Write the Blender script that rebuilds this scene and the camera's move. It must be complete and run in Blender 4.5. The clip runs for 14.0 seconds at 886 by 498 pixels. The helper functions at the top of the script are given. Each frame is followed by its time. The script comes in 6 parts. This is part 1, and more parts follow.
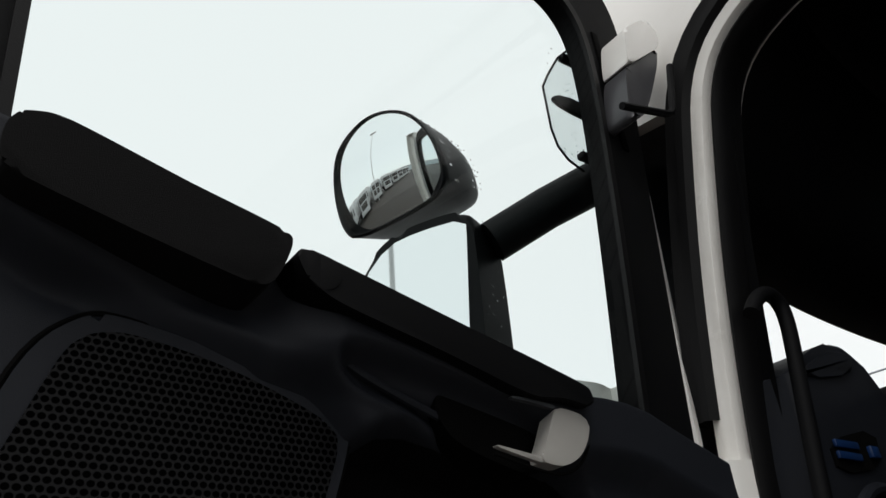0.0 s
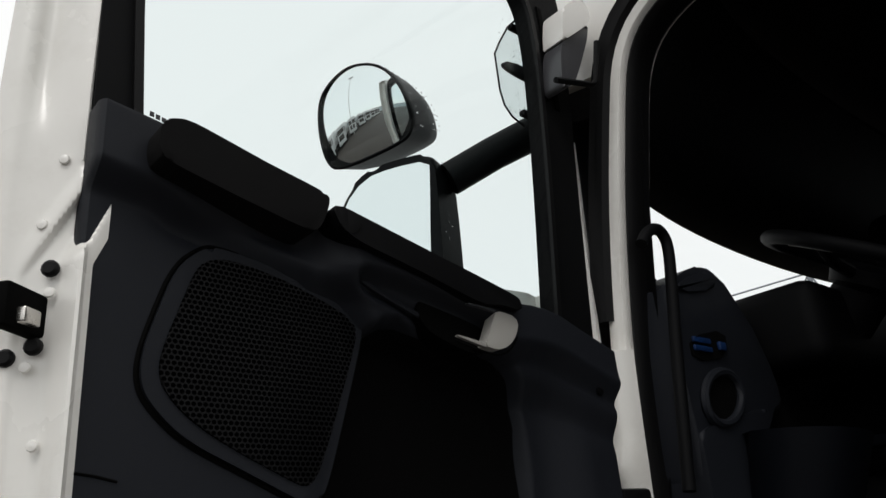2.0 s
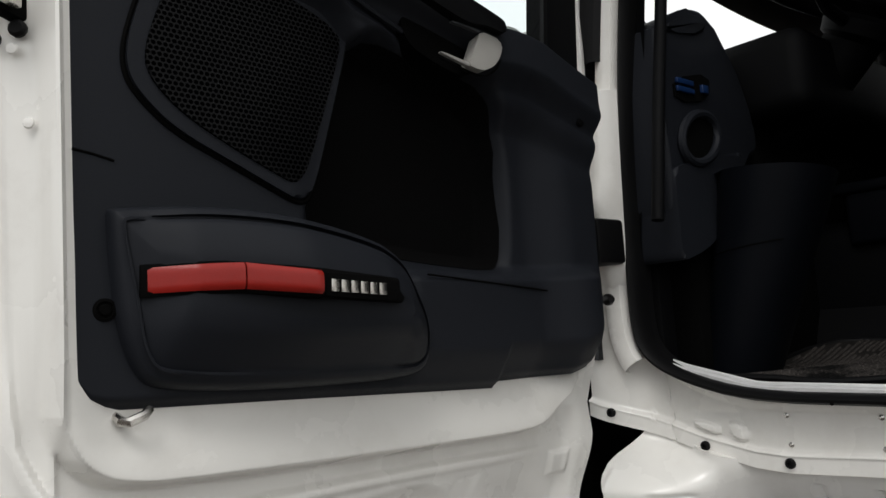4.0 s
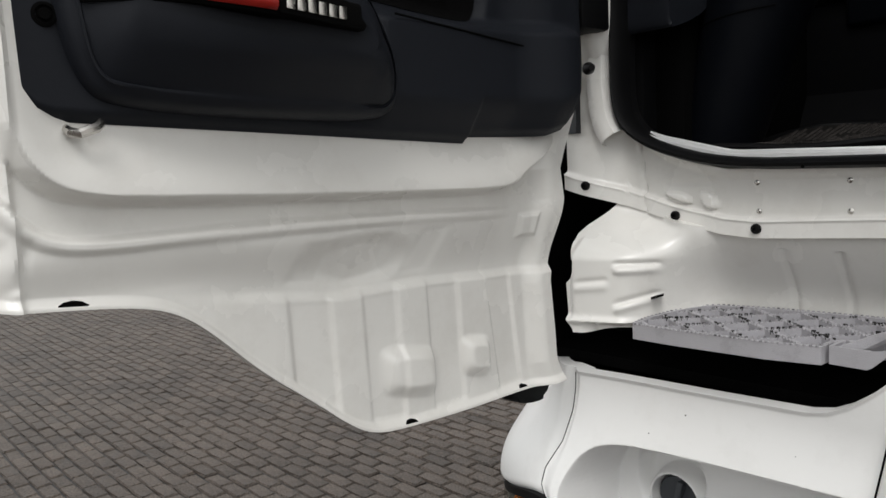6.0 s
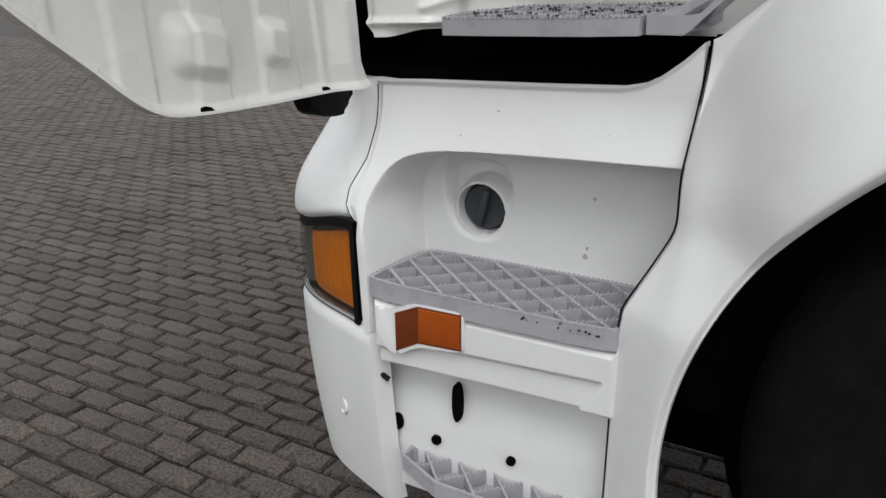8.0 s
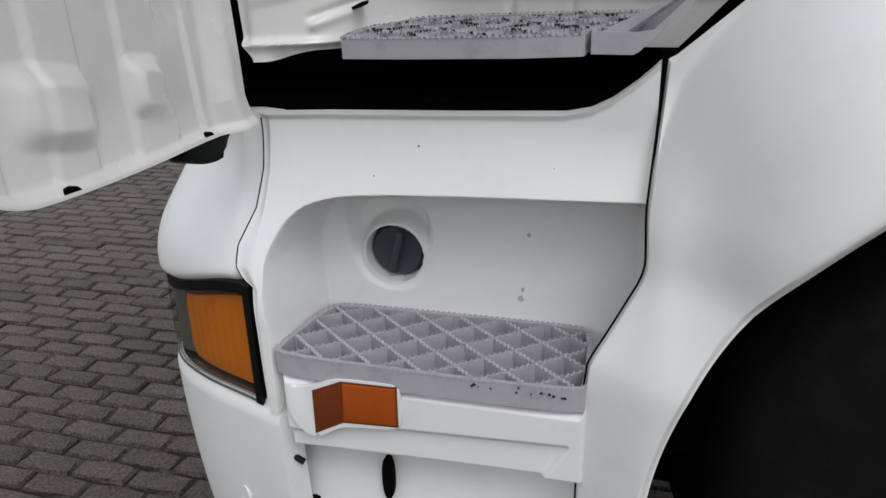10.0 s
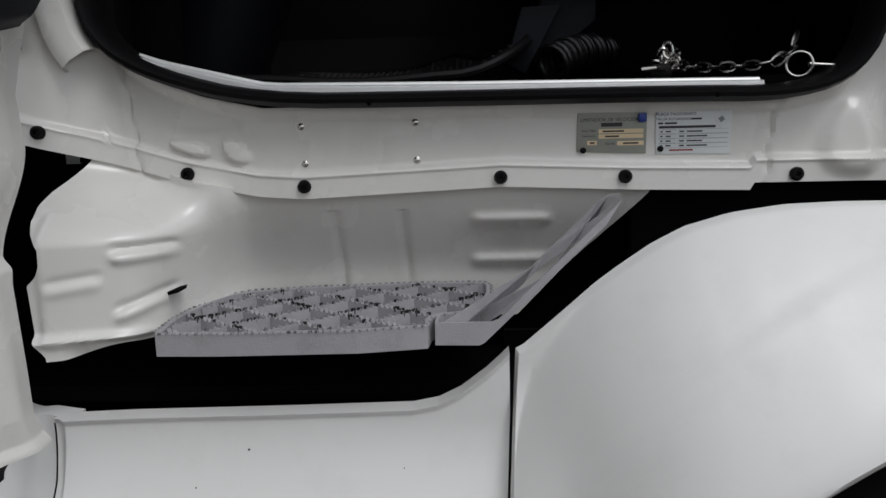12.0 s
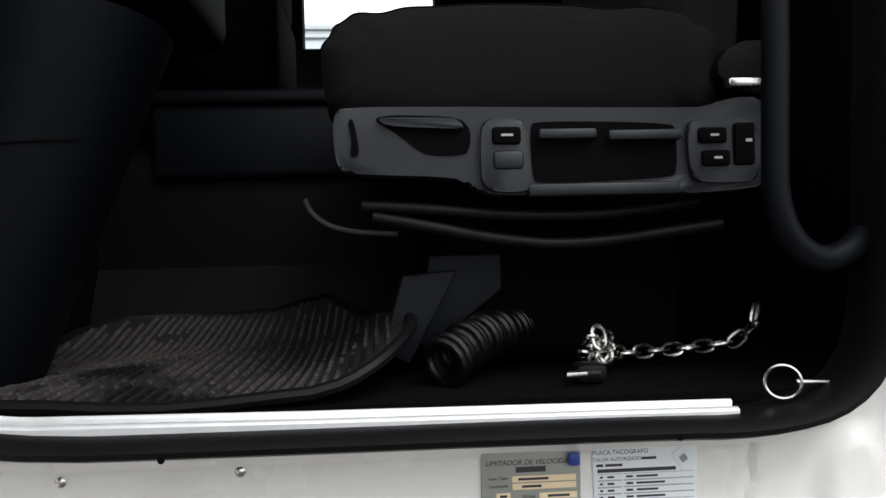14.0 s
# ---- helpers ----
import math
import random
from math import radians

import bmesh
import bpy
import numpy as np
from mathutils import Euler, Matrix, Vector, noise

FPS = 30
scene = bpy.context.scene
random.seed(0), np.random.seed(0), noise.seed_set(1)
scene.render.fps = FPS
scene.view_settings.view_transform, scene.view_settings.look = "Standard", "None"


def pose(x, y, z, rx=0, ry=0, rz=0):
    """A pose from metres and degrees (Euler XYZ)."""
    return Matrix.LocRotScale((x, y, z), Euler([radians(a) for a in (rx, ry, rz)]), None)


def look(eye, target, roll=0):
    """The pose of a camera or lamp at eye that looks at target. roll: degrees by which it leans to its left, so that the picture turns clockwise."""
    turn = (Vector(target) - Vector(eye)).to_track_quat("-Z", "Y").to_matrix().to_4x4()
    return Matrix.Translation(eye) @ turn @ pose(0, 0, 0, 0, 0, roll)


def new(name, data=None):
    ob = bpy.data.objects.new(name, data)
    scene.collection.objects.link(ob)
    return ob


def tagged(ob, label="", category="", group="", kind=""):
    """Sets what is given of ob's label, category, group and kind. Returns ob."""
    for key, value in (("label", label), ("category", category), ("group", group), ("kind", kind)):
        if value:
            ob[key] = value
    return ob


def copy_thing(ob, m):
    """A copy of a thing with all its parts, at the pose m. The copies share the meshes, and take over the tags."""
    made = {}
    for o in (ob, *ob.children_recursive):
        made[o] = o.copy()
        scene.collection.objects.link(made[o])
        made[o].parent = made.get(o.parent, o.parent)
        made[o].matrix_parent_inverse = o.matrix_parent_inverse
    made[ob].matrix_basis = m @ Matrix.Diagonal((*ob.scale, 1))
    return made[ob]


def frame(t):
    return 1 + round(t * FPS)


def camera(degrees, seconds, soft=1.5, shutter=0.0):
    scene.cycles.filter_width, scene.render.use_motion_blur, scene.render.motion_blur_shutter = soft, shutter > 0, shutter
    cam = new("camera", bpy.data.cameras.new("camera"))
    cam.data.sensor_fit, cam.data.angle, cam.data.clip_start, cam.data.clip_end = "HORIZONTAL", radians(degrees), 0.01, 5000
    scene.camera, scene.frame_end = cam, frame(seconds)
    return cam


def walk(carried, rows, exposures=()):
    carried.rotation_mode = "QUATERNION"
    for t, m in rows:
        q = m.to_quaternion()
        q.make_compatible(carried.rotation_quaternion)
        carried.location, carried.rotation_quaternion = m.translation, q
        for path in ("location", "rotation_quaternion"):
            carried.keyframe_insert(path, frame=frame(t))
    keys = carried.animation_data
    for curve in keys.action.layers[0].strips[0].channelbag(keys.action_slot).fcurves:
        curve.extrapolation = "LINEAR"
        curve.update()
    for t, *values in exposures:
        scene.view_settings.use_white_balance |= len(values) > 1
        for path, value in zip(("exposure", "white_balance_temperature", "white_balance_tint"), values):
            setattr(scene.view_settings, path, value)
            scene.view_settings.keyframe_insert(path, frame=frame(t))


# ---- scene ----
cam = camera(59.5, 14.0)
PATH = [
    (0, (-1.009, -0.679, 1.715), (0.049, 0.7, 2.704), -4.9),
    (0.5, (-1.051, -0.708, 1.705), (0.094, 0.606, 2.685), -5.1),
    (1, (-1.138, -0.815, 1.66), (0.044, 0.482, 2.619), -5.2),
    (1.5, (-1.233, -0.902, 1.652), (-0.018, 0.437, 2.507), -5.2),
    (2, (-1.249, -0.903, 1.622), (-0.009, 0.479, 2.364), -5.0),
    (2.5, (-1.243, -0.896, 1.594), (0.039, 0.534, 2.152), -4.7),
    (2.7, (-1.251, -0.897, 1.581), (0.038, 0.545, 2.091), -4.7),
    (5, (-1.242, -0.913, 1.475), (0.076, 0.591, 1.464), -3.1),
    (5.5, (-1.231, -0.912, 1.443), (0.082, 0.593, 1.323), -3.0),
    (6, (-1.217, -0.913, 1.415), (0.089, 0.585, 1.185), -3.0),
    (6.5, (-1.205, -0.92, 1.356), (0.134, 0.536, 1.06), -2.8),
    (7, (-1.186, -0.909, 1.282), (0.254, 0.422, 0.888), -2.7),
    (7.5, (-1.213, -0.852, 1.226), (0.312, 0.303, 0.643), -2.0),
    (7.7, (-1.22, -0.824, 1.204), (0.345, 0.245, 0.566), -1.7),
    (9.8, (-1.104, -0.575, 1.225), (0.661, -0.004, 0.477), -1.7),
    (10, (-1.09, -0.56, 1.242), (0.688, -0.034, 0.491), -1.8),
    (10.5, (-1.08, -0.527, 1.267), (0.735, -0.114, 0.536), -1.8),
    (11, (-1.053, -0.524, 1.307), (0.794, -0.195, 0.615), -1.7),
    (11.5, (-1.013, -0.513, 1.344), (0.899, -0.323, 0.79), -1.5),
    (12, (-0.971, -0.522, 1.359), (0.998, -0.422, 1.021), -1.4),
    (12.5, (-0.927, -0.536, 1.385), (1.066, -0.498, 1.227), -1.4),
    (13, (-0.839, -0.579, 1.423), (1.16, -0.572, 1.353), -1.6),
    (13.5, (-0.733, -0.583, 1.469), (1.266, -0.639, 1.449), -1.7),
    (14, (-0.646, -0.568, 1.531), (1.349, -0.711, 1.538), -1.5),
]
walk(cam, [(t, look(eye, target, roll)) for t, eye, target, roll in PATH],
     [(0.0, -0.15, 6500, 10), (2.5, -0.2, 6500, 10), (5.0, 0.15, 6500, 10), (7.0, 0.03, 6350, 10), (10.0, -0.08, 6130, 10), (11.0, -0.28, 6130, 10), (12.0, -0.42, 6200, 10), (12.5, -0.25, 6200, 10), (13.0, -0.04, 6230, 10), (14.0, 0.75, 6250, 10)])


# ---- world, light ----
world = bpy.data.worlds.new("overcast_sky")
scene.world = world
world.use_nodes = True
wn, wl = world.node_tree.nodes, world.node_tree.links
sky = wn.new("ShaderNodeTexSky")
sky.sky_type, sky.sun_disc = "NISHITA", False
sky.sun_elevation, sky.sun_rotation = radians(53), radians(233)
pale = wn.new("ShaderNodeMix")
pale.data_type = "RGBA"
pale.inputs[0].default_value = 0.93
pale.inputs[7].default_value = (7.3, 7.3, 7.15, 1)
wl.new(sky.outputs[0], pale.inputs[6])
wl.new(pale.outputs[2], wn["Background"].inputs[0])
wn["Background"].inputs[1].default_value = 0.165
sun = new("sun", bpy.data.lights.new("sun", "SUN"))
sun.data.energy, sun.data.angle, sun.data.color = 1.1, radians(25), (1, 0.98, 0.95)
sun.matrix_world = look((0, 0, 0), (0.60, 0.45, -1.0))


# ---- materials ----
def surface(name, color, rough=0.5, metal=0.0, var=0.12, scale=9.0, bump=0.0, bscale=400.0, coat=0.0, spec=0.5, dirt=None, dirt_amount=0.0, dirt_scale=14.0, island=0.0, rvar=0.08, speck=0.0, sscale=260.0):
    m = bpy.data.materials.new(name)
    m.use_nodes = True
    n, l = m.node_tree.nodes, m.node_tree.links
    b = n["Principled BSDF"]
    b.inputs["Metallic"].default_value = metal
    b.inputs["Specular IOR Level"].default_value = spec
    b.inputs["Coat Weight"].default_value = coat
    b.inputs["Coat Roughness"].default_value = 0.06
    co = n.new("ShaderNodeTexCoord")
    big = n.new("ShaderNodeTexNoise")
    big.inputs["Scale"].default_value, big.inputs["Detail"].default_value = scale, 6
    l.new(co.outputs["Object"], big.inputs["Vector"])
    ramp = n.new("ShaderNodeMix")
    ramp.data_type = "RGBA"
    ramp.inputs[6].default_value = (*[c * (1 - var) for c in color], 1)
    ramp.inputs[7].default_value = (*[min(1, c * (1 + var)) for c in color], 1)
    l.new(big.outputs[0], ramp.inputs[0])
    out = ramp.outputs[2]
    if dirt:
        d = n.new("ShaderNodeTexNoise")
        d.inputs["Scale"].default_value, d.inputs["Detail"].default_value, d.inputs["Roughness"].default_value = dirt_scale, 9, 0.7
        l.new(co.outputs["Object"], d.inputs["Vector"])
        r = n.new("ShaderNodeMapRange")
        r.inputs[1].default_value, r.inputs[2].default_value, r.inputs[4].default_value = 0.5, 0.78, dirt_amount
        l.new(d.outputs[0], r.inputs[0])
        mx = n.new("ShaderNodeMix")
        mx.data_type = "RGBA"
        mx.inputs[7].default_value = (*dirt, 1)
        l.new(r.outputs[0], mx.inputs[0])
        l.new(out, mx.inputs[6])
        out = mx.outputs[2]
    if speck:
        sn = n.new("ShaderNodeTexNoise")
        sn.inputs["Scale"].default_value, sn.inputs["Detail"].default_value, sn.inputs["Roughness"].default_value = sscale, 4, 0.75
        l.new(co.outputs["Object"], sn.inputs["Vector"])
        sr = n.new("ShaderNodeMapRange")
        sr.inputs[1].default_value, sr.inputs[2].default_value, sr.inputs[3].default_value, sr.inputs[4].default_value = 0.32, 0.68, 1 - speck, 1 + speck
        l.new(sn.outputs[0], sr.inputs[0])
        sv = n.new("ShaderNodeHueSaturation")
        l.new(sr.outputs[0], sv.inputs["Value"])
        l.new(out, sv.inputs["Color"])
        out = sv.outputs[0]
    if island:
        g = n.new("ShaderNodeNewGeometry")
        oi = n.new("ShaderNodeObjectInfo")
        ad = n.new("ShaderNodeMath")
        l.new(g.outputs["Random Per Island"], ad.inputs[0])
        l.new(oi.outputs["Random"], ad.inputs[1])
        fr = n.new("ShaderNodeMath")
        fr.operation = "FRACT"
        l.new(ad.outputs[0], fr.inputs[0])
        hs = n.new("ShaderNodeHueSaturation")
        mr = n.new("ShaderNodeMapRange")
        mr.inputs[3].default_value, mr.inputs[4].default_value = 1 - island, 1 + island
        l.new(fr.outputs[0], mr.inputs[0])
        l.new(mr.outputs[0], hs.inputs["Value"])
        l.new(out, hs.inputs["Color"])
        out = hs.outputs[0]
    l.new(out, b.inputs["Base Color"])
    rr = n.new("ShaderNodeMapRange")
    rr.inputs[3].default_value, rr.inputs[4].default_value = max(0.02, rough - rvar), min(1, rough + rvar)
    l.new(big.outputs[0], rr.inputs[0])
    l.new(rr.outputs[0], b.inputs["Roughness"])
    if bump:
        fine = n.new("ShaderNodeTexNoise")
        fine.inputs["Scale"].default_value, fine.inputs["Detail"].default_value = bscale, 3
        l.new(co.outputs["Object"], fine.inputs["Vector"])
        bp = n.new("ShaderNodeBump")
        bp.inputs["Strength"].default_value, bp.inputs["Distance"].default_value = bump, 0.002
        l.new(fine.outputs[0], bp.inputs["Height"])
        l.new(bp.outputs[0], b.inputs["Normal"])
    return m


def clear(name, color=(0.9, 0.95, 0.95), rough=0.0, ior=1.45):
    m = bpy.data.materials.new(name)
    m.use_nodes = True
    b = m.node_tree.nodes["Principled BSDF"]
    b.inputs["Base Color"].default_value = (*color, 1)
    b.inputs["Roughness"].default_value = rough
    b.inputs["Transmission Weight"].default_value = 1
    b.inputs["IOR"].default_value = ior
    return m


def pane_glass(name, tint=(0.93, 0.96, 0.96)):
    """Thin glass: clear with a weak mirror."""
    m = bpy.data.materials.new(name)
    m.use_nodes = True
    n, l = m.node_tree.nodes, m.node_tree.links
    n.remove(n["Principled BSDF"])
    t, g, mix, fr = (n.new("ShaderNode" + s) for s in ("BsdfTransparent", "BsdfGlossy", "MixShader", "LayerWeight"))
    t.inputs[0].default_value = (*tint, 1)
    g.inputs["Roughness"].default_value = 0.02
    fr.inputs[0].default_value = 0.15
    gl = n.new("ShaderNodeMath")
    gl.operation, gl.inputs[1].default_value, gl.inputs[2].default_value = "MULTIPLY_ADD", 0.07, 0.006
    l.new(fr.outputs["Facing"], gl.inputs[0])
    l.new(gl.outputs[0], mix.inputs[0])
    l.new(t.outputs[0], mix.inputs[1])
    l.new(g.outputs[0], mix.inputs[2])
    l.new(mix.outputs[0], n["Material Output"].inputs[0])
    return m


WHITE = surface("white_paint", (0.78, 0.765, 0.735), 0.3, var=0.02, scale=4, coat=0.25, dirt=(0.5, 0.46, 0.4), dirt_amount=0.14, dirt_scale=7, bump=0.02, bscale=900)
WHITE_IN = surface("white_paint_inside", (0.77, 0.755, 0.72), 0.27, var=0.03, scale=5, coat=0.35, dirt=(0.42, 0.38, 0.33), dirt_amount=0.22, dirt_scale=9)
WHITE_PL = surface("white_plastic_panel", (0.79, 0.785, 0.77), 0.36, var=0.02, scale=5, bump=0.04, bscale=700, dirt=(0.45, 0.43, 0.4), dirt_amount=0.16, dirt_scale=11)
TRIM = surface("anthracite_plastic", (0.0110, 0.0124, 0.0162), 0.52, var=0.06, bump=0.25, bscale=1400, spec=0.14)
# TRIM_D, FABRIC, SEATCLOTH and TRIM_M also hold the cab interior's shade.
TRIM_D = surface("black_plastic_and_shade", (0.002, 0.0021, 0.0026), 0.65, var=0.1, bump=0.15, bscale=1200, spec=0.1)
FABRIC = surface("black_fabric_and_shade", (0.0024, 0.0023, 0.0024), 0.95, var=0.2, scale=30, bump=0.5, bscale=1800, spec=0.06)
CONSOLE = surface("anthracite_console_plastic", (0.0072, 0.0088, 0.0128), 0.42, var=0.06, bump=0.15, bscale=1500, spec=0.35)
SEATCLOTH = surface("charcoal_seat_cloth", (0.0075, 0.0072, 0.007), 0.95, var=0.25, scale=16, bump=0.6, bscale=1500, spec=0.1)
PAD = surface("black_pad_cloth", (0.0042, 0.0041, 0.0044), 0.9, var=0.2, scale=30, bump=0.5, bscale=1500, spec=0.12)
TRIM_M = surface("dark_grained_plastic", (0.0026, 0.0032, 0.0048), 0.45, var=0.1, bump=0.15, bscale=1300, spec=0.09)
HOSE = surface("glossy_black_hose", (0.003, 0.003, 0.0034), 0.3, var=0.1, spec=0.35)
RUBBER = surface("black_rubber", (0.0038, 0.0038, 0.0042), 0.5, var=0.15, bump=0.1, bscale=500, spec=0.14)
CAPGREY = surface("dark_grey_cap", (0.045, 0.05, 0.056), 0.5, var=0.1, bump=0.2, bscale=900)
# Black parts, and flat plates that paint shade into holes, slots and gaps.
BLACK = surface("matt_black_and_shade", (0.002, 0.002, 0.002), 0.9, spec=0.05)
GREY_PL = surface("silver_grey_plastic", (0.33, 0.32, 0.3), 0.42, var=0.05, bump=0.1, bscale=1500)
TREAD = surface("grey_step_plastic", (0.40, 0.39, 0.41), 0.55, var=0.06, scale=20, bump=0.3, bscale=500, dirt=(0.10, 0.095, 0.09), dirt_amount=0.35, dirt_scale=30)
TREAD_W = surface("worn_step_plastic", (0.36, 0.35, 0.365), 0.6, var=0.2, scale=30, bump=0.4, bscale=400, dirt=(0.006, 0.006, 0.006), dirt_amount=1.6, dirt_scale=70)
GRIT = surface("caked_black_dirt", (0.012, 0.011, 0.010), 0.8, var=0.4, scale=90)
ALU = surface("brushed_aluminium", (0.8, 0.8, 0.8), 0.4, metal=0.55, var=0.08, scale=60)
CHROME = surface("worn_steel", (0.6, 0.58, 0.55), 0.25, metal=1.0, var=0.2, scale=80)
RED = surface("red_reflector", (0.25, 0.012, 0.008), 0.34, var=0.08, scale=60, bump=0.10, bscale=700, coat=0.08, spec=0.25)
AMBER = surface("amber_lamp_insert", (0.74, 0.20, 0.008), 0.2, var=0.15, scale=30, bump=0.3, bscale=260, coat=0.4)
ORANGE = surface("amber_reflector", (0.36, 0.066, 0.003), 0.15, var=0.2, scale=40, bump=0.25, bscale=320, coat=0.8)
# Same amber with shade in its colour, for the marker's turned facet and edge.
ORANGE_SHADE = surface("shaded_amber_reflector", (0.15, 0.03, 0.005), 0.22, var=0.15, scale=30, bump=0.5, bscale=260, coat=0.6)
DARKLENS = surface("smoked_housing", (0.05, 0.045, 0.04), 0.2, coat=0.6)
STEEL_P = surface("plate_grey_steel", (0.3, 0.305, 0.27), 0.45, metal=0.2, var=0.08, scale=60)
STICKER = surface("white_sticker", (0.75, 0.77, 0.78), 0.5, var=0.03)
CREAM = surface("cream_field", (0.78, 0.62, 0.4), 0.5, var=0.06, scale=60)
INK = surface("print_ink", (0.03, 0.03, 0.035), 0.6)
INK_G = surface("pale_ink", (0.25, 0.27, 0.3), 0.6)
BLUE = surface("blue_seal", (0.02, 0.05, 0.3), 0.35)
BLUEPLUG = surface("blue_plug", (0.004, 0.02, 0.075), 0.4)
MIRROR = surface("mirror_glass", (0.86, 0.9, 0.9), 0.02, metal=1.0, var=0.0, rvar=0.0)
HOUSING = surface("mirror_housing", (0.0042, 0.0048, 0.0053), 0.5, var=0.1, spec=0.08, bump=0.1, bscale=1200)
SMOKED = surface("smoked_visor_plastic", (0.05, 0.05, 0.055), 0.35, var=0.1, spec=0.3)
PANE = pane_glass("window_glass", (0.90, 0.935, 0.935))
CLEARP = pane_glass("clear_plastic", (0.86, 0.88, 0.88))
LENS = pane_glass("lamp_lens", (0.8, 0.8, 0.78))
DROP = clear("rain_drop", (1, 1, 1), 0.0, 1.33)
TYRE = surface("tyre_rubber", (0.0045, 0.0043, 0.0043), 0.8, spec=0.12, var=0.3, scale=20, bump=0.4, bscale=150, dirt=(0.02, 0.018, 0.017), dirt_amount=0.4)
PAVER = surface("concrete_paver", (0.066, 0.053, 0.044), 0.6, var=0.5, scale=22, bump=1.0, bscale=150, spec=0.22, island=0.22, dirt=(0.026, 0.022, 0.020), dirt_amount=1.1, dirt_scale=1.3, rvar=0.2, speck=0.9, sscale=120)
JOINT = surface("wet_joint_sand", (0.009, 0.008, 0.0075), 0.65, var=0.5, scale=40, bump=0.8, bscale=200, speck=0.5)
FAR_GROUND = surface("yard_paving", (0.056, 0.046, 0.040), 0.7, spec=0.2, var=0.3, scale=1.5, bump=0.5, bscale=60, dirt=(0.04, 0.037, 0.035), dirt_amount=0.8, dirt_scale=0.6)


def yard_material(m):
    """Adds the courses of small blocks to the distant paving."""
    n, l = m.node_tree.nodes, m.node_tree.links
    b = n["Principled BSDF"]
    co = n.new("ShaderNodeTexCoord")
    br = n.new("ShaderNodeTexBrick")
    mp = n.new("ShaderNodeMapping")
    mp.inputs["Rotation"].default_value = (0, 0, math.pi / 2)
    l.new(co.outputs["Object"], mp.inputs[0])
    l.new(mp.outputs[0], br.inputs["Vector"])
    br.inputs["Color1"].default_value, br.inputs["Color2"].default_value, br.inputs["Mortar"].default_value = (0.6, 0.6, 0.6, 1), (1, 1, 1, 1), (0.3, 0.3, 0.3, 1)
    br.inputs["Scale"].default_value, br.inputs["Mortar Size"].default_value = 1.0, 0.006
    br.inputs["Brick Width"].default_value, br.inputs["Row Height"].default_value = 0.165, 0.075
    mx = n.new("ShaderNodeMix")
    mx.data_type, mx.blend_type = "RGBA", "MULTIPLY"
    mx.inputs[0].default_value = 1
    l.new(b.inputs["Base Color"].links[0].from_socket, mx.inputs[6])
    l.new(br.outputs["Color"], mx.inputs[7])
    l.new(mx.outputs[2], b.inputs["Base Color"])


yard_material(FAR_GROUND)
FENCE_W = surface("galvanised_white", (0.6, 0.6, 0.6), 0.5)
REDTRUCK = surface("red_lorry_paint", (0.62, 0.05, 0.035), 0.4, coat=0.3)
CLAD = surface("white_cladding", (0.6, 0.66, 0.68), 0.5, var=0.04)
MAT = surface("ribbed_rubber_mat", (0.012, 0.0108, 0.0098), 0.8, var=0.3, scale=30, bump=0.4, bscale=600, spec=0.2, dirt=(0.004, 0.004, 0.004), dirt_amount=0.97, dirt_scale=11)
MAT_RIB = surface("worn_mat_rib", (0.048, 0.043, 0.040), 0.8, var=0.5, scale=60, spec=0.15, dirt=(0.003, 0.003, 0.003), dirt_amount=2.6, dirt_scale=5)


# ---- shape helpers ----
def empty(name, at=(0, 0, 0), **tags):
    e = new(name)
    e.location = at
    e.empty_display_size = 0.1
    return tagged(e, **tags)


def part(name, geo, material, parent=None, label="", smooth=True, angle=40):
    """Links geometry (verts, faces) or a bmesh as one mesh object, in world places."""
    me = bpy.data.meshes.new(name)
    if isinstance(geo, tuple):
        me.from_pydata([tuple(v) for v in geo[0]], [], geo[1])
        bm = bmesh.new()
        bm.from_mesh(me)
    else:
        bm = geo
    bmesh.ops.recalc_face_normals(bm, faces=bm.faces)
    if smooth:
        for f in bm.faces:
            f.smooth = True
        for e in bm.edges:
            e.smooth = not (len(e.link_faces) == 2 and e.calc_face_angle(0) > radians(angle))
    bm.to_mesh(me)
    bm.free()
    me.materials.append(material)
    ob = new(name, me)
    if parent:
        if parent.parent and parent.parent.parent:
            parent = parent.parent
        ob.parent = parent
        if not parent.parent:
            ob.matrix_parent_inverse = Matrix.Translation(-parent.location)
    if label:
        ob["label"] = label
    return ob


def join(*geos):
    V, F = [], []
    for v, f in geos:
        k = len(V)
        V += [tuple(p) for p in v]
        F += [tuple(i + k for i in q) for q in f]
    return V, F


def to_geo(bm):
    bm.verts.index_update()
    g = [tuple(v.co) for v in bm.verts], [tuple(v.index for v in f.verts) for f in bm.faces]
    bm.free()
    return g


def rbox(lo, hi, r=0.005, seg=2, m=None):
    bm = bmesh.new()
    bmesh.ops.create_cube(bm, size=1)
    for v in bm.verts:
        v.co = Vector([(a + b) / 2 + c * (b - a) for a, b, c in zip(lo, hi, v.co)])
    if r:
        bmesh.ops.bevel(bm, geom=bm.edges[:], offset=r, segments=seg, affect="EDGES", profile=0.5)
    if m is not None:
        bmesh.ops.transform(bm, matrix=m, verts=bm.verts)
    return to_geo(bm)


def rounded(poly, times=2, closed=True):
    """Chaikin corner cutting."""
    p = [np.array(q, float) for q in poly]
    for _ in range(times):
        out = [] if closed else [p[0]]
        n = len(p)
        for i in range(n if closed else n - 1):
            a, b = p[i], p[(i + 1) % n]
            out += [a * 0.75 + b * 0.25, a * 0.25 + b * 0.75]
        p = out if closed else out + [p[-1]]
    return [tuple(q) for q in p]


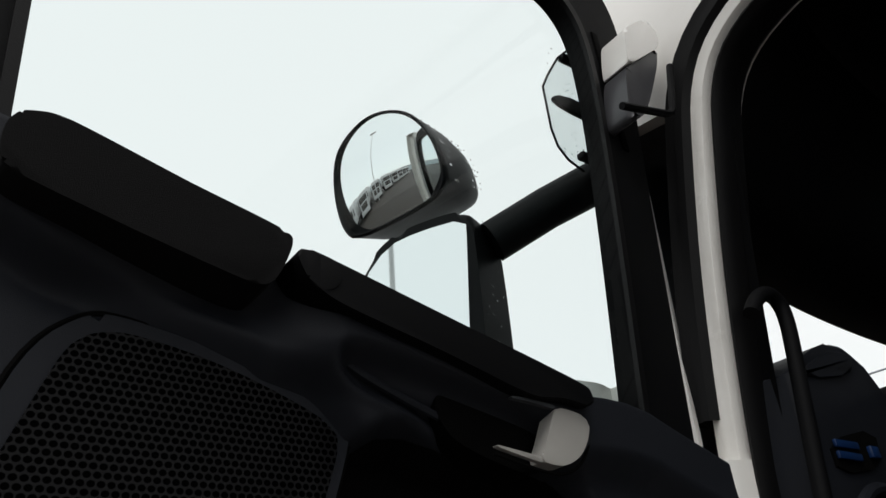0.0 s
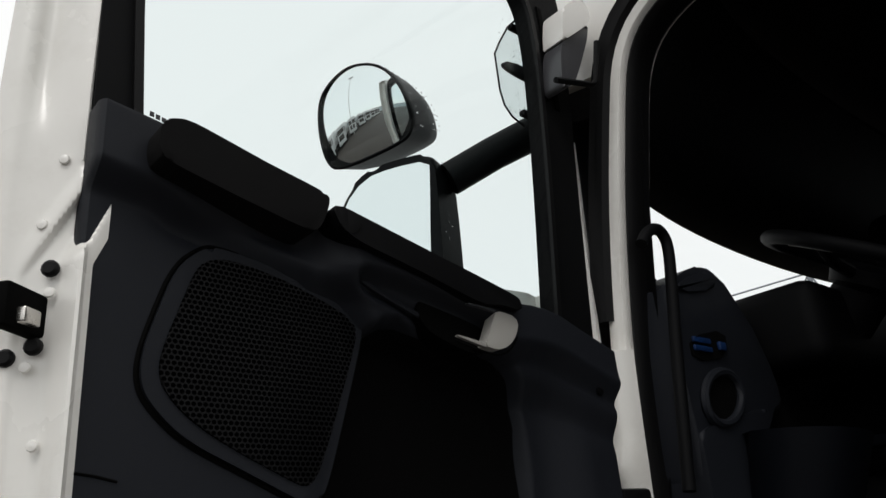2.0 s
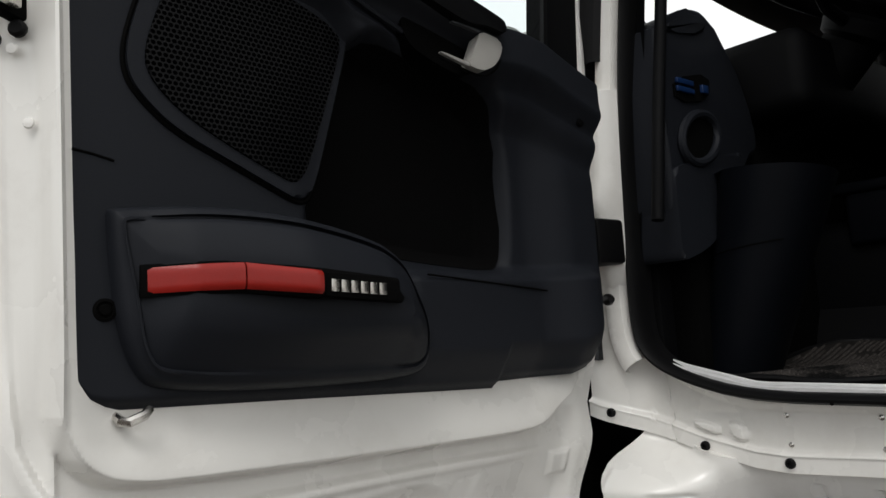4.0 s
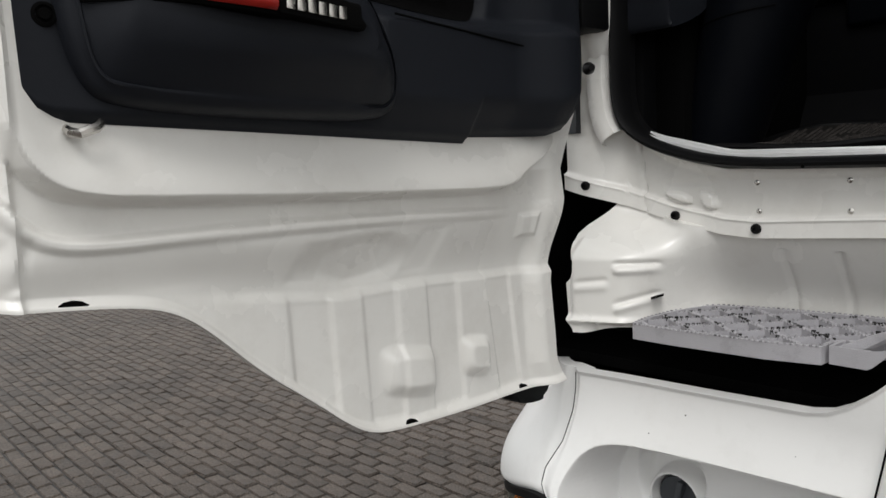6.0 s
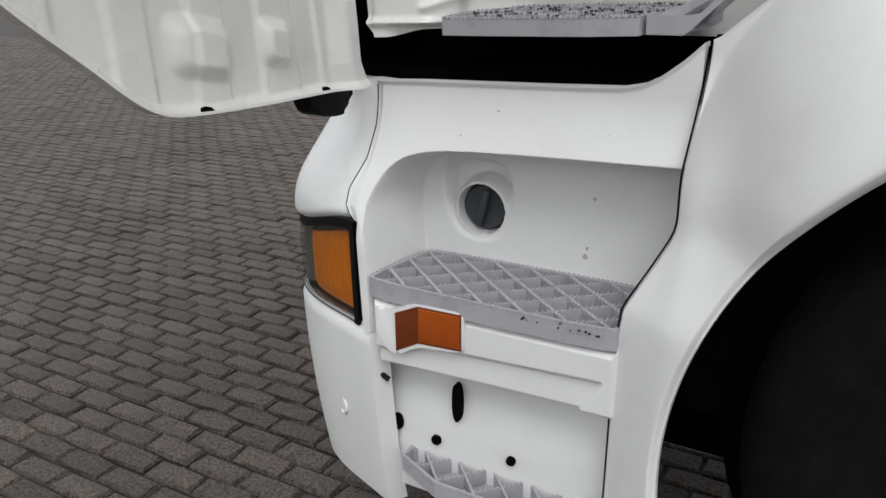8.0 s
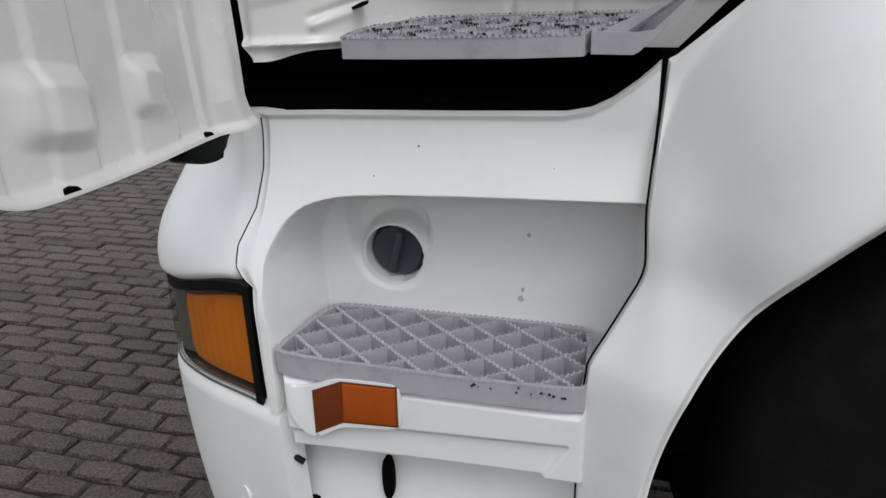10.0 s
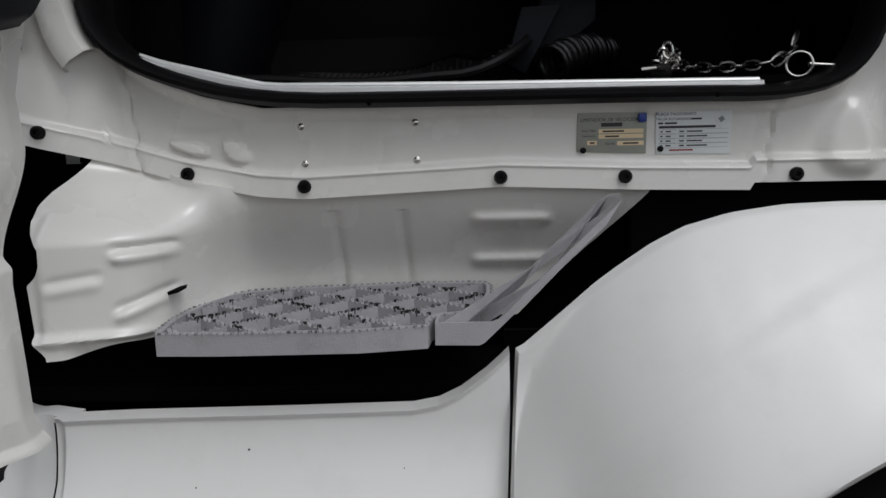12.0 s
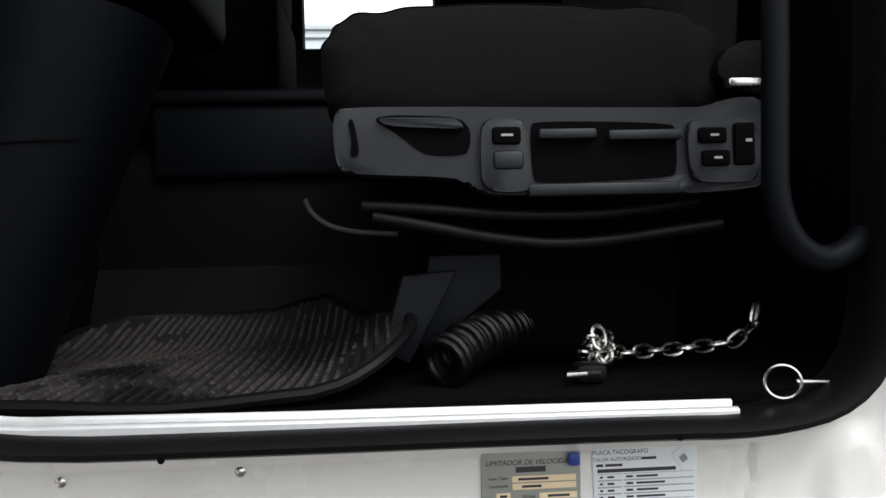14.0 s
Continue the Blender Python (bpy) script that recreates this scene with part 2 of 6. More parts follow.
def soft(poly, r=0.006):
    """Rounds each corner over about r, keeping the sides straight."""
    P = [np.array(p, float) for p in poly]
    out = []
    for i, p in enumerate(P):
        for q in (P[i - 1], P[(i + 1) % len(P)]):
            L = np.linalg.norm(q - p)
            out.append(p + (q - p) * min(r / L, 0.45))
    return rounded(out, 2)


def prism(poly, fn, d0, d1, r=0.003, seg=2):
    """A polygon (a, b) extruded from depth d0 to d1 (the face that shows, with rounded rim); fn(a, b, d) gives the place."""
    bm = bmesh.new()
    back = [bm.verts.new(fn(a, b, d0)) for a, b in poly]
    front = [bm.verts.new(fn(a, b, d1)) for a, b in poly]
    n = len(poly)
    top = bm.faces.new(front)
    bm.faces.new(back[::-1])
    for i in range(n):
        bm.faces.new((back[i], back[(i + 1) % n], front[(i + 1) % n], front[i]))
    if r:
        bmesh.ops.bevel(bm, geom=list(top.edges), offset=r, segments=seg, affect="EDGES", profile=0.5)
    return to_geo(bm)


def tube(path, r, n=10, closed=False):
    P = [Vector(p) for p in path]
    V, F = [], []
    up = None
    for i, p in enumerate(P):
        a = P[i - 1] if (i or closed) else p
        b = P[(i + 1) % len(P)] if (closed or i < len(P) - 1) else p
        t = (b - a).normalized()
        if up is None:
            up = t.orthogonal().normalized()
        up = (up - t * up.dot(t)).normalized()
        s = t.cross(up)
        rad = r[i] if isinstance(r, (list, tuple)) else r
        V += [p + (up * math.cos(k * 2 * math.pi / n) + s * math.sin(k * 2 * math.pi / n)) * rad for k in range(n)]
    m = len(P)
    for i in range(m if closed else m - 1):
        for k in range(n):
            F.append((i * n + k, i * n + (k + 1) % n, ((i + 1) % m) * n + (k + 1) % n, ((i + 1) % m) * n + k))
    if not closed:
        F += [tuple(range(n))[::-1], tuple((m - 1) * n + k for k in range(n))]
    return V, F


def spin(profile, at, axis, n=24):
    """A turned body: profile of (radius, height along axis)."""
    z = Vector(axis).normalized()
    x = z.orthogonal().normalized()
    y = z.cross(x)
    V, F = [], []
    for r, h in profile:
        V += [Vector(at) + z * h + (x * math.cos(2 * math.pi * k / n) + y * math.sin(2 * math.pi * k / n)) * r for k in range(n)]
    for i in range(len(profile) - 1):
        for k in range(n):
            F.append((i * n + k, i * n + (k + 1) % n, (i + 1) * n + (k + 1) % n, (i + 1) * n + k))
    F += [tuple(range(n))[::-1], tuple((len(profile) - 1) * n + k for k in range(n))]
    return V, F


def sheet(fn, us, vs, back):
    """A grid fn(u, v) of places with a rim that runs back by the vector."""
    nu, nv = len(us), len(vs)
    V = [Vector(fn(u, v)) for u in us for v in vs]
    F = [(i * nv + j, (i + 1) * nv + j, (i + 1) * nv + j + 1, i * nv + j + 1) for i in range(nu - 1) for j in range(nv - 1)]
    rim = [i * nv for i in range(nu)] + [(nu - 1) * nv + j for j in range(1, nv)] + [i * nv + nv - 1 for i in range(nu - 2, -1, -1)] + [j for j in range(nv - 2, 0, -1)]
    k = len(V)
    V += [V[i] + Vector(back) for i in rim]
    m = len(rim)
    F += [(rim[i], rim[(i + 1) % m], k + (i + 1) % m, k + i) for i in range(m)]
    return V, F


def ring(path, profile, closed=True):
    """Sweeps a profile of (outward offset, x) along a path in the y-z plane."""
    P = [np.array(p, float) for p in path]
    n = len(P)
    area = sum(P[i][0] * P[(i + 1) % n][1] - P[(i + 1) % n][0] * P[i][1] for i in range(n))
    V, F = [], []
    for i in range(n):
        a = P[i - 1] if (closed or i) else P[i]
        b = P[(i + 1) % n] if (closed or i < n - 1) else P[i]
        t = (b - a) / np.linalg.norm(b - a)
        o = np.array((t[1], -t[0])) * (1 if area > 0 else -1)
        V += [(x, *(P[i] + o * off)) for off, x in profile]
    k = len(profile)
    for i in range(n if closed else n - 1):
        for j in range(k - 1):
            F.append((i * k + j, i * k + j + 1, ((i + 1) % n) * k + j + 1, ((i + 1) % n) * k + j))
    return V, F


def inside(poly, X, Z):
    """Distance to a polygon's outline, positive inside."""
    P = np.array(poly, float)
    Q = np.roll(P, -1, 0)
    best = np.full(X.shape, 9.0)
    odd = np.zeros(X.shape, bool)
    for (ax, az), (bx, bz) in zip(P, Q):
        dx, dz = bx - ax, bz - az
        t = np.clip(((X - ax) * dx + (Z - az) * dz) / (dx * dx + dz * dz + 1e-12), 0, 1)
        best = np.minimum(best, np.hypot(X - ax - t * dx, Z - az - t * dz))
        odd ^= ((az > Z) != (bz > Z)) & (X < dx * (Z - az) / (dz + (abs(dz) < 1e-12) * 1e-12) + ax)
    return np.where(odd, best, -best)


def ease(v, a, b):
    t = np.clip((v - a) / (b - a), 0, 1)
    return t * t * (3 - 2 * t)


def bell(v, c, w):
    return np.exp(-(((v - c) / w) ** 2))


def relief(xs, zlow, zhigh, nz, depth, place, back, split=None):
    """A moulded panel: columns at xs from zlow(x) to zhigh(x), raised by depth(X, Z), set by place(x, z, d)."""
    xs = np.asarray(xs, float)
    v = np.linspace(0, 1, nz) if split is None else np.r_[np.linspace(0, split, nz - 130), np.linspace(split, 1, 131)[1:]]
    nz = len(v)
    X = np.repeat(xs[:, None], nz, 1)
    lo, hi = zlow(xs)[:, None], zhigh(xs)[:, None]
    Zg = lo + (hi - lo) * v
    Dg = depth(X, Zg)
    V, F = sheet(lambda i, j: place(X[i, j], Zg[i, j], Dg[i, j]), range(len(xs)), range(nz), back)
    return V, F


def curve(*pts):
    a = np.array(pts, float)
    return lambda x: np.interp(x, a[:, 0], a[:, 1])


def bars(rows, fn, d, h, material, parent, name="writing_bar"):
    geos = [prism([(a, z - h / 2), (b, z - h / 2), (b, z + h / 2), (a, z + h / 2)], fn, d, d + 0.0004, 0) for a, b, z in rows]
    return part(name, join(*geos), material, parent, smooth=False)


def lettering(name, body, size, m, material, parent, depth=0.0005, shear=0.0, width=1.0, bold=0.0):
    cu = bpy.data.curves.new(name, "FONT")
    cu.body, cu.size, cu.extrude, cu.shear, cu.align_x, cu.align_y = body, size, depth, shear, "CENTER", "CENTER"
    cu.offset = bold
    tmp = bpy.data.objects.new(name + "_tmp", cu)
    scene.collection.objects.link(tmp)
    me = bpy.data.meshes.new_from_object(tmp.evaluated_get(bpy.context.evaluated_depsgraph_get()))
    bpy.data.objects.remove(tmp)
    me.transform(m @ Matrix.Diagonal((width, 1, 1, 1)))
    me.materials.clear()
    bm = bmesh.new()
    bm.from_mesh(me)
    bpy.data.meshes.remove(me)
    return part(name, bm, material, parent, smooth=False)


# ---- ground ----
def ground():
    return tagged(part("ground", ([(-900, -900, -0.012), (900, -900, -0.012), (900, 900, -0.012), (-900, 900, -0.012)], [(0, 1, 2, 3)]), FAR_GROUND, smooth=False),
                  "grey-brown paved lorry yard reaching to the horizon", "ground", kind="structure")


GROUND = ground()


# ---- the open door: x across, z up, d proud towards the rear ----
def on_door(x, z, d):
    return (x, -0.125 + 0.07 * (x + 0.98) - d, z)


cab = empty("truck", (0.6, -0.5, 0.0), label="white lorry cab with its driver's door wide open", category="truck")

SHELL_LOW = curve(*rounded([(-1.14, 1.33), (-1.07, 1.292), (-1.017, 1.287), (-0.956, 1.28), (-0.91, 1.271), (-0.875, 1.254), (-0.839, 1.223), (-0.787, 1.171), (-0.711, 1.112), (-0.662, 1.07), (-0.626, 1.047), (-0.576, 1.036), (-0.359, 1.024), (-0.193, 1.017), (-0.17, 1.02)], 2, False))
LEDGE = rounded([(-1.046, 2.2), (-1.045, 1.48), (-1.038, 1.45), (-1.022, 1.418), (-0.985, 1.397), (-0.877, 1.389), (-0.744, 1.382), (-0.577, 1.375), (-0.40, 1.368), (-0.335, 1.370), (-0.30, 1.392), (-0.243, 1.415), (-0.2, 1.45), (-0.15, 1.5), (-0.15, 2.2)], 2)
RIDGE = rounded([(-1.095, 2.2), (-1.085, 1.46), (-1.066, 1.412), (-1.048, 1.38), (-1.02, 1.355), (-0.98, 1.345), (-0.839, 1.345), (-0.6, 1.34), (-0.389, 1.329), (-0.3, 1.326), (0.0, 1.32), (0.0, 2.2)], 2)
RIBS = (-0.737, -0.672, -0.618, -0.556, -0.497, -0.432, -0.364, -0.304)
DOOR_EDGE = curve((1.0, -0.19), (1.03, -0.19), (1.06, -0.205), (1.11, -0.208), (1.2, -0.216), (1.24, -0.208), (1.34, -0.19), (1.39, -0.198), (1.42, -0.185), (1.49, -0.15), (1.56, -0.178))


def shell_depth(X, Z):
    low = SHELL_LOW(X)
    u = np.clip((-1.036 - X) / 0.088, 0, 1)
    d = -0.014 * (1 - ease(u, 0, 0.1)) - 0.079 * u + 0.006 * np.sin(u * 9) * ease(Z, 1.45, 1.55)
    first = inside(LEDGE, X, Z)
    near = ease(X, -1.09, -1.05) * ease(-X, 0.2, 0.26)
    d = d + 0.016 * ease(-first, -0.07, 0.0) * near - 0.036 * ease(-first, -0.002, 0.012) * near
    second = inside(RIDGE, X, Z)
    span = ease(X, -1.1, -1.05) * ease(-X, 0.28, 0.45)
    d = d + 0.013 * ease(-second, -0.011, -0.002) * span - 0.006 * ease(-second, 0.002, 0.012) * span
    top = curve((-0.95, 1.29), (-0.82, 1.272), (-0.653, 1.248), (-0.51, 1.246), (-0.361, 1.235), (-0.218, 1.227))(X)
    body = ease(X, -0.93, -0.72)
    d = d - 0.026 * ease(-Z, -1.335, -top) * body + 0.010 * ease(-Z, -top - 0.002, -top + 0.014) * body
    d = d - 0.010 * ease(-Z, -1.34, -1.29) * (1 - body) * ease(X, -1.1, -1.05)
    step = 0
    for k, x in enumerate(RIBS):
        lean = x + (0.02 if k > 5 else 0.004) * (1.23 - Z) / 0.15
        step = step + (1 if k % 2 else -1) * ease(X, lean - 0.005, lean + 0.005)
    d = d + 0.005 * step * ease(-Z, -top - 0.004, -top + 0.02) * ease(Z, low + 0.004, low + 0.02)
    for x, z, w, h in ((-0.537, 1.112, 0.047, 0.032), (-0.397, 1.105, 0.029, 0.028)):
        r = (abs((X - x) / w) ** 4 + abs((Z - z + 0.2 * (X - x)) / h) ** 4) ** 0.25
        d = d + 0.013 * ease(-r, -1.3, -0.55)
    d = d - 0.008 * ease(-np.hypot((X + 0.62) / 0.09, (Z - 1.285) / 0.035), -1.2, -0.6) + 0.008 * ease(-np.maximum(abs((X + 0.26) / 0.022), abs((Z - 1.30) / 0.016)), -1.4, -0.8)
    for x in (-0.70, -0.60, -0.50):
        lean = x + 0.5 * (Z - 1.29)
        d = d - 0.002 * ease(-abs(X - lean), -0.034, -0.016) * ease(Z, top + 0.005, top + 0.015) * ease(-Z, -1.322, -1.312)
    for k in range(3):
        x = -1.09 + 0.025 * k + 0.35 * (Z - 1.33)
        d = d - 0.003 * bell(X, x, 0.006) * ease(Z, 1.305, 1.315) * ease(-Z, -1.365, -1.35)
    deep = inside(((-1.015, 1.50), (-0.2, 1.475), (-0.2, 2.2), (-1.015, 2.2)), X, Z)
    return d + 0.008 * ease(-(Z - low), -0.014, -0.002) - 0.07 * ease(deep, -0.002, 0.01)


def on_shell(x, z, d):
    return on_door(x + float(ease(x, -0.32, -0.178)) * (float(DOOR_EDGE(z)) + 0.178), z, d)


truck_door = part("door", relief(np.linspace(-1.125, -0.178, 300), SHELL_LOW, lambda x: np.full_like(x, 2.06), 470, shell_depth, on_shell, (0, 0.02, 0), 0.46), WHITE_IN, cab, "open white steel door with pressed ribs and dark trim")


LATCH_U = np.linspace(0, 1, 40)
LATCH_D = shell_depth(-1.036 - 0.088 * LATCH_U, np.full(40, 2.055))


def end_face(u, v):
    z = 2.05 + (2.88 - 2.05) * v
    bend = 0.012 * max(0.0, (z - 2.15) / 0.7)
    x = -1.036 - 0.088 * u + bend + 0.0 * v
    d = float(np.interp(u, LATCH_U, LATCH_D)) - 0.012 * math.exp(-(((u - 0.55) / 0.14) ** 2)) * float(ease(z, 2.08, 2.14 + 0.06 * u))
    return on_door(x, z, d)


part("latch_face", sheet(end_face, np.linspace(0, 1, 40), np.linspace(0, 1, 60), (0.02, 0.05, 0)), WHITE_IN, truck_door, "white painted latch edge with grime")
OUT = [(-1.13, 1.33), (-1.08, 1.283), (-0.91, 1.265), (-0.84, 1.218), (-0.71, 1.108), (-0.626, 1.043), (-0.57, 1.032), (-0.215, 1.012), (-0.225, 1.2), (-0.205, 1.42), (-0.14, 1.52), (-0.1, 1.62), (-0.09, 1.84), (-0.6, 1.93), (-0.98, 2.02), (-1.06, 2.05), (-1.125, 2.05)]
part("outer_skin", prism(rounded([(x, z + 0.017) for x, z in OUT], 2), on_door, -0.085, -0.075, 0), WHITE, truck_door, "white outer door skin")
part("skin_edge_strip", prism([(-0.062, 1.95), (-0.05, 1.95), (-0.024, 2.44), (-0.034, 2.44)], on_door, -0.095, -0.06, 0.002), WHITE, truck_door)
bz = [(-1.062, 1.925, -0.028), (-1.068, 1.845, -0.034), (-1.088, 1.835, -0.05), (-1.07, 1.87, -0.035)]
for x, z, d in bz[:3]:
    part("latch_bolt", spin([(0.009, 0), (0.009, 0.004), (0.006, 0.007)], on_door(x, z, d), (-0.6, -0.8, 0), 12), RUBBER, truck_door)
latch = part("latch", rbox((-0.036, -0.009, -0.022), (0.036, 0.009, 0.022), 0.004, m=Matrix.Translation(on_door(-1.082, 1.877, -0.03)) @ pose(0, 0, 0, 0, 0, 40)), BLACK, truck_door, "black latch opening")
part("latch_claw", rbox((-0.012, -0.012, -0.008), (0.012, 0.012, 0.008), 0.002, m=Matrix.Translation(on_door(-1.085, 1.868, -0.02)) @ pose(0, 0, 0, 0, 0, 40)), CHROME, latch)
for i in range(4, 9):
    z = 1.45 + 0.075 * i
    part("dimple", spin([(0.006, -0.001), (0.005, 0.0012), (0.001, 0.002)], on_door(-1.062 - 0.012 * (i % 2), z, -0.026 - 0.01 * (i % 2)), (-0.6, -0.8, 0), 10), WHITE_IN, truck_door)

# trim panel
part("trim_gasket", tube([on_door(-1.0365, z, -0.010) for z in np.linspace(1.52, 2.10, 20)], 0.0028, 6), BLACK, truck_door)
TR_LOW = curve((-1.034, 1.52), (-1.033, 1.505), (-1.028, 1.488), (-1.016, 1.474), (-1.0, 1.469), (-0.98, 1.468), (-0.789, 1.457), (-0.437, 1.436), (-0.43, 1.445), (-0.275, 1.443), (-0.235, 1.452), (-0.2, 1.48), (-0.186, 1.515), (-0.178, 1.56))
TR_HIGH = curve((-1.034, 2.106), (-0.975, 2.096), (-0.95, 2.082), (-0.864, 2.060), (-0.79, 2.040), (-0.775, 2.031), (-0.72, 2.021), (-0.593, 1.996), (-0.445, 1.967), (-0.40, 1.970), (-0.368, 1.970), (-0.33, 1.965), (-0.283, 1.950), (-0.178, 1.92))
POCKET = rounded([(-1.0, 1.660), (-0.992, 1.666), (-0.886, 1.671), (-0.775, 1.657), (-0.690, 1.637), (-0.645, 1.610), (-0.606, 1.548), (-0.588, 1.505), (-0.594, 1.480), (-0.628, 1.468), (-0.935, 1.480), (-0.985, 1.505)], 2)
POCKET_PROUD = curve((-1.0, 0.40), (-0.97, 0.50), (-0.93, 0.95), (-0.815, 1.55), (-0.70, 1.55), (-0.64, 1.25), (-0.585, 1.0))
RECESS = rounded([(-0.690, 1.925), (-0.725, 1.79), (-0.760, 1.685), (-0.748, 1.648), (-0.661, 1.627), (-0.52, 1.612), (-0.415, 1.605), (-0.396, 1.62), (-0.388, 1.665), (-0.383, 1.78), (-0.40, 1.85), (-0.44, 1.895), (-0.55, 1.905)], 2)
GRIPWELL = rounded([(-0.73, 1.985), (-0.725, 1.94), (-0.63, 1.92), (-0.58, 1.895), (-0.50, 1.885), (-0.47, 1.90), (-0.455, 1.94), (-0.56, 1.96)], 2)
SLOT = rounded([(-1.0, 1.607), (-0.90, 1.618), (-0.80, 1.61), (-0.69, 1.592), (-0.672, 1.562), (-0.68, 1.556), (-0.8, 1.567), (-0.9, 1.573), (-1.0, 1.564)], 1)


def trim_depth(X, Z):
    top = TR_HIGH(X)
    d = 0.03 * ease(Z, top - 0.10 - 0.05 * ease(X, -0.74, -0.66), top - 0.065 - 0.03 * ease(X, -0.74, -0.66)) + 0.03 * ease(Z, top - 0.09, top - 0.05) * ease(X, -0.78, -0.72)
    d = d + 0.03 * ease(X, -0.36, -0.25) * ease(-Z, -1.9, -1.75)
    d = d + 0.03 * ease(-Z, -1.62, -1.59) * ease(X, -0.66, -0.6) * ease(Z, TR_LOW(X) + 0.0, TR_LOW(X) + 0.06) * ease(-X, 0.18, 0.24)
    well_in = inside(RECESS, X, Z)
    d = d - 0.03 * ease(inside(GRIPWELL, X, Z), 0.0, 0.02)
    d = d - 0.016 * bell(Z, 1.995, 0.02) * ease(-X, 0.76, 0.8) * ease(X, -0.99, -0.9)
    hollow = ease(well_in, -0.012, 0.03)
    d = d * (1 - hollow) - 0.052 * hollow
    edge = np.minimum(np.minimum(Z - TR_LOW(X), (X + 1.034) * 2.5), np.minimum(-0.178 - X, top - Z + 0.01))
    return d - 0.012 * ease(-edge, -0.012, 0.001)


part("trim_panel", relief(np.r_[np.linspace(-1.034, -1.0, 14)[:-1], np.linspace(-1.0, -0.178, 200)], TR_LOW, TR_HIGH, 210, trim_depth, lambda x, z, d: on_door(x - 0.011 * float(ease(z, 1.6, 1.95)) * float(ease(-x, 0.98, 1.034)), z, d), (0, 0.03, 0)), TRIM, truck_door, "anthracite grained plastic trim panel with storage recess")
pad = [(-0.993, 2.075), (-0.977, 2.086), (-0.955, 2.087), (-0.864, 2.066), (-0.779, 2.050), (-0.774, 2.041), (-0.79, 2.0), (-0.805, 1.993), (-0.9, 2.012), (-0.985, 2.031), (-0.994, 2.042)]
part("elbow_pad", prism(soft(pad, 0.007), on_door, 0.0, 0.066, 0.0035, 3), PAD, truck_door, "black cloth elbow pad")
strip = [(-0.777, 2.037), (-0.72, 2.026), (-0.593, 2.001), (-0.529, 1.989), (-0.445, 1.972), (-0.437, 1.966), (-0.436, 1.949), (-0.480, 1.954), (-0.510, 1.949), (-0.524, 1.949), (-0.553, 1.954), (-0.631, 1.972), (-0.735, 1.992), (-0.757, 2.001), (-0.773, 2.014)]
part("belt_strip", prism(soft(strip, 0.008), on_door, 0.03, 0.074, 0.003, 3), TRIM_D, truck_door)
part("round_cap", spin([(0.0155, -0.004), (0.0155, 0.0006), (0.014, 0.001)], on_door(-0.751, 2.016, 0.0735), (-0.07, -1, 0), 28), TRIM_D, truck_door)
RINGO = rounded([(-0.913, 1.969), (-0.944, 1.941), (-0.964, 1.883), (-0.977, 1.838), (-0.976, 1.807), (-0.961, 1.785), (-0.926, 1.755), (-0.861, 1.727), (-0.805, 1.702), (-0.771, 1.688), (-0.755, 1.700), (-0.728, 1.78), (-0.692, 1.895), (-0.690, 1.922), (-0.767, 1.951), (-0.838, 1.966), (-0.892, 1.973)], 2)
RINGI = rounded([(-0.905, 1.956), (-0.922, 1.943), (-0.937, 1.901), (-0.957, 1.845), (-0.959, 1.817), (-0.948, 1.798), (-0.920, 1.773), (-0.874, 1.748), (-0.804, 1.717), (-0.780, 1.708), (-0.765, 1.722), (-0.735, 1.80), (-0.702, 1.893), (-0.704, 1.914), (-0.799, 1.947), (-0.876, 1.960)], 2)
surround = part("speaker_surround", prism(RINGO, on_door, -0.03, 0.008, 0.006, 3), TRIM, truck_door)


def mixed0(poly, s):
    c = np.mean(poly, 0)
    return [tuple(c + (np.array(p) - c) * s) for p in poly]


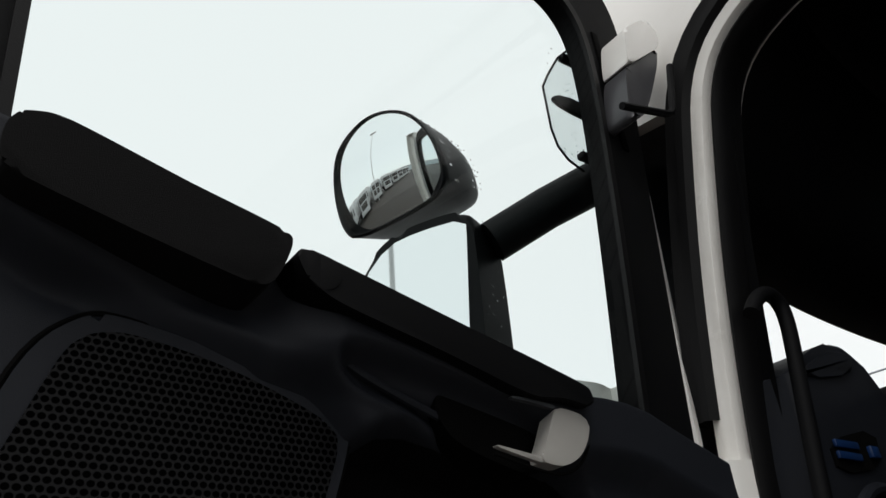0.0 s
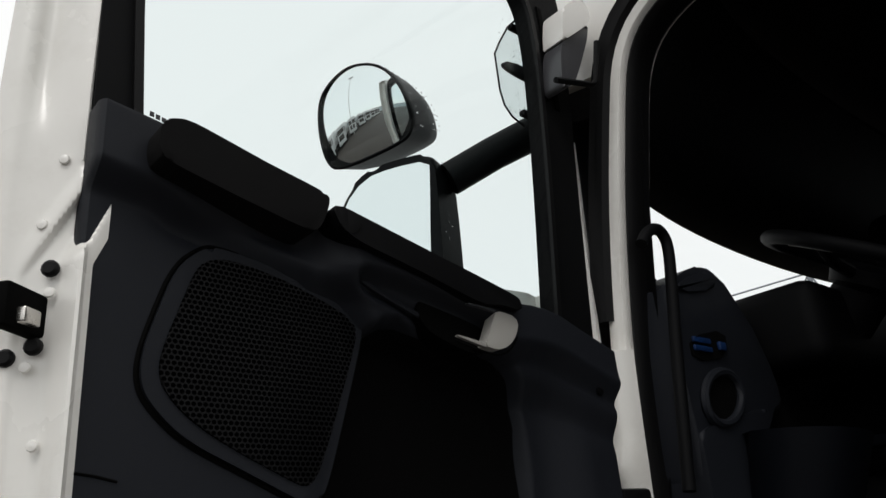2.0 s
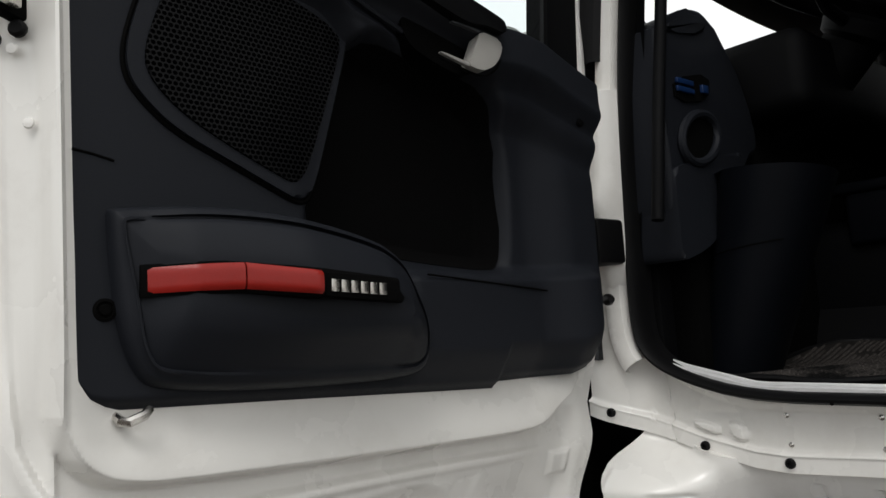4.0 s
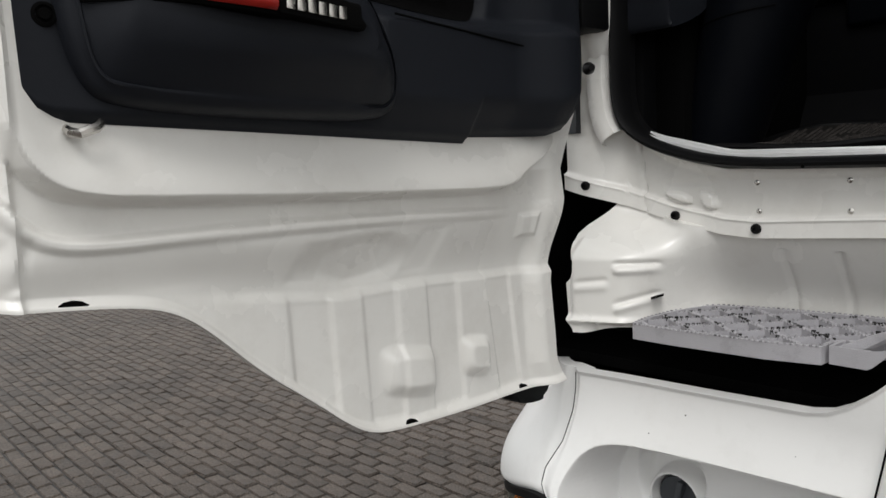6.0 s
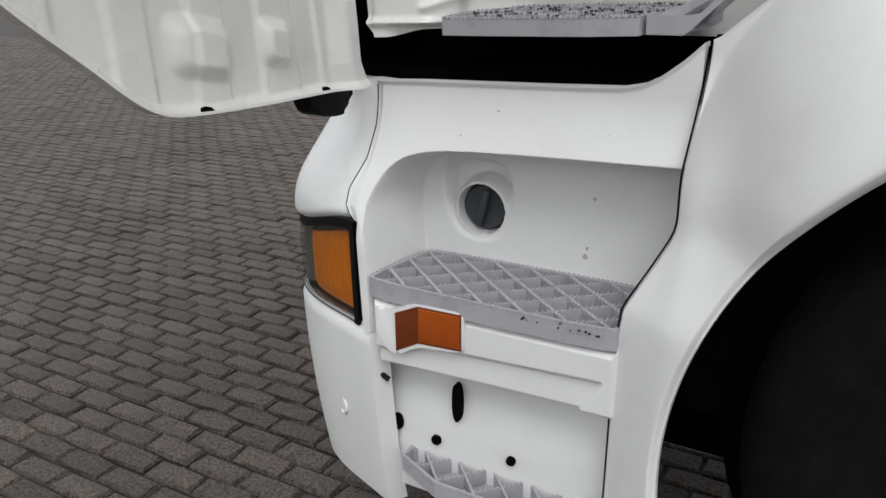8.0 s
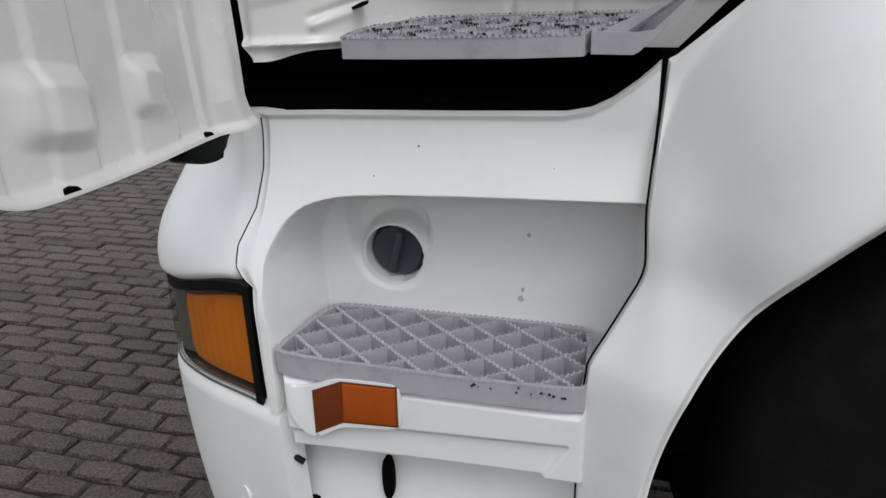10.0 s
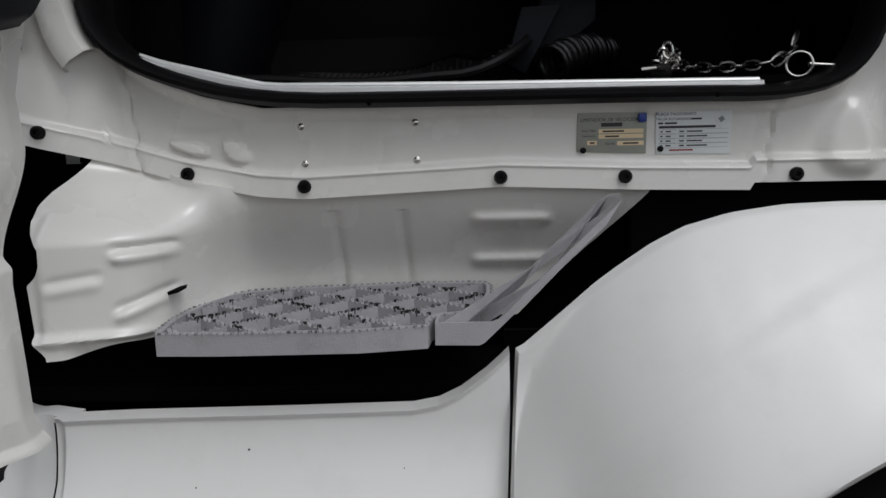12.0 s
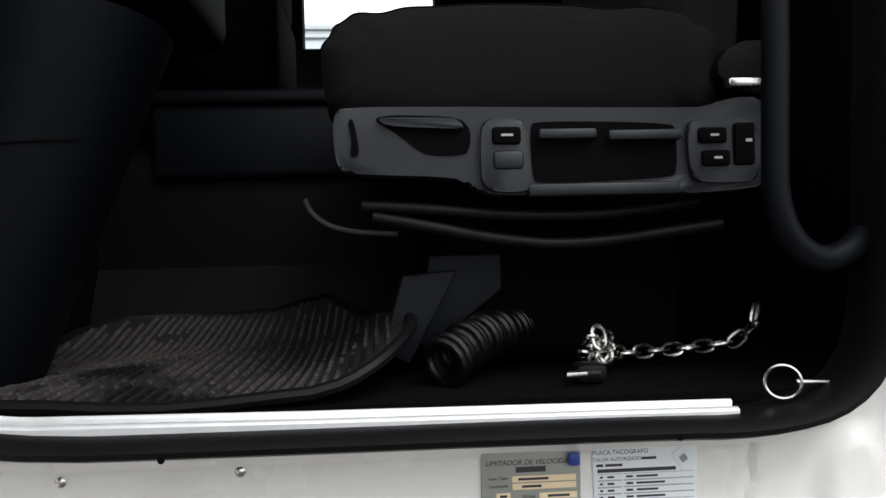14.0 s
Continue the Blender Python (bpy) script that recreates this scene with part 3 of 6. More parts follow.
def grille_material():
    m = surface("perforated_grille", (0.02, 0.021, 0.023), 0.5, var=0.05)
    n, l = m.node_tree.nodes, m.node_tree.links
    co = n.new("ShaderNodeTexCoord")
    mp = n.new("ShaderNodeMapping")
    mp.inputs["Scale"].default_value = (150, 0, 173)
    l.new(co.outputs["Object"], mp.inputs[0])
    vo = n.new("ShaderNodeTexVoronoi")
    vo.voronoi_dimensions, vo.inputs["Scale"].default_value, vo.inputs["Randomness"].default_value = "2D", 1.0, 0.0
    sep = n.new("ShaderNodeSeparateXYZ")
    l.new(mp.outputs[0], sep.inputs[0])
    half = n.new("ShaderNodeMath")
    half.operation = "ROUND"
    l.new(sep.outputs[2], half.inputs[0])
    sh = n.new("ShaderNodeMath")
    sh.operation, sh.inputs[1].default_value = "MULTIPLY_ADD", 0.5
    l.new(half.outputs[0], sh.inputs[0])
    l.new(sep.outputs[0], sh.inputs[2])
    com = n.new("ShaderNodeCombineXYZ")
    l.new(sh.outputs[0], com.inputs[0])
    l.new(sep.outputs[2], com.inputs[1])
    l.new(com.outputs[0], vo.inputs["Vector"])
    hole = n.new("ShaderNodeMapRange")
    hole.inputs[1].default_value, hole.inputs[2].default_value = 0.36, 0.46
    l.new(vo.outputs["Distance"], hole.inputs[0])
    b = n["Principled BSDF"]
    mx = n.new("ShaderNodeMix")
    mx.data_type = "RGBA"
    mx.inputs[6].default_value, mx.inputs[7].default_value = (0.0010, 0.0010, 0.0011, 1), (0.0062, 0.0063, 0.0070, 1)
    l.new(hole.outputs[0], mx.inputs[0])
    l.new(mx.outputs[2], b.inputs["Base Color"])
    sp = n.new("ShaderNodeMath")
    sp.operation, sp.inputs[1].default_value = "MULTIPLY", 0.1
    l.new(hole.outputs[0], sp.inputs[0])
    l.new(sp.outputs[0], b.inputs["Specular IOR Level"])
    bp = n.new("ShaderNodeBump")
    bp.inputs["Strength"].default_value, bp.inputs["Distance"].default_value = 0.15, 0.002
    l.new(hole.outputs[0], bp.inputs["Height"])
    l.new(bp.outputs[0], b.inputs["Normal"])
    return m


part("grille", prism(RINGI, on_door, 0.004, 0.011, 0.003, 2), grille_material(), surround, "black perforated loudspeaker grille")
# A near-black sheet follows the storage recess and paints its shadow.
SHADED_X = np.linspace(-0.742, -0.392, 110)
SHADED_Z = np.linspace(1.59, 1.94, 500)
SHADED_IN = inside(RECESS, np.repeat(SHADED_X[:, None], 500, 1), np.repeat(SHADED_Z[None, :], 110, 0)) > 0.004
SHADED_LO = np.array([SHADED_Z[c.argmax()] if c.any() else 1.75 for c in SHADED_IN])
SHADED_HI = np.array([SHADED_Z[499 - c[::-1].argmax()] if c.any() else 1.7505 for c in SHADED_IN])
part("storage_lining", relief(SHADED_X, lambda x: np.interp(x, SHADED_X, SHADED_LO), lambda x: np.interp(x, SHADED_X, SHADED_HI), 90, lambda X, Z: trim_depth(X, Z) + 0.0025, on_door, (0, 0.004, 0)), FABRIC, truck_door, "black sheet painting shade into the storage recess")
# door opener
opener = part("door_opener", prism(soft([(-0.486, 1.948), (-0.437, 1.943), (-0.443, 1.921), (-0.459, 1.901), (-0.483, 1.889), (-0.508, 1.889), (-0.516, 1.893), (-0.507, 1.906), (-0.497, 1.926)], 0.006), on_door, 0.045, 0.064, 0.003, 3), GREY_PL, truck_door, "silver-grey pull handle")
part("opener_arm", prism(soft([(-0.544, 1.9490), (-0.52, 1.9495), (-0.486, 1.948), (-0.488, 1.944), (-0.52, 1.9465), (-0.544, 1.9465)], 0.001), on_door, 0.058, 0.064, 0.0006, 2), CAPGREY, opener)
part("opener_lip", prism(soft([(-0.568, 1.9005), (-0.545, 1.8985), (-0.512, 1.8955), (-0.512, 1.8900), (-0.53, 1.8925), (-0.568, 1.8985)], 0.001), on_door, 0.056, 0.062, 0.0006, 2), GREY_PL, opener)
part("opener_seam", tube([on_door(x, z, 0.0585) for x, z in rounded([(-0.432, 1.972), (-0.431, 1.945), (-0.437, 1.918), (-0.455, 1.894), (-0.482, 1.882), (-0.51, 1.883), (-0.57, 1.893)], 2, False)], 0.0016, 6), BLACK, truck_door)
part("well_edge", tube([on_door(x, z, 0.028) for x, z in rounded([(-0.715, 1.975), (-0.705, 1.962), (-0.655, 1.944), (-0.60, 1.928), (-0.55, 1.911)], 2, False)], 0.004, 8), TRIM, truck_door)
for pts in ([(-1.030, 1.7225, 0.0005), (-1.012, 1.720, 0.0005), (-0.99, 1.715, 0.0005)], [(-0.592, 1.600, 0.0305), (-0.46, 1.588, 0.0305), (-0.34, 1.576, 0.0325)]):
    part("trim_seam", tube([on_door(*p) for p in pts], 0.0014, 6), BLACK, truck_door)
part("surround_gap", tube([on_door(x, z, 0.0006) for x, z in mixed0(RINGO, 1.018)], 0.0032, 6, True), BLACK, surround)
# Flat black plate: painted shade of the hollow behind the handle.
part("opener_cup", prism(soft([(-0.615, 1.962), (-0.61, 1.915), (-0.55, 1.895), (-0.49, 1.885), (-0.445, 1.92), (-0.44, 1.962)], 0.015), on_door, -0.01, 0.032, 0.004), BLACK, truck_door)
part("hinge_side_slot", prism(rounded([(-0.235, 1.93), (-0.222, 1.93), (-0.212, 1.86), (-0.225, 1.845), (-0.24, 1.86)], 2), on_door, 0.02, 0.046, 0.004), TRIM_D, truck_door)
# storage pocket cover with its groove
def toward_spine(p, w):
    a, b = np.array((-0.925, 1.575)), np.array((-0.665, 1.545))
    p = np.array(p)
    t = np.clip(np.dot(p - a, b - a) / np.dot(b - a, b - a), 0, 1)
    v = a + t * (b - a) - p
    return p + v * (w / np.linalg.norm(v))


def pocket_loop(w, d):
    lift = 0.006 if 0.012 < w < 0.0155 else 0.0
    return [on_door(x, z, (d if d < 0 else d * float(POCKET_PROUD(x))) * (1 - 0.45 * float(ease(-z, -1.56, -1.48))) + lift * max(float(ease(-z, -1.60, -1.55)) * float(ease(-x, 0.63, 0.68)), float(ease(-x, 0.95, 0.98)))) for x, z in (toward_spine(p, w) for p in rounded(POCKET, 1))]


def ring_stack(loops):
    n = len(loops[0])
    V = [p for l in loops for p in l]
    F = [(k * n + i, k * n + (i + 1) % n, (k + 1) * n + (i + 1) % n, (k + 1) * n + i) for k in range(len(loops) - 1) for i in range(n)]
    return V, F + [tuple((len(loops) - 1) * n + i for i in range(n))]


part("pocket_cover", ring_stack([pocket_loop(w, d) for w, d in ((-0.004, -0.01), (-0.002, 0.012), (0.002, 0.036), (0.006, 0.043), (0.011, 0.046), (0.0125, 0.040), (0.015, 0.040), (0.0165, 0.047), (0.022, 0.051), (0.034, 0.056), (0.05, 0.060), (0.062, 0.0615))]), TRIM, truck_door, "anthracite storage pocket cover with a groove", angle=50)
def on_pocket(x, z, d):
    return on_door(x, z, d * float(POCKET_PROUD(x)) - 0.001)


def pocket_band(x0, x1, lo, hi, d):
    return sheet(lambda x, v: on_pocket(x, float(lo(x)) + float(hi(x) - lo(x)) * v, d - 0.003 * abs(2 * v - 1) ** 6), np.linspace(x0, x1, 24), np.linspace(0, 1, 9), (0, 0.02, 0))


RED_HI = curve((-0.973, 1.604), (-0.905, 1.606), (-0.886, 1.606), (-0.808, 1.596))
RED_LO = curve((-0.973, 1.579), (-0.905, 1.579), (-0.886, 1.579), (-0.808, 1.571))
part("reflector_slot", pocket_band(-0.976, -0.70, lambda x: RED_LO(x) - 0.0035, lambda x: np.minimum(RED_HI(x) + 0.0035, 1.5995 - 0.10 * (x + 0.808)), 0.0650), BLACK, truck_door)
part("red_reflector", pocket_band(-0.971, -0.888, RED_LO, RED_HI, 0.0685), RED, truck_door, "red courtesy reflector")
part("red_reflector", pocket_band(-0.886, -0.809, RED_LO, RED_HI, 0.0680), RED, truck_door, "red courtesy reflector")
badge = part("badge_plate", prism([(-0.806, 1.595), (-0.720, 1.590), (-0.706, 1.583), (-0.693, 1.565), (-0.697, 1.560), (-0.806, 1.569)], on_door, 0.08, 0.1005, 0.002), BLACK, truck_door, "glossy black badge plate")
for k in range(6):
    x = -0.799 + 0.0132 * k
    z = 1.5805 - 0.0009 * k
    part("badge_stud", prism([(x, z - 0.0068), (x + 0.0108, z - 0.0074), (x + 0.0116, z + 0.0062), (x + 0.001, z + 0.0068)], on_door, 0.100, 0.1025, 0.001), CHROME, badge)
part("trim_screw", spin([(0.0115, 0), (0.0115, 0.002), (0.0085, 0.003), (0.0075, 0.001), (0.006, 0.001), (0.005, 0.004), (0.002, 0.004)], on_door(-1.002, 1.566, 0.0), (-0.07, -1, 0), 20), BLACK, truck_door)
part("coat_hook", tube([on_door(-0.99, 1.462, -0.012), on_door(-0.989, 1.458, 0.002), on_door(-0.983, 1.457, 0.008), on_door(-0.968, 1.462, 0.008), on_door(-0.962, 1.467, 0.004)], 0.0052, 8), CHROME, truck_door)
for x, w in ((-0.995, 0.014), (-0.548, 0.011), (-0.285, 0.010)):
    z = float(SHELL_LOW(x))
    d = float(shell_depth(np.array([x]), np.array([z + 0.006]))[0])
    part("drain_hole", prism(rounded([(x - w * 1.2, z + 0.0005), (x - w, z + 0.009), (x + w * 0.4, z + 0.010), (x + w * 1.3, z + 0.001)], 1), on_door, d - 0.02, d + 0.0015, 0), BLACK, truck_door)
# window frame and pane
WIN_I = rounded([(-0.985, 2.06), (-1.003, 2.40), (-0.99, 2.73), (-0.95, 2.775), (-0.32, 2.76), (-0.225, 2.735), (-0.19, 2.63), (-0.209, 2.335), (-0.258, 1.92)], 3, False)
WIN_O = rounded([(-1.04, 2.03), (-1.045, 2.42), (-1.02, 2.82), (-0.93, 2.87), (-0.22, 2.862), (-0.09, 2.85), (-0.070, 2.66), (-0.098, 2.44), (-0.150, 1.90)], 3, False)


def frame_band(inner, outer, d0, d1):
    n = len(inner)
    V = [on_door(*p, d) for loop, d in ((outer, d0), (outer, d1), (inner, d1), (inner, d0)) for p in loop]
    F = [(k * n + i, k * n + (i + 1) % n, ((k + 1) % 4) * n + (i + 1) % n, ((k + 1) % 4) * n + i) for k in range(4) for i in range(n)]
    return V, F


part("window_frame", frame_band(WIN_I, WIN_O, -0.045, -0.012), TRIM_D, truck_door, "black window frame")
part("window_seal", frame_band(WIN_I, [(x + (0.012 if x > -0.6 else -0.012), z + 0.012) for x, z in WIN_I], -0.042, -0.004), RUBBER, truck_door)
part("guide_channel", prism([(-0.165, 2.7), (-0.15, 2.7), (-0.135, 2.45), (-0.15, 2.45)], on_door, -0.02, -0.008, 0.002), BLACK, truck_door)
pane = part("window_pane", prism(WIN_I, on_door, -0.036, -0.032, 0), PANE, truck_door, "side window glass", smooth=False)
pane.visible_shadow = False
for k in range(5):
    part("etched_mark", prism([(-0.972 + 0.0075 * k, 2.1400 - 0.0016 * k), (-0.9665 + 0.0075 * k, 2.1395 - 0.0016 * k), (-0.9665 + 0.0075 * k, 2.1460 - 0.0016 * k), (-0.972 + 0.0075 * k, 2.1465 - 0.0016 * k)], on_door, -0.031, -0.0305, 0), INK, pane)
part("etched_mark", prism([(-0.965, 2.1345), (-0.935, 2.1290), (-0.935, 2.1303), (-0.965, 2.1358)], on_door, -0.031, -0.0305, 0), INK_G, pane)


# mirrors on the door: s along the glass, z up, d proud of it
def at_mirror(s, z, d):
    return (-0.32 - 0.39 * s - 0.92 * d, 0.145 + 0.92 * s - 0.39 * d, z)


part("mirror_arm", tube([(-0.27, 0.15, 2.35), (-0.2, 0.085, 2.40), (-0.12, 0.03, 2.45), (-0.085, -0.02, 2.475)], [0.036, 0.036, 0.038, 0.045], 14), HOUSING, truck_door, "black mirror arm")
LOWM = rounded([(0.236, 2.25), (0.222, 2.345), (0.155, 2.398), (0.09, 2.402), (0.005, 2.396), (-0.012, 2.37), (-0.012, 2.1), (0.005, 1.85), (0.235, 1.85), (0.24, 2.0)], 2)
part("main_mirror_housing", prism(LOWM, at_mirror, -0.085, 0.006, 0.014, 4), HOUSING, truck_door, "black main mirror housing")
part("main_mirror_glass", prism(rounded([(0.222, 2.26), (0.208, 2.33), (0.155, 2.379), (0.09, 2.384), (0.0, 2.375), (0.002, 2.33), (0.014, 2.167), (0.03, 1.87), (0.22, 1.87)], 1), at_mirror, 0.006, 0.009, 0), MIRROR, truck_door, "flat main mirror glass")
def at_wide(s, z, d):
    """The wide-angle mirror leans forward at its top."""
    return at_mirror(s, z, d + 0.22 * (z - 2.525))


WIDE = rounded([(0.160, 2.654), (0.091, 2.634), (0.050, 2.582), (0.032, 2.513), (0.036, 2.458), (0.076, 2.440), (0.232, 2.426), (0.262, 2.455), (0.270, 2.524), (0.257, 2.598), (0.218, 2.634)], 2)
WIDE_BACK = [(s * 0.85 + 0.02, (z - 2.525) * 0.8 + 2.585) for s, z in WIDE]


def loft(loops):
    n = len(loops[0])
    V = [p for l in loops for p in l]
    F = [(k * n + i, k * n + (i + 1) % n, (k + 1) * n + (i + 1) % n, (k + 1) * n + i) for k in range(len(loops) - 1) for i in range(n)]
    F += [tuple(range(n))[::-1], tuple((len(loops) - 1) * n + i for i in range(n))]
    return V, F


def mixed(a, b, t, grow=1.0):
    c = np.mean(a, 0) * (1 - t) + np.mean(b, 0) * t
    return [tuple(c + (np.array(p) * (1 - t) + np.array(q) * t - c) * grow) for p, q in zip(a, b)]


part("wide_mirror_housing", loft([[at_wide(x, z, d) for x, z in mixed(WIDE, WIDE_BACK, t, g)] for t, d, g in ((0, 0.0, 0.925), (0, 0.013, 0.945), (0, 0.014, 0.975), (0, 0.009, 1.0), (0.1, -0.01, 1.0), (0.5, -0.09, 1.02), (0.8, -0.15, 0.97), (0.95, -0.185, 0.85), (1, -0.2, 0.6))]), HOUSING, truck_door, "black wide-angle mirror housing")
WI = mixed(WIDE, WIDE, 0, 0.935)
cc = np.mean(WI, 0)


def bulge(u, k):
    q = cc + (np.array(WI[k % len(WI)]) - cc) * u
    r2 = float(((q - cc) ** 2).sum())
    return at_wide(q[0], q[1], 0.024 - r2 / 0.60 + 0.05 * (q[1] - cc[1]))


nW = len(WI)
V = [at_wide(cc[0], cc[1], 0.024)] + [bulge(u, k) for u in np.linspace(0.1, 1, 10) for k in range(nW)]
F = [(0, 1 + k, 1 + (k + 1) % nW) for k in range(nW)] + [(1 + i * nW + k, 1 + i * nW + (k + 1) % nW, 1 + (i + 1) * nW + (k + 1) % nW, 1 + (i + 1) * nW + k) for i in range(9) for k in range(nW)]
part("wide_mirror_glass", (V, F), MIRROR, truck_door, "convex wide-angle mirror glass", angle=80)
# clear wind deflector seen through the pane
DEFL = [(-0.135, 2.775), (-0.15, 2.735), (-0.165, 2.705), (-0.20, 2.667), (-0.233, 2.613), (-0.251, 2.578), (-0.249, 2.49), (-0.241, 2.458), (-0.222, 2.437), (-0.19, 2.425), (-0.11, 2.44), (-0.09, 2.75)]
defl = part("wind_deflector", prism(rounded(DEFL, 1), lambda a, b, d: (a, 0.0 - d, b), 0.0, 0.004, 0.001), CLEARP, truck_door, "clear plastic deflector with rain drops", smooth=False)
defl.visible_shadow = False
part("deflector_edge", tube([(a, -0.002, b) for a, b in DEFL[:10]], 0.0022, 6), TRIM_D, defl)
for z in (2.67, 2.455):
    part("deflector_clip", rbox((-0.195, -0.012, z - 0.006), (-0.14, 0.004, z + 0.006), 0.003), RUBBER, defl)
part("deflector_bracket", prism(rounded([(-0.245, 2.552), (-0.22, 2.568), (-0.13, 2.57), (-0.13, 2.535), (-0.22, 2.54)], 1), lambda a, b, d: (a, 0.0 - d, b), 0.004, 0.012, 0.002), RUBBER, defl)
# rain drops on the mirrors and the deflector
wet = random.Random(21)
drops = []
for k in range(110):
    t = wet.random()
    loop = mixed(WIDE, WIDE_BACK, 0.12 + 0.8 * t, 1.015)
    q = loop[int(len(loop) * (0.97 + 0.36 * wet.random())) % len(loop)]
    drops.append(spin([(0.0012 + 0.0010 * wet.random(), -0.0008), (0.001, 0.001)], at_wide(q[0], q[1], -0.015 - 0.15 * t), (0.4, -0.9, 0.1), 6))
for k in range(50):
    drops.append(spin([(0.0009 + 0.0012 * wet.random(), 0), (0.0008, 0.0009)], (-0.235 + 0.1 * wet.random(), -0.0045, 2.44 + 0.24 * wet.random()), (0, -1, 0), 6))
for k in range(40):
    drops.append(spin([(0.0008 + 0.001 * wet.random(), 0), (0.0007, 0.0009)], at_mirror(-0.0135 - 0.0005 * wet.random(), 2.0 + 0.38 * wet.random(), -0.07 * wet.random()), (0.4, -0.9, 0), 6))
part("rain_drops", join(*drops), DROP, truck_door, "clear rain drops")["kind"] = "stuff"


# ---- the cab ----
# doorway outline (y, z)
DOORWAY = rounded([(-0.05, 1.50), (-0.07, 1.455), (-0.13, 1.42), (-0.255, 1.388), (-0.45, 1.386), (-0.78, 1.385), (-0.88, 1.382), (-0.95, 1.398), (-0.986, 1.45), (-0.994, 1.60), (-1.02, 2.45), (-0.99, 2.62), (-0.9, 2.68), (-0.36, 2.655), (-0.24, 2.625), (-0.18, 2.56), (-0.15, 2.44), (-0.10, 2.2), (-0.062, 1.906), (-0.05, 1.6)], 2)
part("door_seal", ring(DOORWAY, [(-0.004, 0.012), (-0.004, -0.012), (0.0, -0.028), (0.005, -0.035), (0.010, -0.033), (0.0145, -0.020), (0.016, 0.01)]), RUBBER, cab, "black rubber doorway seal")
FLANGE = [(0.018, 0.03), (0.018, -0.012), (0.03, -0.02), (0.05, -0.022), (0.062, -0.012), (0.066, 0.02)]
# white pillar and roof frame round the doorway, above the sill
UPPER = [p for p in DOORWAY if p[1] > 1.455]
k = max(range(len(UPPER)), key=lambda i: np.hypot(UPPER[i][0] - UPPER[i - 1][0], UPPER[i][1] - UPPER[i - 1][1]))
UPPER = UPPER[k:] + UPPER[:k]
SEAL_UP = [p for p in UPPER if p[1] > 1.95 or p[0] < -0.6]
part("pillar_frame", ring(UPPER, [(0.018, 0.06), (0.018, -0.022), (0.026, -0.036), (0.045, -0.042), (0.060, -0.036), (0.066, -0.02), (0.066, 0.06)], closed=False), WHITE_IN, cab, "white painted pillar")
part("outer_seal", ring(SEAL_UP, [(0.041, 0.02), (0.042, -0.040), (0.054, -0.052), (0.066, -0.053), (0.07, -0.046), (0.078, -0.046), (0.09, -0.05), (0.097, -0.04), (0.097, 0.03)], closed=False), RUBBER, cab, "outer rubber seal")


def in_x(x0):
    return lambda a, b, d: (x0 - d, a, b)


def side_sheet(us, vs, fn, back=(0.02, 0, 0)):
    return sheet(fn, us, vs, back)


def nose(x):
    """How far forward the cab front stands at x."""
    return 0.0 + 0.26 * (1 - math.exp(-max(x, 0.0) / 0.25))


# roof flank above the doorway
FLANK_LOW = curve((0, 2.58), (0.075, 2.56), (0.11, 2.61), (0.16, 2.67), (0.24, 2.70), (0.4, 2.71), (1, 2.71))
part("roof_flank", sheet(lambda u, v: (-0.03 + 0.10 * v * v, 0.02 - 1.6 * u, FLANK_LOW(u) + (3.22 - FLANK_LOW(u)) * v), np.r_[np.linspace(0, 0.12, 20)[:-1], np.linspace(0.12, 1, 30)], np.linspace(0, 1, 14), (0.03, 0, 0)), WHITE, cab, "white cab flank above the doorway")
part("roof_crease", tube([(0.03, -0.045, 2.85), (-0.02, -0.11, 2.88), (-0.026, -0.2, 2.905), (-0.02, -0.45, 2.95), (-0.005, -1.2, 3.05)], 0.006, 8), WHITE, cab)
part("roof", sheet(lambda u, v: (0.05 + 2.35 * u, nose(2.35 * u) - 0.05 - v * (1.9 + nose(2.35 * u)), 3.22 + 0.05 * v), np.linspace(0, 1, 24), np.linspace(0, 1, 6), (0, 0, 0.05)), WHITE, cab)
part("rear_flank", sheet(lambda u, v: (-0.03 + 0.012 * math.sin(u * 3), -1.05 - 0.85 * u, 1.27 + 1.95 * v), np.linspace(0, 1, 20), np.linspace(0, 1, 30), (0.03, 0, 0)), WHITE_IN, cab)
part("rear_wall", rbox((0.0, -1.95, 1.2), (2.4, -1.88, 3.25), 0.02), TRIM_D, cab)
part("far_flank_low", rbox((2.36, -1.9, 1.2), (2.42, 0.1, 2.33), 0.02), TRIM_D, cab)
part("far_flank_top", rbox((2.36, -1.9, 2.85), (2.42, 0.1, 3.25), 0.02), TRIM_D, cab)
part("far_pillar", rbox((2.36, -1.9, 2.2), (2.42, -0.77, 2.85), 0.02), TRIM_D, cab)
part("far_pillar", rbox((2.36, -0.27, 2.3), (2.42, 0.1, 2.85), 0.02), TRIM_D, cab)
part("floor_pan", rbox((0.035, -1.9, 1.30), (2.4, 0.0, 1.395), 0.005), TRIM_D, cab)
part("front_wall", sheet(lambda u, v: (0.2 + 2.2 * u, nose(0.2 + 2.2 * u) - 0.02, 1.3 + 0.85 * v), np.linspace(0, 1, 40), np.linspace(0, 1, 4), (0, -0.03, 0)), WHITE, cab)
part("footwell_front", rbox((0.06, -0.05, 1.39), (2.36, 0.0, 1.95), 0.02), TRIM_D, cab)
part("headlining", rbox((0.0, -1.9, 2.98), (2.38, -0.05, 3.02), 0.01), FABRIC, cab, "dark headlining")
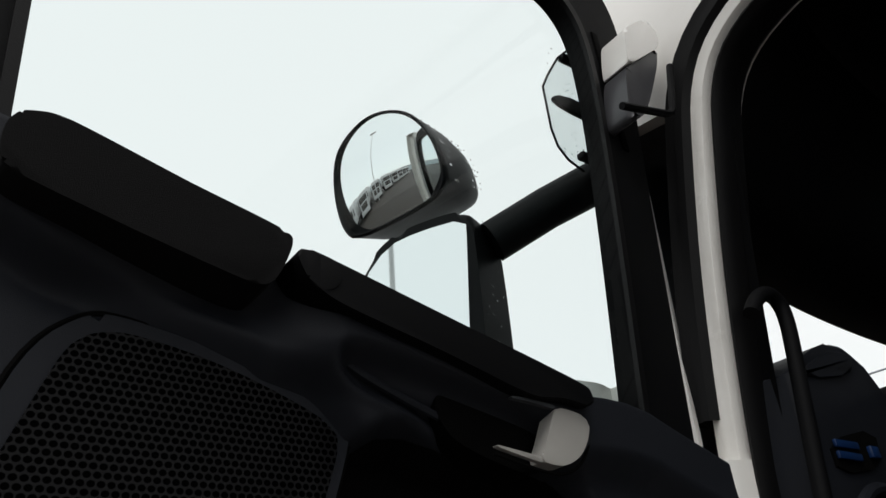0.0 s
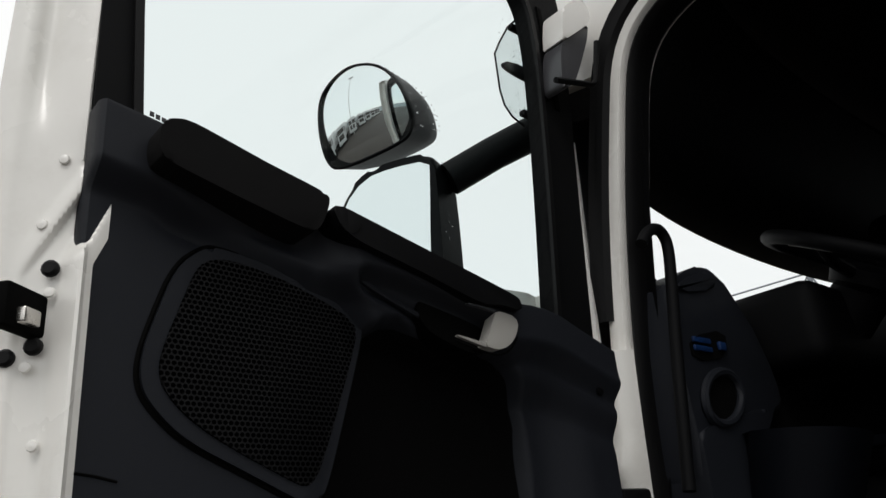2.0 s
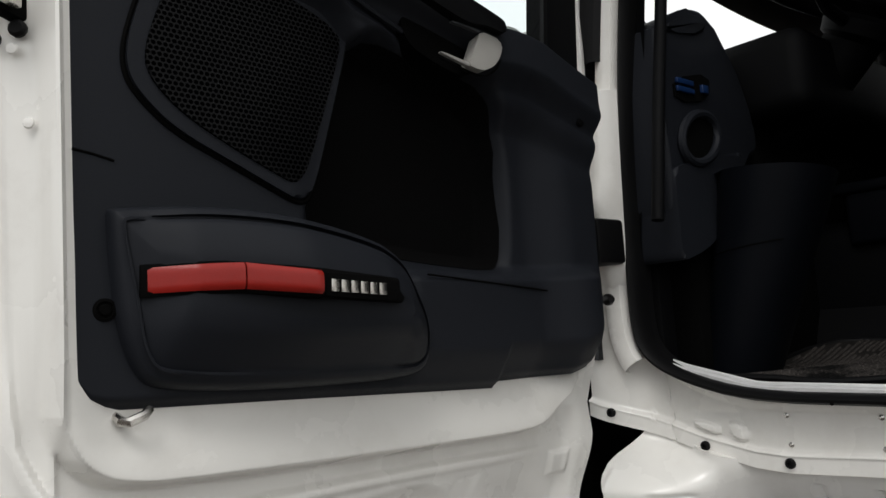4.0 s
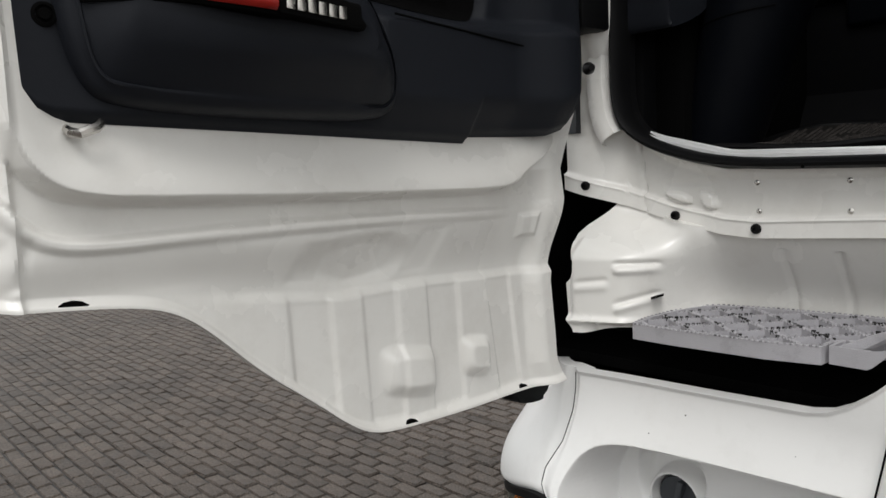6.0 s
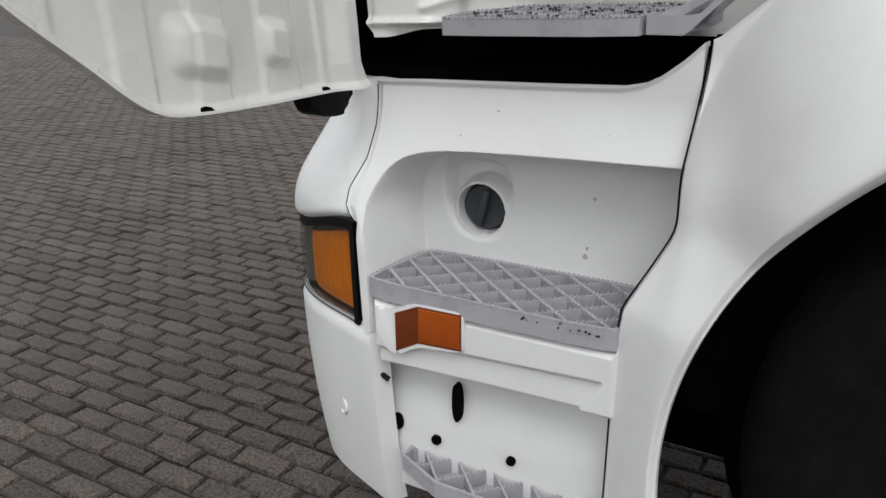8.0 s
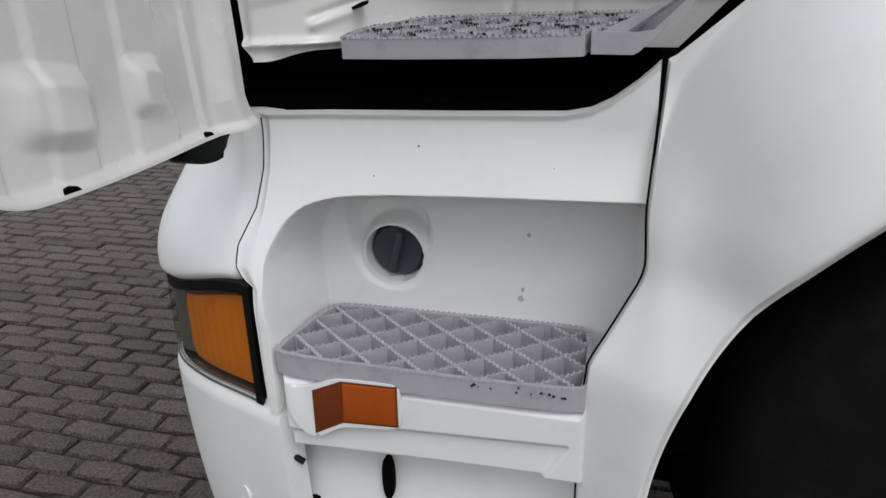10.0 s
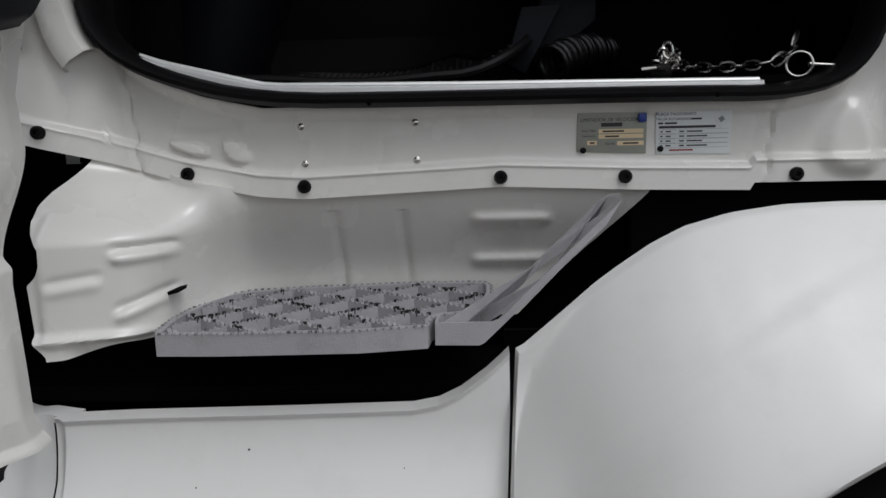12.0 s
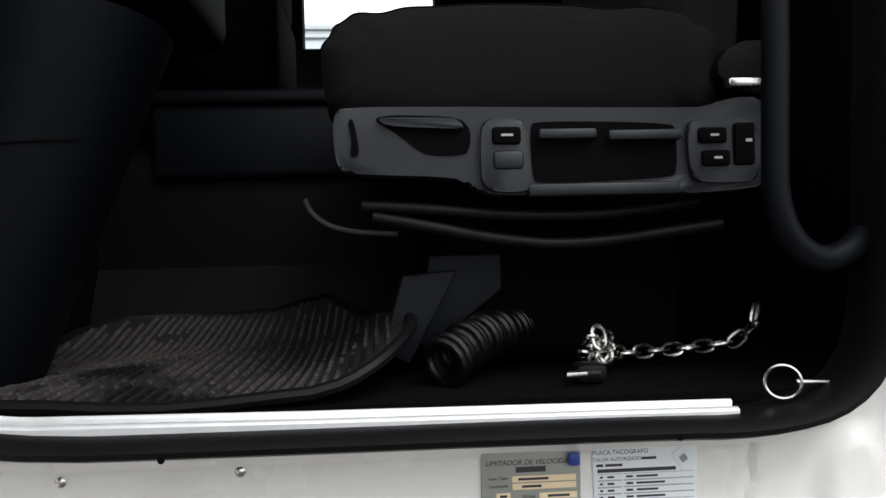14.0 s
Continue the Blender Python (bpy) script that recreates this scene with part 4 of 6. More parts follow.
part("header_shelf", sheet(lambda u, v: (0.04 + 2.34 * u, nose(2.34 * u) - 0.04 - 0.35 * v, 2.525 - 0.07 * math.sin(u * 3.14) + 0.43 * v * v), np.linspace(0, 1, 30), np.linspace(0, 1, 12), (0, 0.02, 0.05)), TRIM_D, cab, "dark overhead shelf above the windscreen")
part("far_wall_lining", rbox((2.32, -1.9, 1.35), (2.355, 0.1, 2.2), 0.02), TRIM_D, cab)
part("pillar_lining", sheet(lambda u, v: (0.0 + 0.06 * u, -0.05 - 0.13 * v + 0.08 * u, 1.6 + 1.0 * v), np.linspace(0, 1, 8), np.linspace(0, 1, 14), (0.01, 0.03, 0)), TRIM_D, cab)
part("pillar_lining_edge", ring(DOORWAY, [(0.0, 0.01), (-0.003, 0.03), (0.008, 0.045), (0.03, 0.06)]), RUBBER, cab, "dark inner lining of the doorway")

# sill plate with studs
SILL_LOW = curve((-1.9, 1.27), (-0.856, 1.269), (-0.855, 1.260), (-0.718, 1.263), (-0.548, 1.270), (-0.39, 1.263), (-0.298, 1.259), (-0.24, 1.263), (-0.151, 1.281), (-0.083, 1.301), (0.012, 1.330), (0.06, 1.345))
SILL_HIGH = curve((-1.9, 1.60), (-1.15, 1.60), (-1.012, 1.56), (-1.004, 1.50), (-0.990, 1.430), (-0.953, 1.388), (-0.89, 1.372), (-0.25, 1.374), (-0.177, 1.390), (-0.13, 1.407), (-0.10, 1.424), (-0.07, 1.446), (-0.055, 1.48), (-0.046, 1.56), (0.06, 1.56))


def sill_depth(Y, Z):
    low = SILL_LOW(Y)
    d = -0.010 * ease(Z, low + 0.026, low + 0.034) + 0.0 * Y
    d = d + 0.004 * bell(Z, low + 0.03, 0.004)
    d = d + 0.05 * ease(Y, -0.08, 0.05)
    d = d + 0.012 * ease(Z, SILL_HIGH(Y) - 0.02, SILL_HIGH(Y))
    for poly in (((-0.125, 1.338), (-0.17, 1.335), (-0.18, 1.318), (-0.17, 1.312), (-0.13, 1.325)), ((-0.19, 1.337), (-0.218, 1.338), (-0.228, 1.318), (-0.225, 1.303), (-0.2, 1.308))):
        d = d + 0.011 * ease(inside(rounded(poly, 2), Y, Z), -0.001, 0.005)
    d = d - 0.004 * bell(Z, 1.352, 0.006) * ease(-Y, 0.12, 0.14) * ease(Y, -0.225, -0.21)
    d = d - 0.006 * bell(Y, -0.075 - 0.12 * (1.4 - Z), 0.0025) - 0.006 * bell(Y, -0.884 + 0.12 * (1.37 - Z), 0.0025)
    b = inside(rounded(((-0.93, 1.28), (-0.945, 1.36), (-0.985, 1.375), (-1.01, 1.34), (-1.01, 1.27)), 2), Y, Z)
    return d + 0.010 * ease(b, -0.006, 0.018) + 0.006 * ease(-Y, 0.98, 1.05)


def on_sill(y, z, d):
    return (0.002 - d, y, z)


part("sill_plate", relief(np.linspace(-1.15, 0.06, 230), SILL_LOW, SILL_HIGH, 150, sill_depth, on_sill, (0.03, 0, 0)), WHITE_IN, cab, "white painted sill plate with pressed bumps")
for y, z in ((0.016, 1.351), (-0.15, 1.294), (-0.299, 1.275), (-0.547, 1.282), (-0.701, 1.280), (-0.909, 1.279)):
    d = 0.05 * float(ease(np.array(y), -0.08, 0.05))
    part("stud", spin([(0.0085, -0.002), (0.0085, 0.004), (0.0065, 0.007), (0.0035, 0.007), (0.0032, 0.003)], on_sill(y, z, d), (-1, 0, 0), 18), RUBBER, cab)
for y, z in ((-0.296, 1.350), (-0.441, 1.352), (-0.299, 1.303), (-0.442, 1.305)):
    part("rivet", spin([(0.0045, -0.011), (0.0045, -0.0085), (0.002, -0.007)], on_sill(y, z, 0), (-1, 0, 0), 12), CHROME, cab)
part("pillar_post_stud", spin([(0.011, 0), (0.011, 0.006), (0.006, 0.02)], (-0.082, -0.03, 1.562), (-0.5, -0.85, 0), 16), RUBBER, cab)

# hinge jamb: white pillar beyond the door's hinge edge
def jamb(u, v):
    z = 1.40 + 0.56 * v
    y = 0.045 - 0.02 * v - 0.085 * u * (0.25 + 0.75 * float(ease(v, 0.0, 0.42)))
    x = -0.115 + 0.085 * u + 0.018 * math.sin(u * 6.3)
    x = 0.050 + (x - 0.050) * float(ease(v, 0.0, 0.50))
    return (x - 0.035 * math.exp(-((v - 0.62) / 0.05) ** 2) * (1 - u), y, z)


part("hinge_jamb", sheet(jamb, np.linspace(0, 1, 16), np.linspace(0.03, 1, 30), (0.03, 0.03, 0)), WHITE_IN, cab, "white hinge pillar")
for z in (1.668,):
    part("hinge", rbox((-0.125, -0.055, z - 0.042), (-0.045, 0.03, z + 0.042), 0.008), RUBBER, cab, "black door hinge")
part("door_brake_cover", rbox((-0.14, -0.03, 1.50), (-0.115, 0.0, 1.66), 0.006), RUBBER, cab)
part("corner_deflector", sheet(lambda u, v: (-0.058 + 0.035 * v + (0.15 + 0.13 * float(ease(v, 0.72, 0.88))) * u, 0.02 + 0.05 * u, 1.45 + 1.30 * v), np.linspace(0, 1, 8), np.linspace(0, 1, 20), (0.02, 0.04, 0)), TRIM, cab, "dark grey corner air deflector")
# outside sun visor end with bracket
def at_visor(a, b, d):
    """The visor's end stands 8 cm outside the flank."""
    return (-0.199 + 0.8 * a, -0.112 - d, 0.343 + 0.8 * b)


VIS = soft([(0.03, 2.77), (0.05, 2.80), (0.10, 2.86), (0.165, 2.905), (0.160, 2.865), (0.13, 2.80), (0.09, 2.72), (0.055, 2.66), (0.01, 2.64)], 0.02)
visor = part("sun_visor_end", prism(VIS, at_visor, -0.05, 0.0, 0.012, 3), SMOKED, cab, "smoked outside sun visor")
part("visor_cap", prism(soft([(0.035, 2.785), (0.055, 2.90), (0.135, 2.968), (0.165, 2.960), (0.172, 2.935), (0.167, 2.900), (0.105, 2.845)], 0.014), at_visor, -0.05, 0.006, 0.006, 3), WHITE, visor)
part("visor_bracket", tube([at_visor(a, b, 0.03) for a, b in ((-0.06, 2.615), (0.075, 2.652), (0.09, 2.66), (0.101, 2.677), (0.134, 2.804))], 0.006, 8), TRIM_D, visor)

# ---- entry well behind the steps ----
def well(y, z):
    low = 1.07
    x = 0.02 + 0.06 * float(ease(np.array(-z), -1.27, -1.14)) * float(ease(np.array(-y), 0.06, 0.16))
    x -= 0.055 * float(ease(np.array(y), -0.13, 0.02))
    for yy in (-0.33, -0.42):
        x += 0.006 * math.exp(-(((y - yy) / 0.006) ** 2)) * (1 if z < 1.24 else 0)
    for zz, y0, y1, s in ((1.225, -0.62, -0.50, 1), (1.165, -0.62, -0.50, 1), (1.19, -0.70, -0.66, 0.4)):
        x -= s * 0.009 * math.exp(-(((z - zz) / 0.009) ** 2)) * float(ease(np.array(y), y0, y0 + 0.02)) * float(ease(np.array(-y), -y1, -y1 + 0.02))
    return x


WELL_EDGE = curve((1.07, -0.020), (1.095, -0.016), (1.115, -0.003), (1.178, 0.0), (1.19, -0.012), (1.20, -0.018), (1.22, -0.019), (1.235, -0.006), (1.25, 0.0), (1.266, -0.002), (1.28, -0.006), (1.30, -0.020), (1.335, -0.045))
WING = rounded([(-0.74, 0.02), (-0.30, 0.02), (-0.22, 0.016), (-0.185, -0.02), (-0.15, -0.062), (-0.11, -0.098), (-0.06, -0.116), (0.02, -0.145)], 3, False)
WING_Y, WING_X = [p[0] for p in WING], [p[1] for p in WING]


def well_at(u, v):
    """The pressed wall, whose front wing bulges out to a notched edge."""
    y = -0.735 + 0.735 * u
    low = 1.085 + 0.016 * float(ease(y, -0.26, -0.14)) - 0.012 * float(ease(y, -0.10, -0.02))
    z = low + (float(SILL_LOW(y)) + 0.006 - low) * v
    z += max(0.0, -0.57 - y) * 1.05 * (1 - v)
    y += float(WELL_EDGE(z)) * float(ease(y, -0.07, 0.0))
    front = float(ease(y, -0.20, -0.10))
    x = (well(min(y, -0.16), z) - 0.02) * (1 - front) + float(np.interp(y, WING_Y, WING_X))
    x += (0.10 + 0.02 * float(ease(y, -0.15, -0.05))) * front * float(ease(z, 1.22, float(SILL_LOW(y))))
    x += 0.012 * front * float(ease(-z, -1.112, -1.102)) * float(ease(-y, 0.03, 0.05)) - 0.008 * front * float(bell(z, 1.112, 0.006))
    for z0, slope, y0, y1, s in ((1.216, 0.0, -0.155, -0.085, 1.0), (1.165, -0.35, -0.150, -0.085, 1.0), (1.188, -0.12, -0.085, -0.015, 0.45)):
        run = float(ease(y, y0, y0 + 0.015)) * float(ease(-y, -y1, -y1 + 0.015))
        g = z - z0 - slope * (y - y0)
        x += s * (0.007 * math.exp(-((g / 0.005) ** 2)) - 0.007 * math.exp(-(((g + 0.012) / 0.007) ** 2))) * run
    x += 0.012 * float(ease(y, -0.022, -0.004)) * float(ease(z, 1.10, 1.12)) * float(ease(-z, -1.27, -1.25))
    return (x, y, z)


part("well_wall", sheet(well_at, np.linspace(0, 1, 210), np.linspace(0, 1, 90), (0.02, 0, 0)), WHITE_IN, cab, "white pressed inner wall of the entry well")
part("well_hole", prism([(-0.128, 1.147), (-0.158, 1.158), (-0.160, 1.163), (-0.132, 1.153)], lambda a, b, d: (-0.062 + 0.9 * (a + 0.145) - d, a, b), -0.02, 0.006, 0), BLACK, cab)
# Added black sheets: painted shade behind and below the well and hinge gap.
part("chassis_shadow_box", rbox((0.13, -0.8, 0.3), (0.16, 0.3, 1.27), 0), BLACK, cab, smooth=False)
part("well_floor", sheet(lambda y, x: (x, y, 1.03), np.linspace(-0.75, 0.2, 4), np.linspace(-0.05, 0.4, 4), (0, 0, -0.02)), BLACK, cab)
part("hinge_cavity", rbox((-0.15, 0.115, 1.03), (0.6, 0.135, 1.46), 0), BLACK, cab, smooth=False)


# ---- steps: a rim, a diamond lattice and a serrated top ----
def lattice(poly, z0, z1, cell=(0.085, 0.055), wall=0.0035, place=None, rim=0.006, teeth=True, lean=0.0):
    """Rim and crossing ribs inside a polygon of (y, x) seen from above."""
    place = place or (lambda a, b, c: (b, a, c))
    geos, ribs, tops, grit = [], [], [], []
    grime = random.Random(31)
    if teeth:
        geos.append(([place(a, b, z0 + 0.002) for a, b in poly], [tuple(range(len(poly)))]))
    n = len(poly)
    P = [np.array(p, float) for p in poly]
    c = np.mean(P, 0)
    inner = []
    for i in range(n):
        a, b, d = P[i - 1], P[i], P[(i + 1) % n]
        t = (d - a) / np.linalg.norm(d - a)
        o = np.array((t[1], -t[0]))
        o = o if np.dot(o, c - b) > 0 else -o
        inner.append(b + o * rim)
    V = [place(*p, z) for loop, z in ((P, z0), (P, z1), (inner, z1), (inner, z0)) for p in loop]
    F = [(k * n + i, k * n + (i + 1) % n, ((k + 1) % 4) * n + (i + 1) % n, ((k + 1) % 4) * n + i) for k in range(4) for i in range(n)]
    geos.append((V, F))
    lo, hi = np.min(P, 0), np.max(P, 0)
    for s in (1, -1):
        slope = np.array((cell[0], s * cell[1]))
        u = slope / np.linalg.norm(slope)
        nrm = np.array((-u[1], u[0]))
        step = cell[0] * abs(nrm[0])
        for k in range(-14, 30):
            base = np.array((lo[0], lo[1] if s > 0 else hi[1])) + np.array((k * cell[0], 0))
            ts = np.linspace(-0.9, 0.9, 721)
            pts = base + ts[:, None] * u
            ok = inside(inner, pts[:, 0], pts[:, 1]) > -0.001
            if ok.sum() < 3:
                continue
            runs = np.split(np.where(ok)[0], np.where(np.diff(np.where(ok)[0]) > 1)[0] + 1)
            for r in runs:
                a, b = pts[r[0]], pts[r[-1]]
                w = nrm * wall / 2
                V = [place(*q, z) for z in (z0 + 0.004, z1 - 0.002) for q in (a - w, b - w, b + w, a + w)]
                ribs.append((V, [(0, 1, 2, 3), (4, 5, 6, 7), (0, 1, 5, 4), (1, 2, 6, 5), (2, 3, 7, 6), (3, 0, 4, 7)]))
                if teeth:
                    m = max(1, int(np.linalg.norm(b - a) / 0.0085))
                    for j in range(m):
                        q = a + (b - a) * (j + 0.5) / m
                        e = (b - a) / m * 0.28
                        V = [place(*p, z) for p, z in ((q - e - w, z1 - 0.002), (q + e - w, z1 - 0.002), (q + e + w, z1 - 0.002), (q - e + w, z1 - 0.002), (q - w, z1 + 0.0018), (q + w, z1 + 0.0018))]
                        tops.append((V, [(0, 1, 4), (2, 3, 5), (0, 4, 5, 3), (1, 2, 5, 4)]))
                        if grime.random() < (0.62 if math.sin(q[0] * 47 + 1) * math.sin(q[1] * 61 + q[0] * 20) > 0.1 else 0.10):
                            lump = [(q[0] + 0.0036 * (0.5 + 0.6 * grime.random()) * math.cos(g), q[1] + 0.0032 * (0.4 + 0.6 * grime.random()) * math.sin(g)) for g in np.linspace(0, 2 * math.pi, 7)[:-1]]
                            grit.append(prism(lump, place, z1 - 0.005, z1 + 0.0012 + 0.001 * grime.random(), 0))
    if teeth:
        for i in range(n):
            a, b = P[i], P[(i + 1) % n]
            m = int(np.linalg.norm(b - a) / 0.008)
            for j in range(m):
                q = (a + (b - a) * (j + 0.5) / m) * 0.994 + c * 0.006
                tops.append(spin([(0.0028, 0), (0.0022, 0.0022)], place(*q, z1 - 0.0005), (0, 0, 1), 5))
    return join(*geos), ribs, join(*tops), join(*grit)


def grating(name, label, *how, worn=TREAD, **more):
    """A step with its row of teeth as a part of its own."""
    body, ribs, tops, grit = lattice(*how, **more)
    step = part(name, body, TREAD, cab, label, smooth=False)
    for rib in ribs:
        part("rib", rib, TREAD, step, smooth=False)
    if tops[0]:
        part("tread_teeth", tops, worn, step, smooth=False)["kind"] = "stuff"
    if worn is TREAD_W:
        part("caked_dirt", grit, GRIT, step, "black dirt caked on the worn tread", smooth=False)["kind"] = "stuff"


STEP3 = rounded([(-0.150, -0.138), (-0.459, -0.146), (-0.464, -0.10), (-0.475, -0.09), (-0.52, -0.088), (-0.54, 0.03), (-0.52, 0.065), (-0.22, 0.06), (-0.17, 0.03), (-0.143, -0.06), (-0.143, -0.12)], 1)
grating("upper_step", "worn grey plastic upper step grating", STEP3, 1.090, 1.116, (0.085, 0.062), worn=TREAD_W, wall=0.005, rim=0.008, place=lambda a, b, c: (b, a, c + 0.005 + 0.04 * (b + 0.145) + 0.022 * (-0.15 - a)))
RAMP = [(0.0, -0.128), (0.0, -0.09), (0.05, -0.06), (0.06, -0.035), (0.24, -0.03), (0.258, -0.05), (0.265, -0.09), (0.258, -0.126), (0.06, -0.130), (0.05, -0.130)]


def on_ramp(a, b, c):
    y = -0.468 - min(a, 0.055) - max(0.0, a - 0.055) * 0.68
    z = c + max(0.0, a - 0.055) * 0.66
    return (b, y - (c - 1.108) * 0.6 * (a > 0.05), z)


grating("step_ramp", "grey step support rising along the mudguard", RAMP, 1.104, 1.130, (0.14, 0.10), 0.004, on_ramp, 0.006, False)
STEP2 = rounded([(-0.052, -0.222), (-0.06, -0.248), (-0.30, -0.252), (-0.485, -0.248), (-0.493, -0.23), (-0.485, -0.09), (-0.465, -0.07), (-0.10, -0.075), (-0.075, -0.085)], 2)
grating("middle_step", "grey plastic middle step grating", STEP2, 0.674, 0.708, (0.070, 0.058), wall=0.0042, rim=0.007)
STEP1 = rounded([(-0.09, -0.26), (-0.48, -0.26), (-0.485, -0.09), (-0.10, -0.09)], 1)
grating("lower_step", "grey plastic lower step grating", STEP1, 0.32, 0.352, (0.072, 0.075))

# ---- white step panel ----
PAN_HI = curve((-0.552, 1.098), (-0.54, 1.086), (-0.525, 1.072), (-0.496, 1.050), (-0.47, 1.037), (-0.44, 1.031), (-0.3, 1.027), (-0.112, 1.023), (0.01, 1.018))
PAN_LO = curve((-0.565, 0.60), (0.01, 0.60))
PAN_LEFT = curve((0.60, -0.026), (0.792, -0.022), (0.803, -0.006), (0.818, 0.005), (0.845, 0.005), (0.893, -0.016), (0.945, -0.020), (1.02, -0.014))


RECESS_EDGE = rounded([(-0.046, 0.5), (-0.050, 0.70), (-0.040, 0.80), (-0.043, 0.842), (-0.072, 0.895), (-0.125, 0.917), (-0.22, 0.924), (-0.38, 0.928), (-0.7, 0.934), (-0.7, 0.5)], 2)
CUP = rounded([(-0.104, 0.868), (-0.130, 0.884), (-0.186, 0.886), (-0.226, 0.876), (-0.240, 0.845), (-0.239, 0.805), (-0.226, 0.775), (-0.200, 0.746), (-0.170, 0.737), (-0.138, 0.747), (-0.118, 0.770), (-0.103, 0.818)], 2)
FILLER = (-0.180, 0.795)


def panel_depth(Y, Z):
    """How far the panel stands out to the left of x = 0."""
    out = 0.135 + 0.10 * ease(-Z, -1.02, -0.75) - 0.012 * ease(Y, -0.028, 0.004)
    rec = 0.060 + 0.012 * ease(-Z, -0.9, -0.7) + 0.012 * ease(-Y, 0.535, 0.552)
    mask = ease(inside(RECESS_EDGE, Y, Z), 0.0, 0.022)
    d = out * (1 - mask) + rec * mask
    cup = inside(CUP, Y, Z)
    lip = np.hypot(Y - FILLER[0], Z - FILLER[1])
    deep = 0.010 + 0.030 * ease(Z, 0.76, 0.87)
    d = d - deep * ease(cup, -0.003, 0.016) * mask
    collar = ease(-lip, -0.060, -0.049) * mask
    d = d * (1 - collar) + 0.066 * collar
    d = d - 0.045 * ease(-lip, -0.0455, -0.0425) * mask
    return d + 0.004 * ease(Z, PAN_HI(Y) - 0.008, PAN_HI(Y))


def outward(y, z, d):
    """The panel's front edge follows the seam beside the corner."""
    return (-d, y + float(ease(y, -0.045, 0.005)) * (float(PAN_LEFT(z)) - 0.005), z)


part("step_panel", relief(np.linspace(-0.551, 0.005, 260), PAN_LO, PAN_HI, 230, panel_depth, outward, (0.03, 0, 0)), WHITE_PL, cab, "white plastic step panel with filler recess")
capo = part("filler_cap", spin([(0.041, -0.012), (0.041, 0.002), (0.038, 0.006), (0.030, 0.004), (0.0, 0.003)], (-0.046, *FILLER), (-1, 0, 0), 40), CAPGREY, cab, "dark grey filler cap")
part("cap_bar", rbox((-0.017, -0.006, -0.035), (0.0, 0.006, 0.035), 0.004, m=Matrix.Translation((-0.046, *FILLER)) @ pose(0, 0, 0, 14, 0, 0)), CAPGREY, capo)
part("cap_ring", spin([(0.0445, -0.03), (0.0445, -0.012), (0.042, -0.012), (0.042, -0.03)], (-0.046, *FILLER), (-1, 0, 0), 40), BLACK, capo)
LOWP_LO = curve((-0.486, 0.560), (-0.30, 0.555), (-0.066, 0.546))
LOWP_HI = curve((-0.496, 0.700), (-0.490, 0.676), (-0.485, 0.668), (-0.066, 0.668))


def lowp_depth(Y, Z):
    """A flat face over a shallow band that ends in a slanted notch."""
    band = curve((-0.47, 0.622), (-0.17, 0.608), (-0.115, 0.586), (-0.06, 0.586))(Y)
    d = 0.046 - 0.010 * ease(-Z, -band - 0.001, -band + 0.010) * ease(Y + (Z - 0.60) * 0.6, -0.463, -0.456)
    rim = np.minimum(np.minimum(Z - LOWP_LO(Y), LOWP_HI(Y) - Z), np.minimum(Y + 0.492, -0.064 - Y))
    return d - 0.010 * ease(-rim, -0.009, 0.001) ** 2


low = part("lower_panel", relief(np.linspace(-0.492, -0.064, 150), LOWP_LO, LOWP_HI, 60, lowp_depth, lambda y, z, d: (-0.20 - d, y, z), (0.04, 0, 0)), WHITE_PL, cab, "white panel below the middle step")
bez = part("reflector_bezel", prism(soft([(-0.078, 0.664), (-0.106, 0.662), (-0.152, 0.683), (-0.246, 0.686), (-0.246, 0.614), (-0.156, 0.606), (-0.116, 0.580), (-0.090, 0.590), (-0.074, 0.62)], 0.008), in_x(-0.243), 0.0, 0.009, 0.004, 3), WHITE_PL, low)
part("marker_base", prism([(-0.1155, 0.6595), (-0.160, 0.680), (-0.2415, 0.682), (-0.2405, 0.618), (-0.159, 0.613), (-0.1145, 0.5885)], in_x(-0.2495), 0.0, 0.0035, 0), ORANGE_SHADE, low)
part("amber_reflector", prism([(-0.162, 0.677), (-0.239, 0.679), (-0.238, 0.621), (-0.160, 0.616)], in_x(-0.249), 0.0, 0.006, 0.002), ORANGE, low, "amber side marker")
# The turned facet lies flat here; its darker colour paints the shade.
part("amber_reflector", prism([(-0.119, 0.657), (-0.160, 0.677), (-0.158, 0.616), (-0.117, 0.592)], in_x(-0.249), 0.0, 0.0045, 0.002), ORANGE_SHADE, low, "turned facet of the amber side marker, painted in shade")
def low_back(y, z):
    x = -0.185 + 0.02 * float(ease(np.array(z), 0.4, 0.56))
    return (x, y, z)


part("lower_recess", sheet(low_back, np.linspace(-0.49, -0.04, 30), np.linspace(0.26, 0.58, 24), (0.03, 0, 0)), WHITE_PL, cab, "white lower step housing")
for y, z, w, h in ((-0.195, 0.476, 0.009, 0.038), (-0.067, 0.40, 0.011, 0.016), (-0.15, 0.385, 0.009, 0.009), (-0.30, 0.39, 0.008, 0.008)):
    part("housing_hole", prism(rounded([(y - w, z - h), (y + w, z - h), (y + w, z + h), (y - w, z + h)], 2), in_x(-0.18), 0.0, 0.012, 0), BLACK, cab)
part("cable_clip", tube([(-0.2, -0.04, 0.505), (-0.215, -0.055, 0.51), (-0.215, -0.07, 0.502)], 0.005, 6), RUBBER, cab)

# ---- front corner ----
NOSE = [np.array(p) for p in rounded([(0, -0.05), (0, 0), (0.022, 0.058), (0.058, 0.16), (0.11, 0.242), (0.20, 0.29), (0.5, 0.345), (1.2, 0.38)], 2, False)]
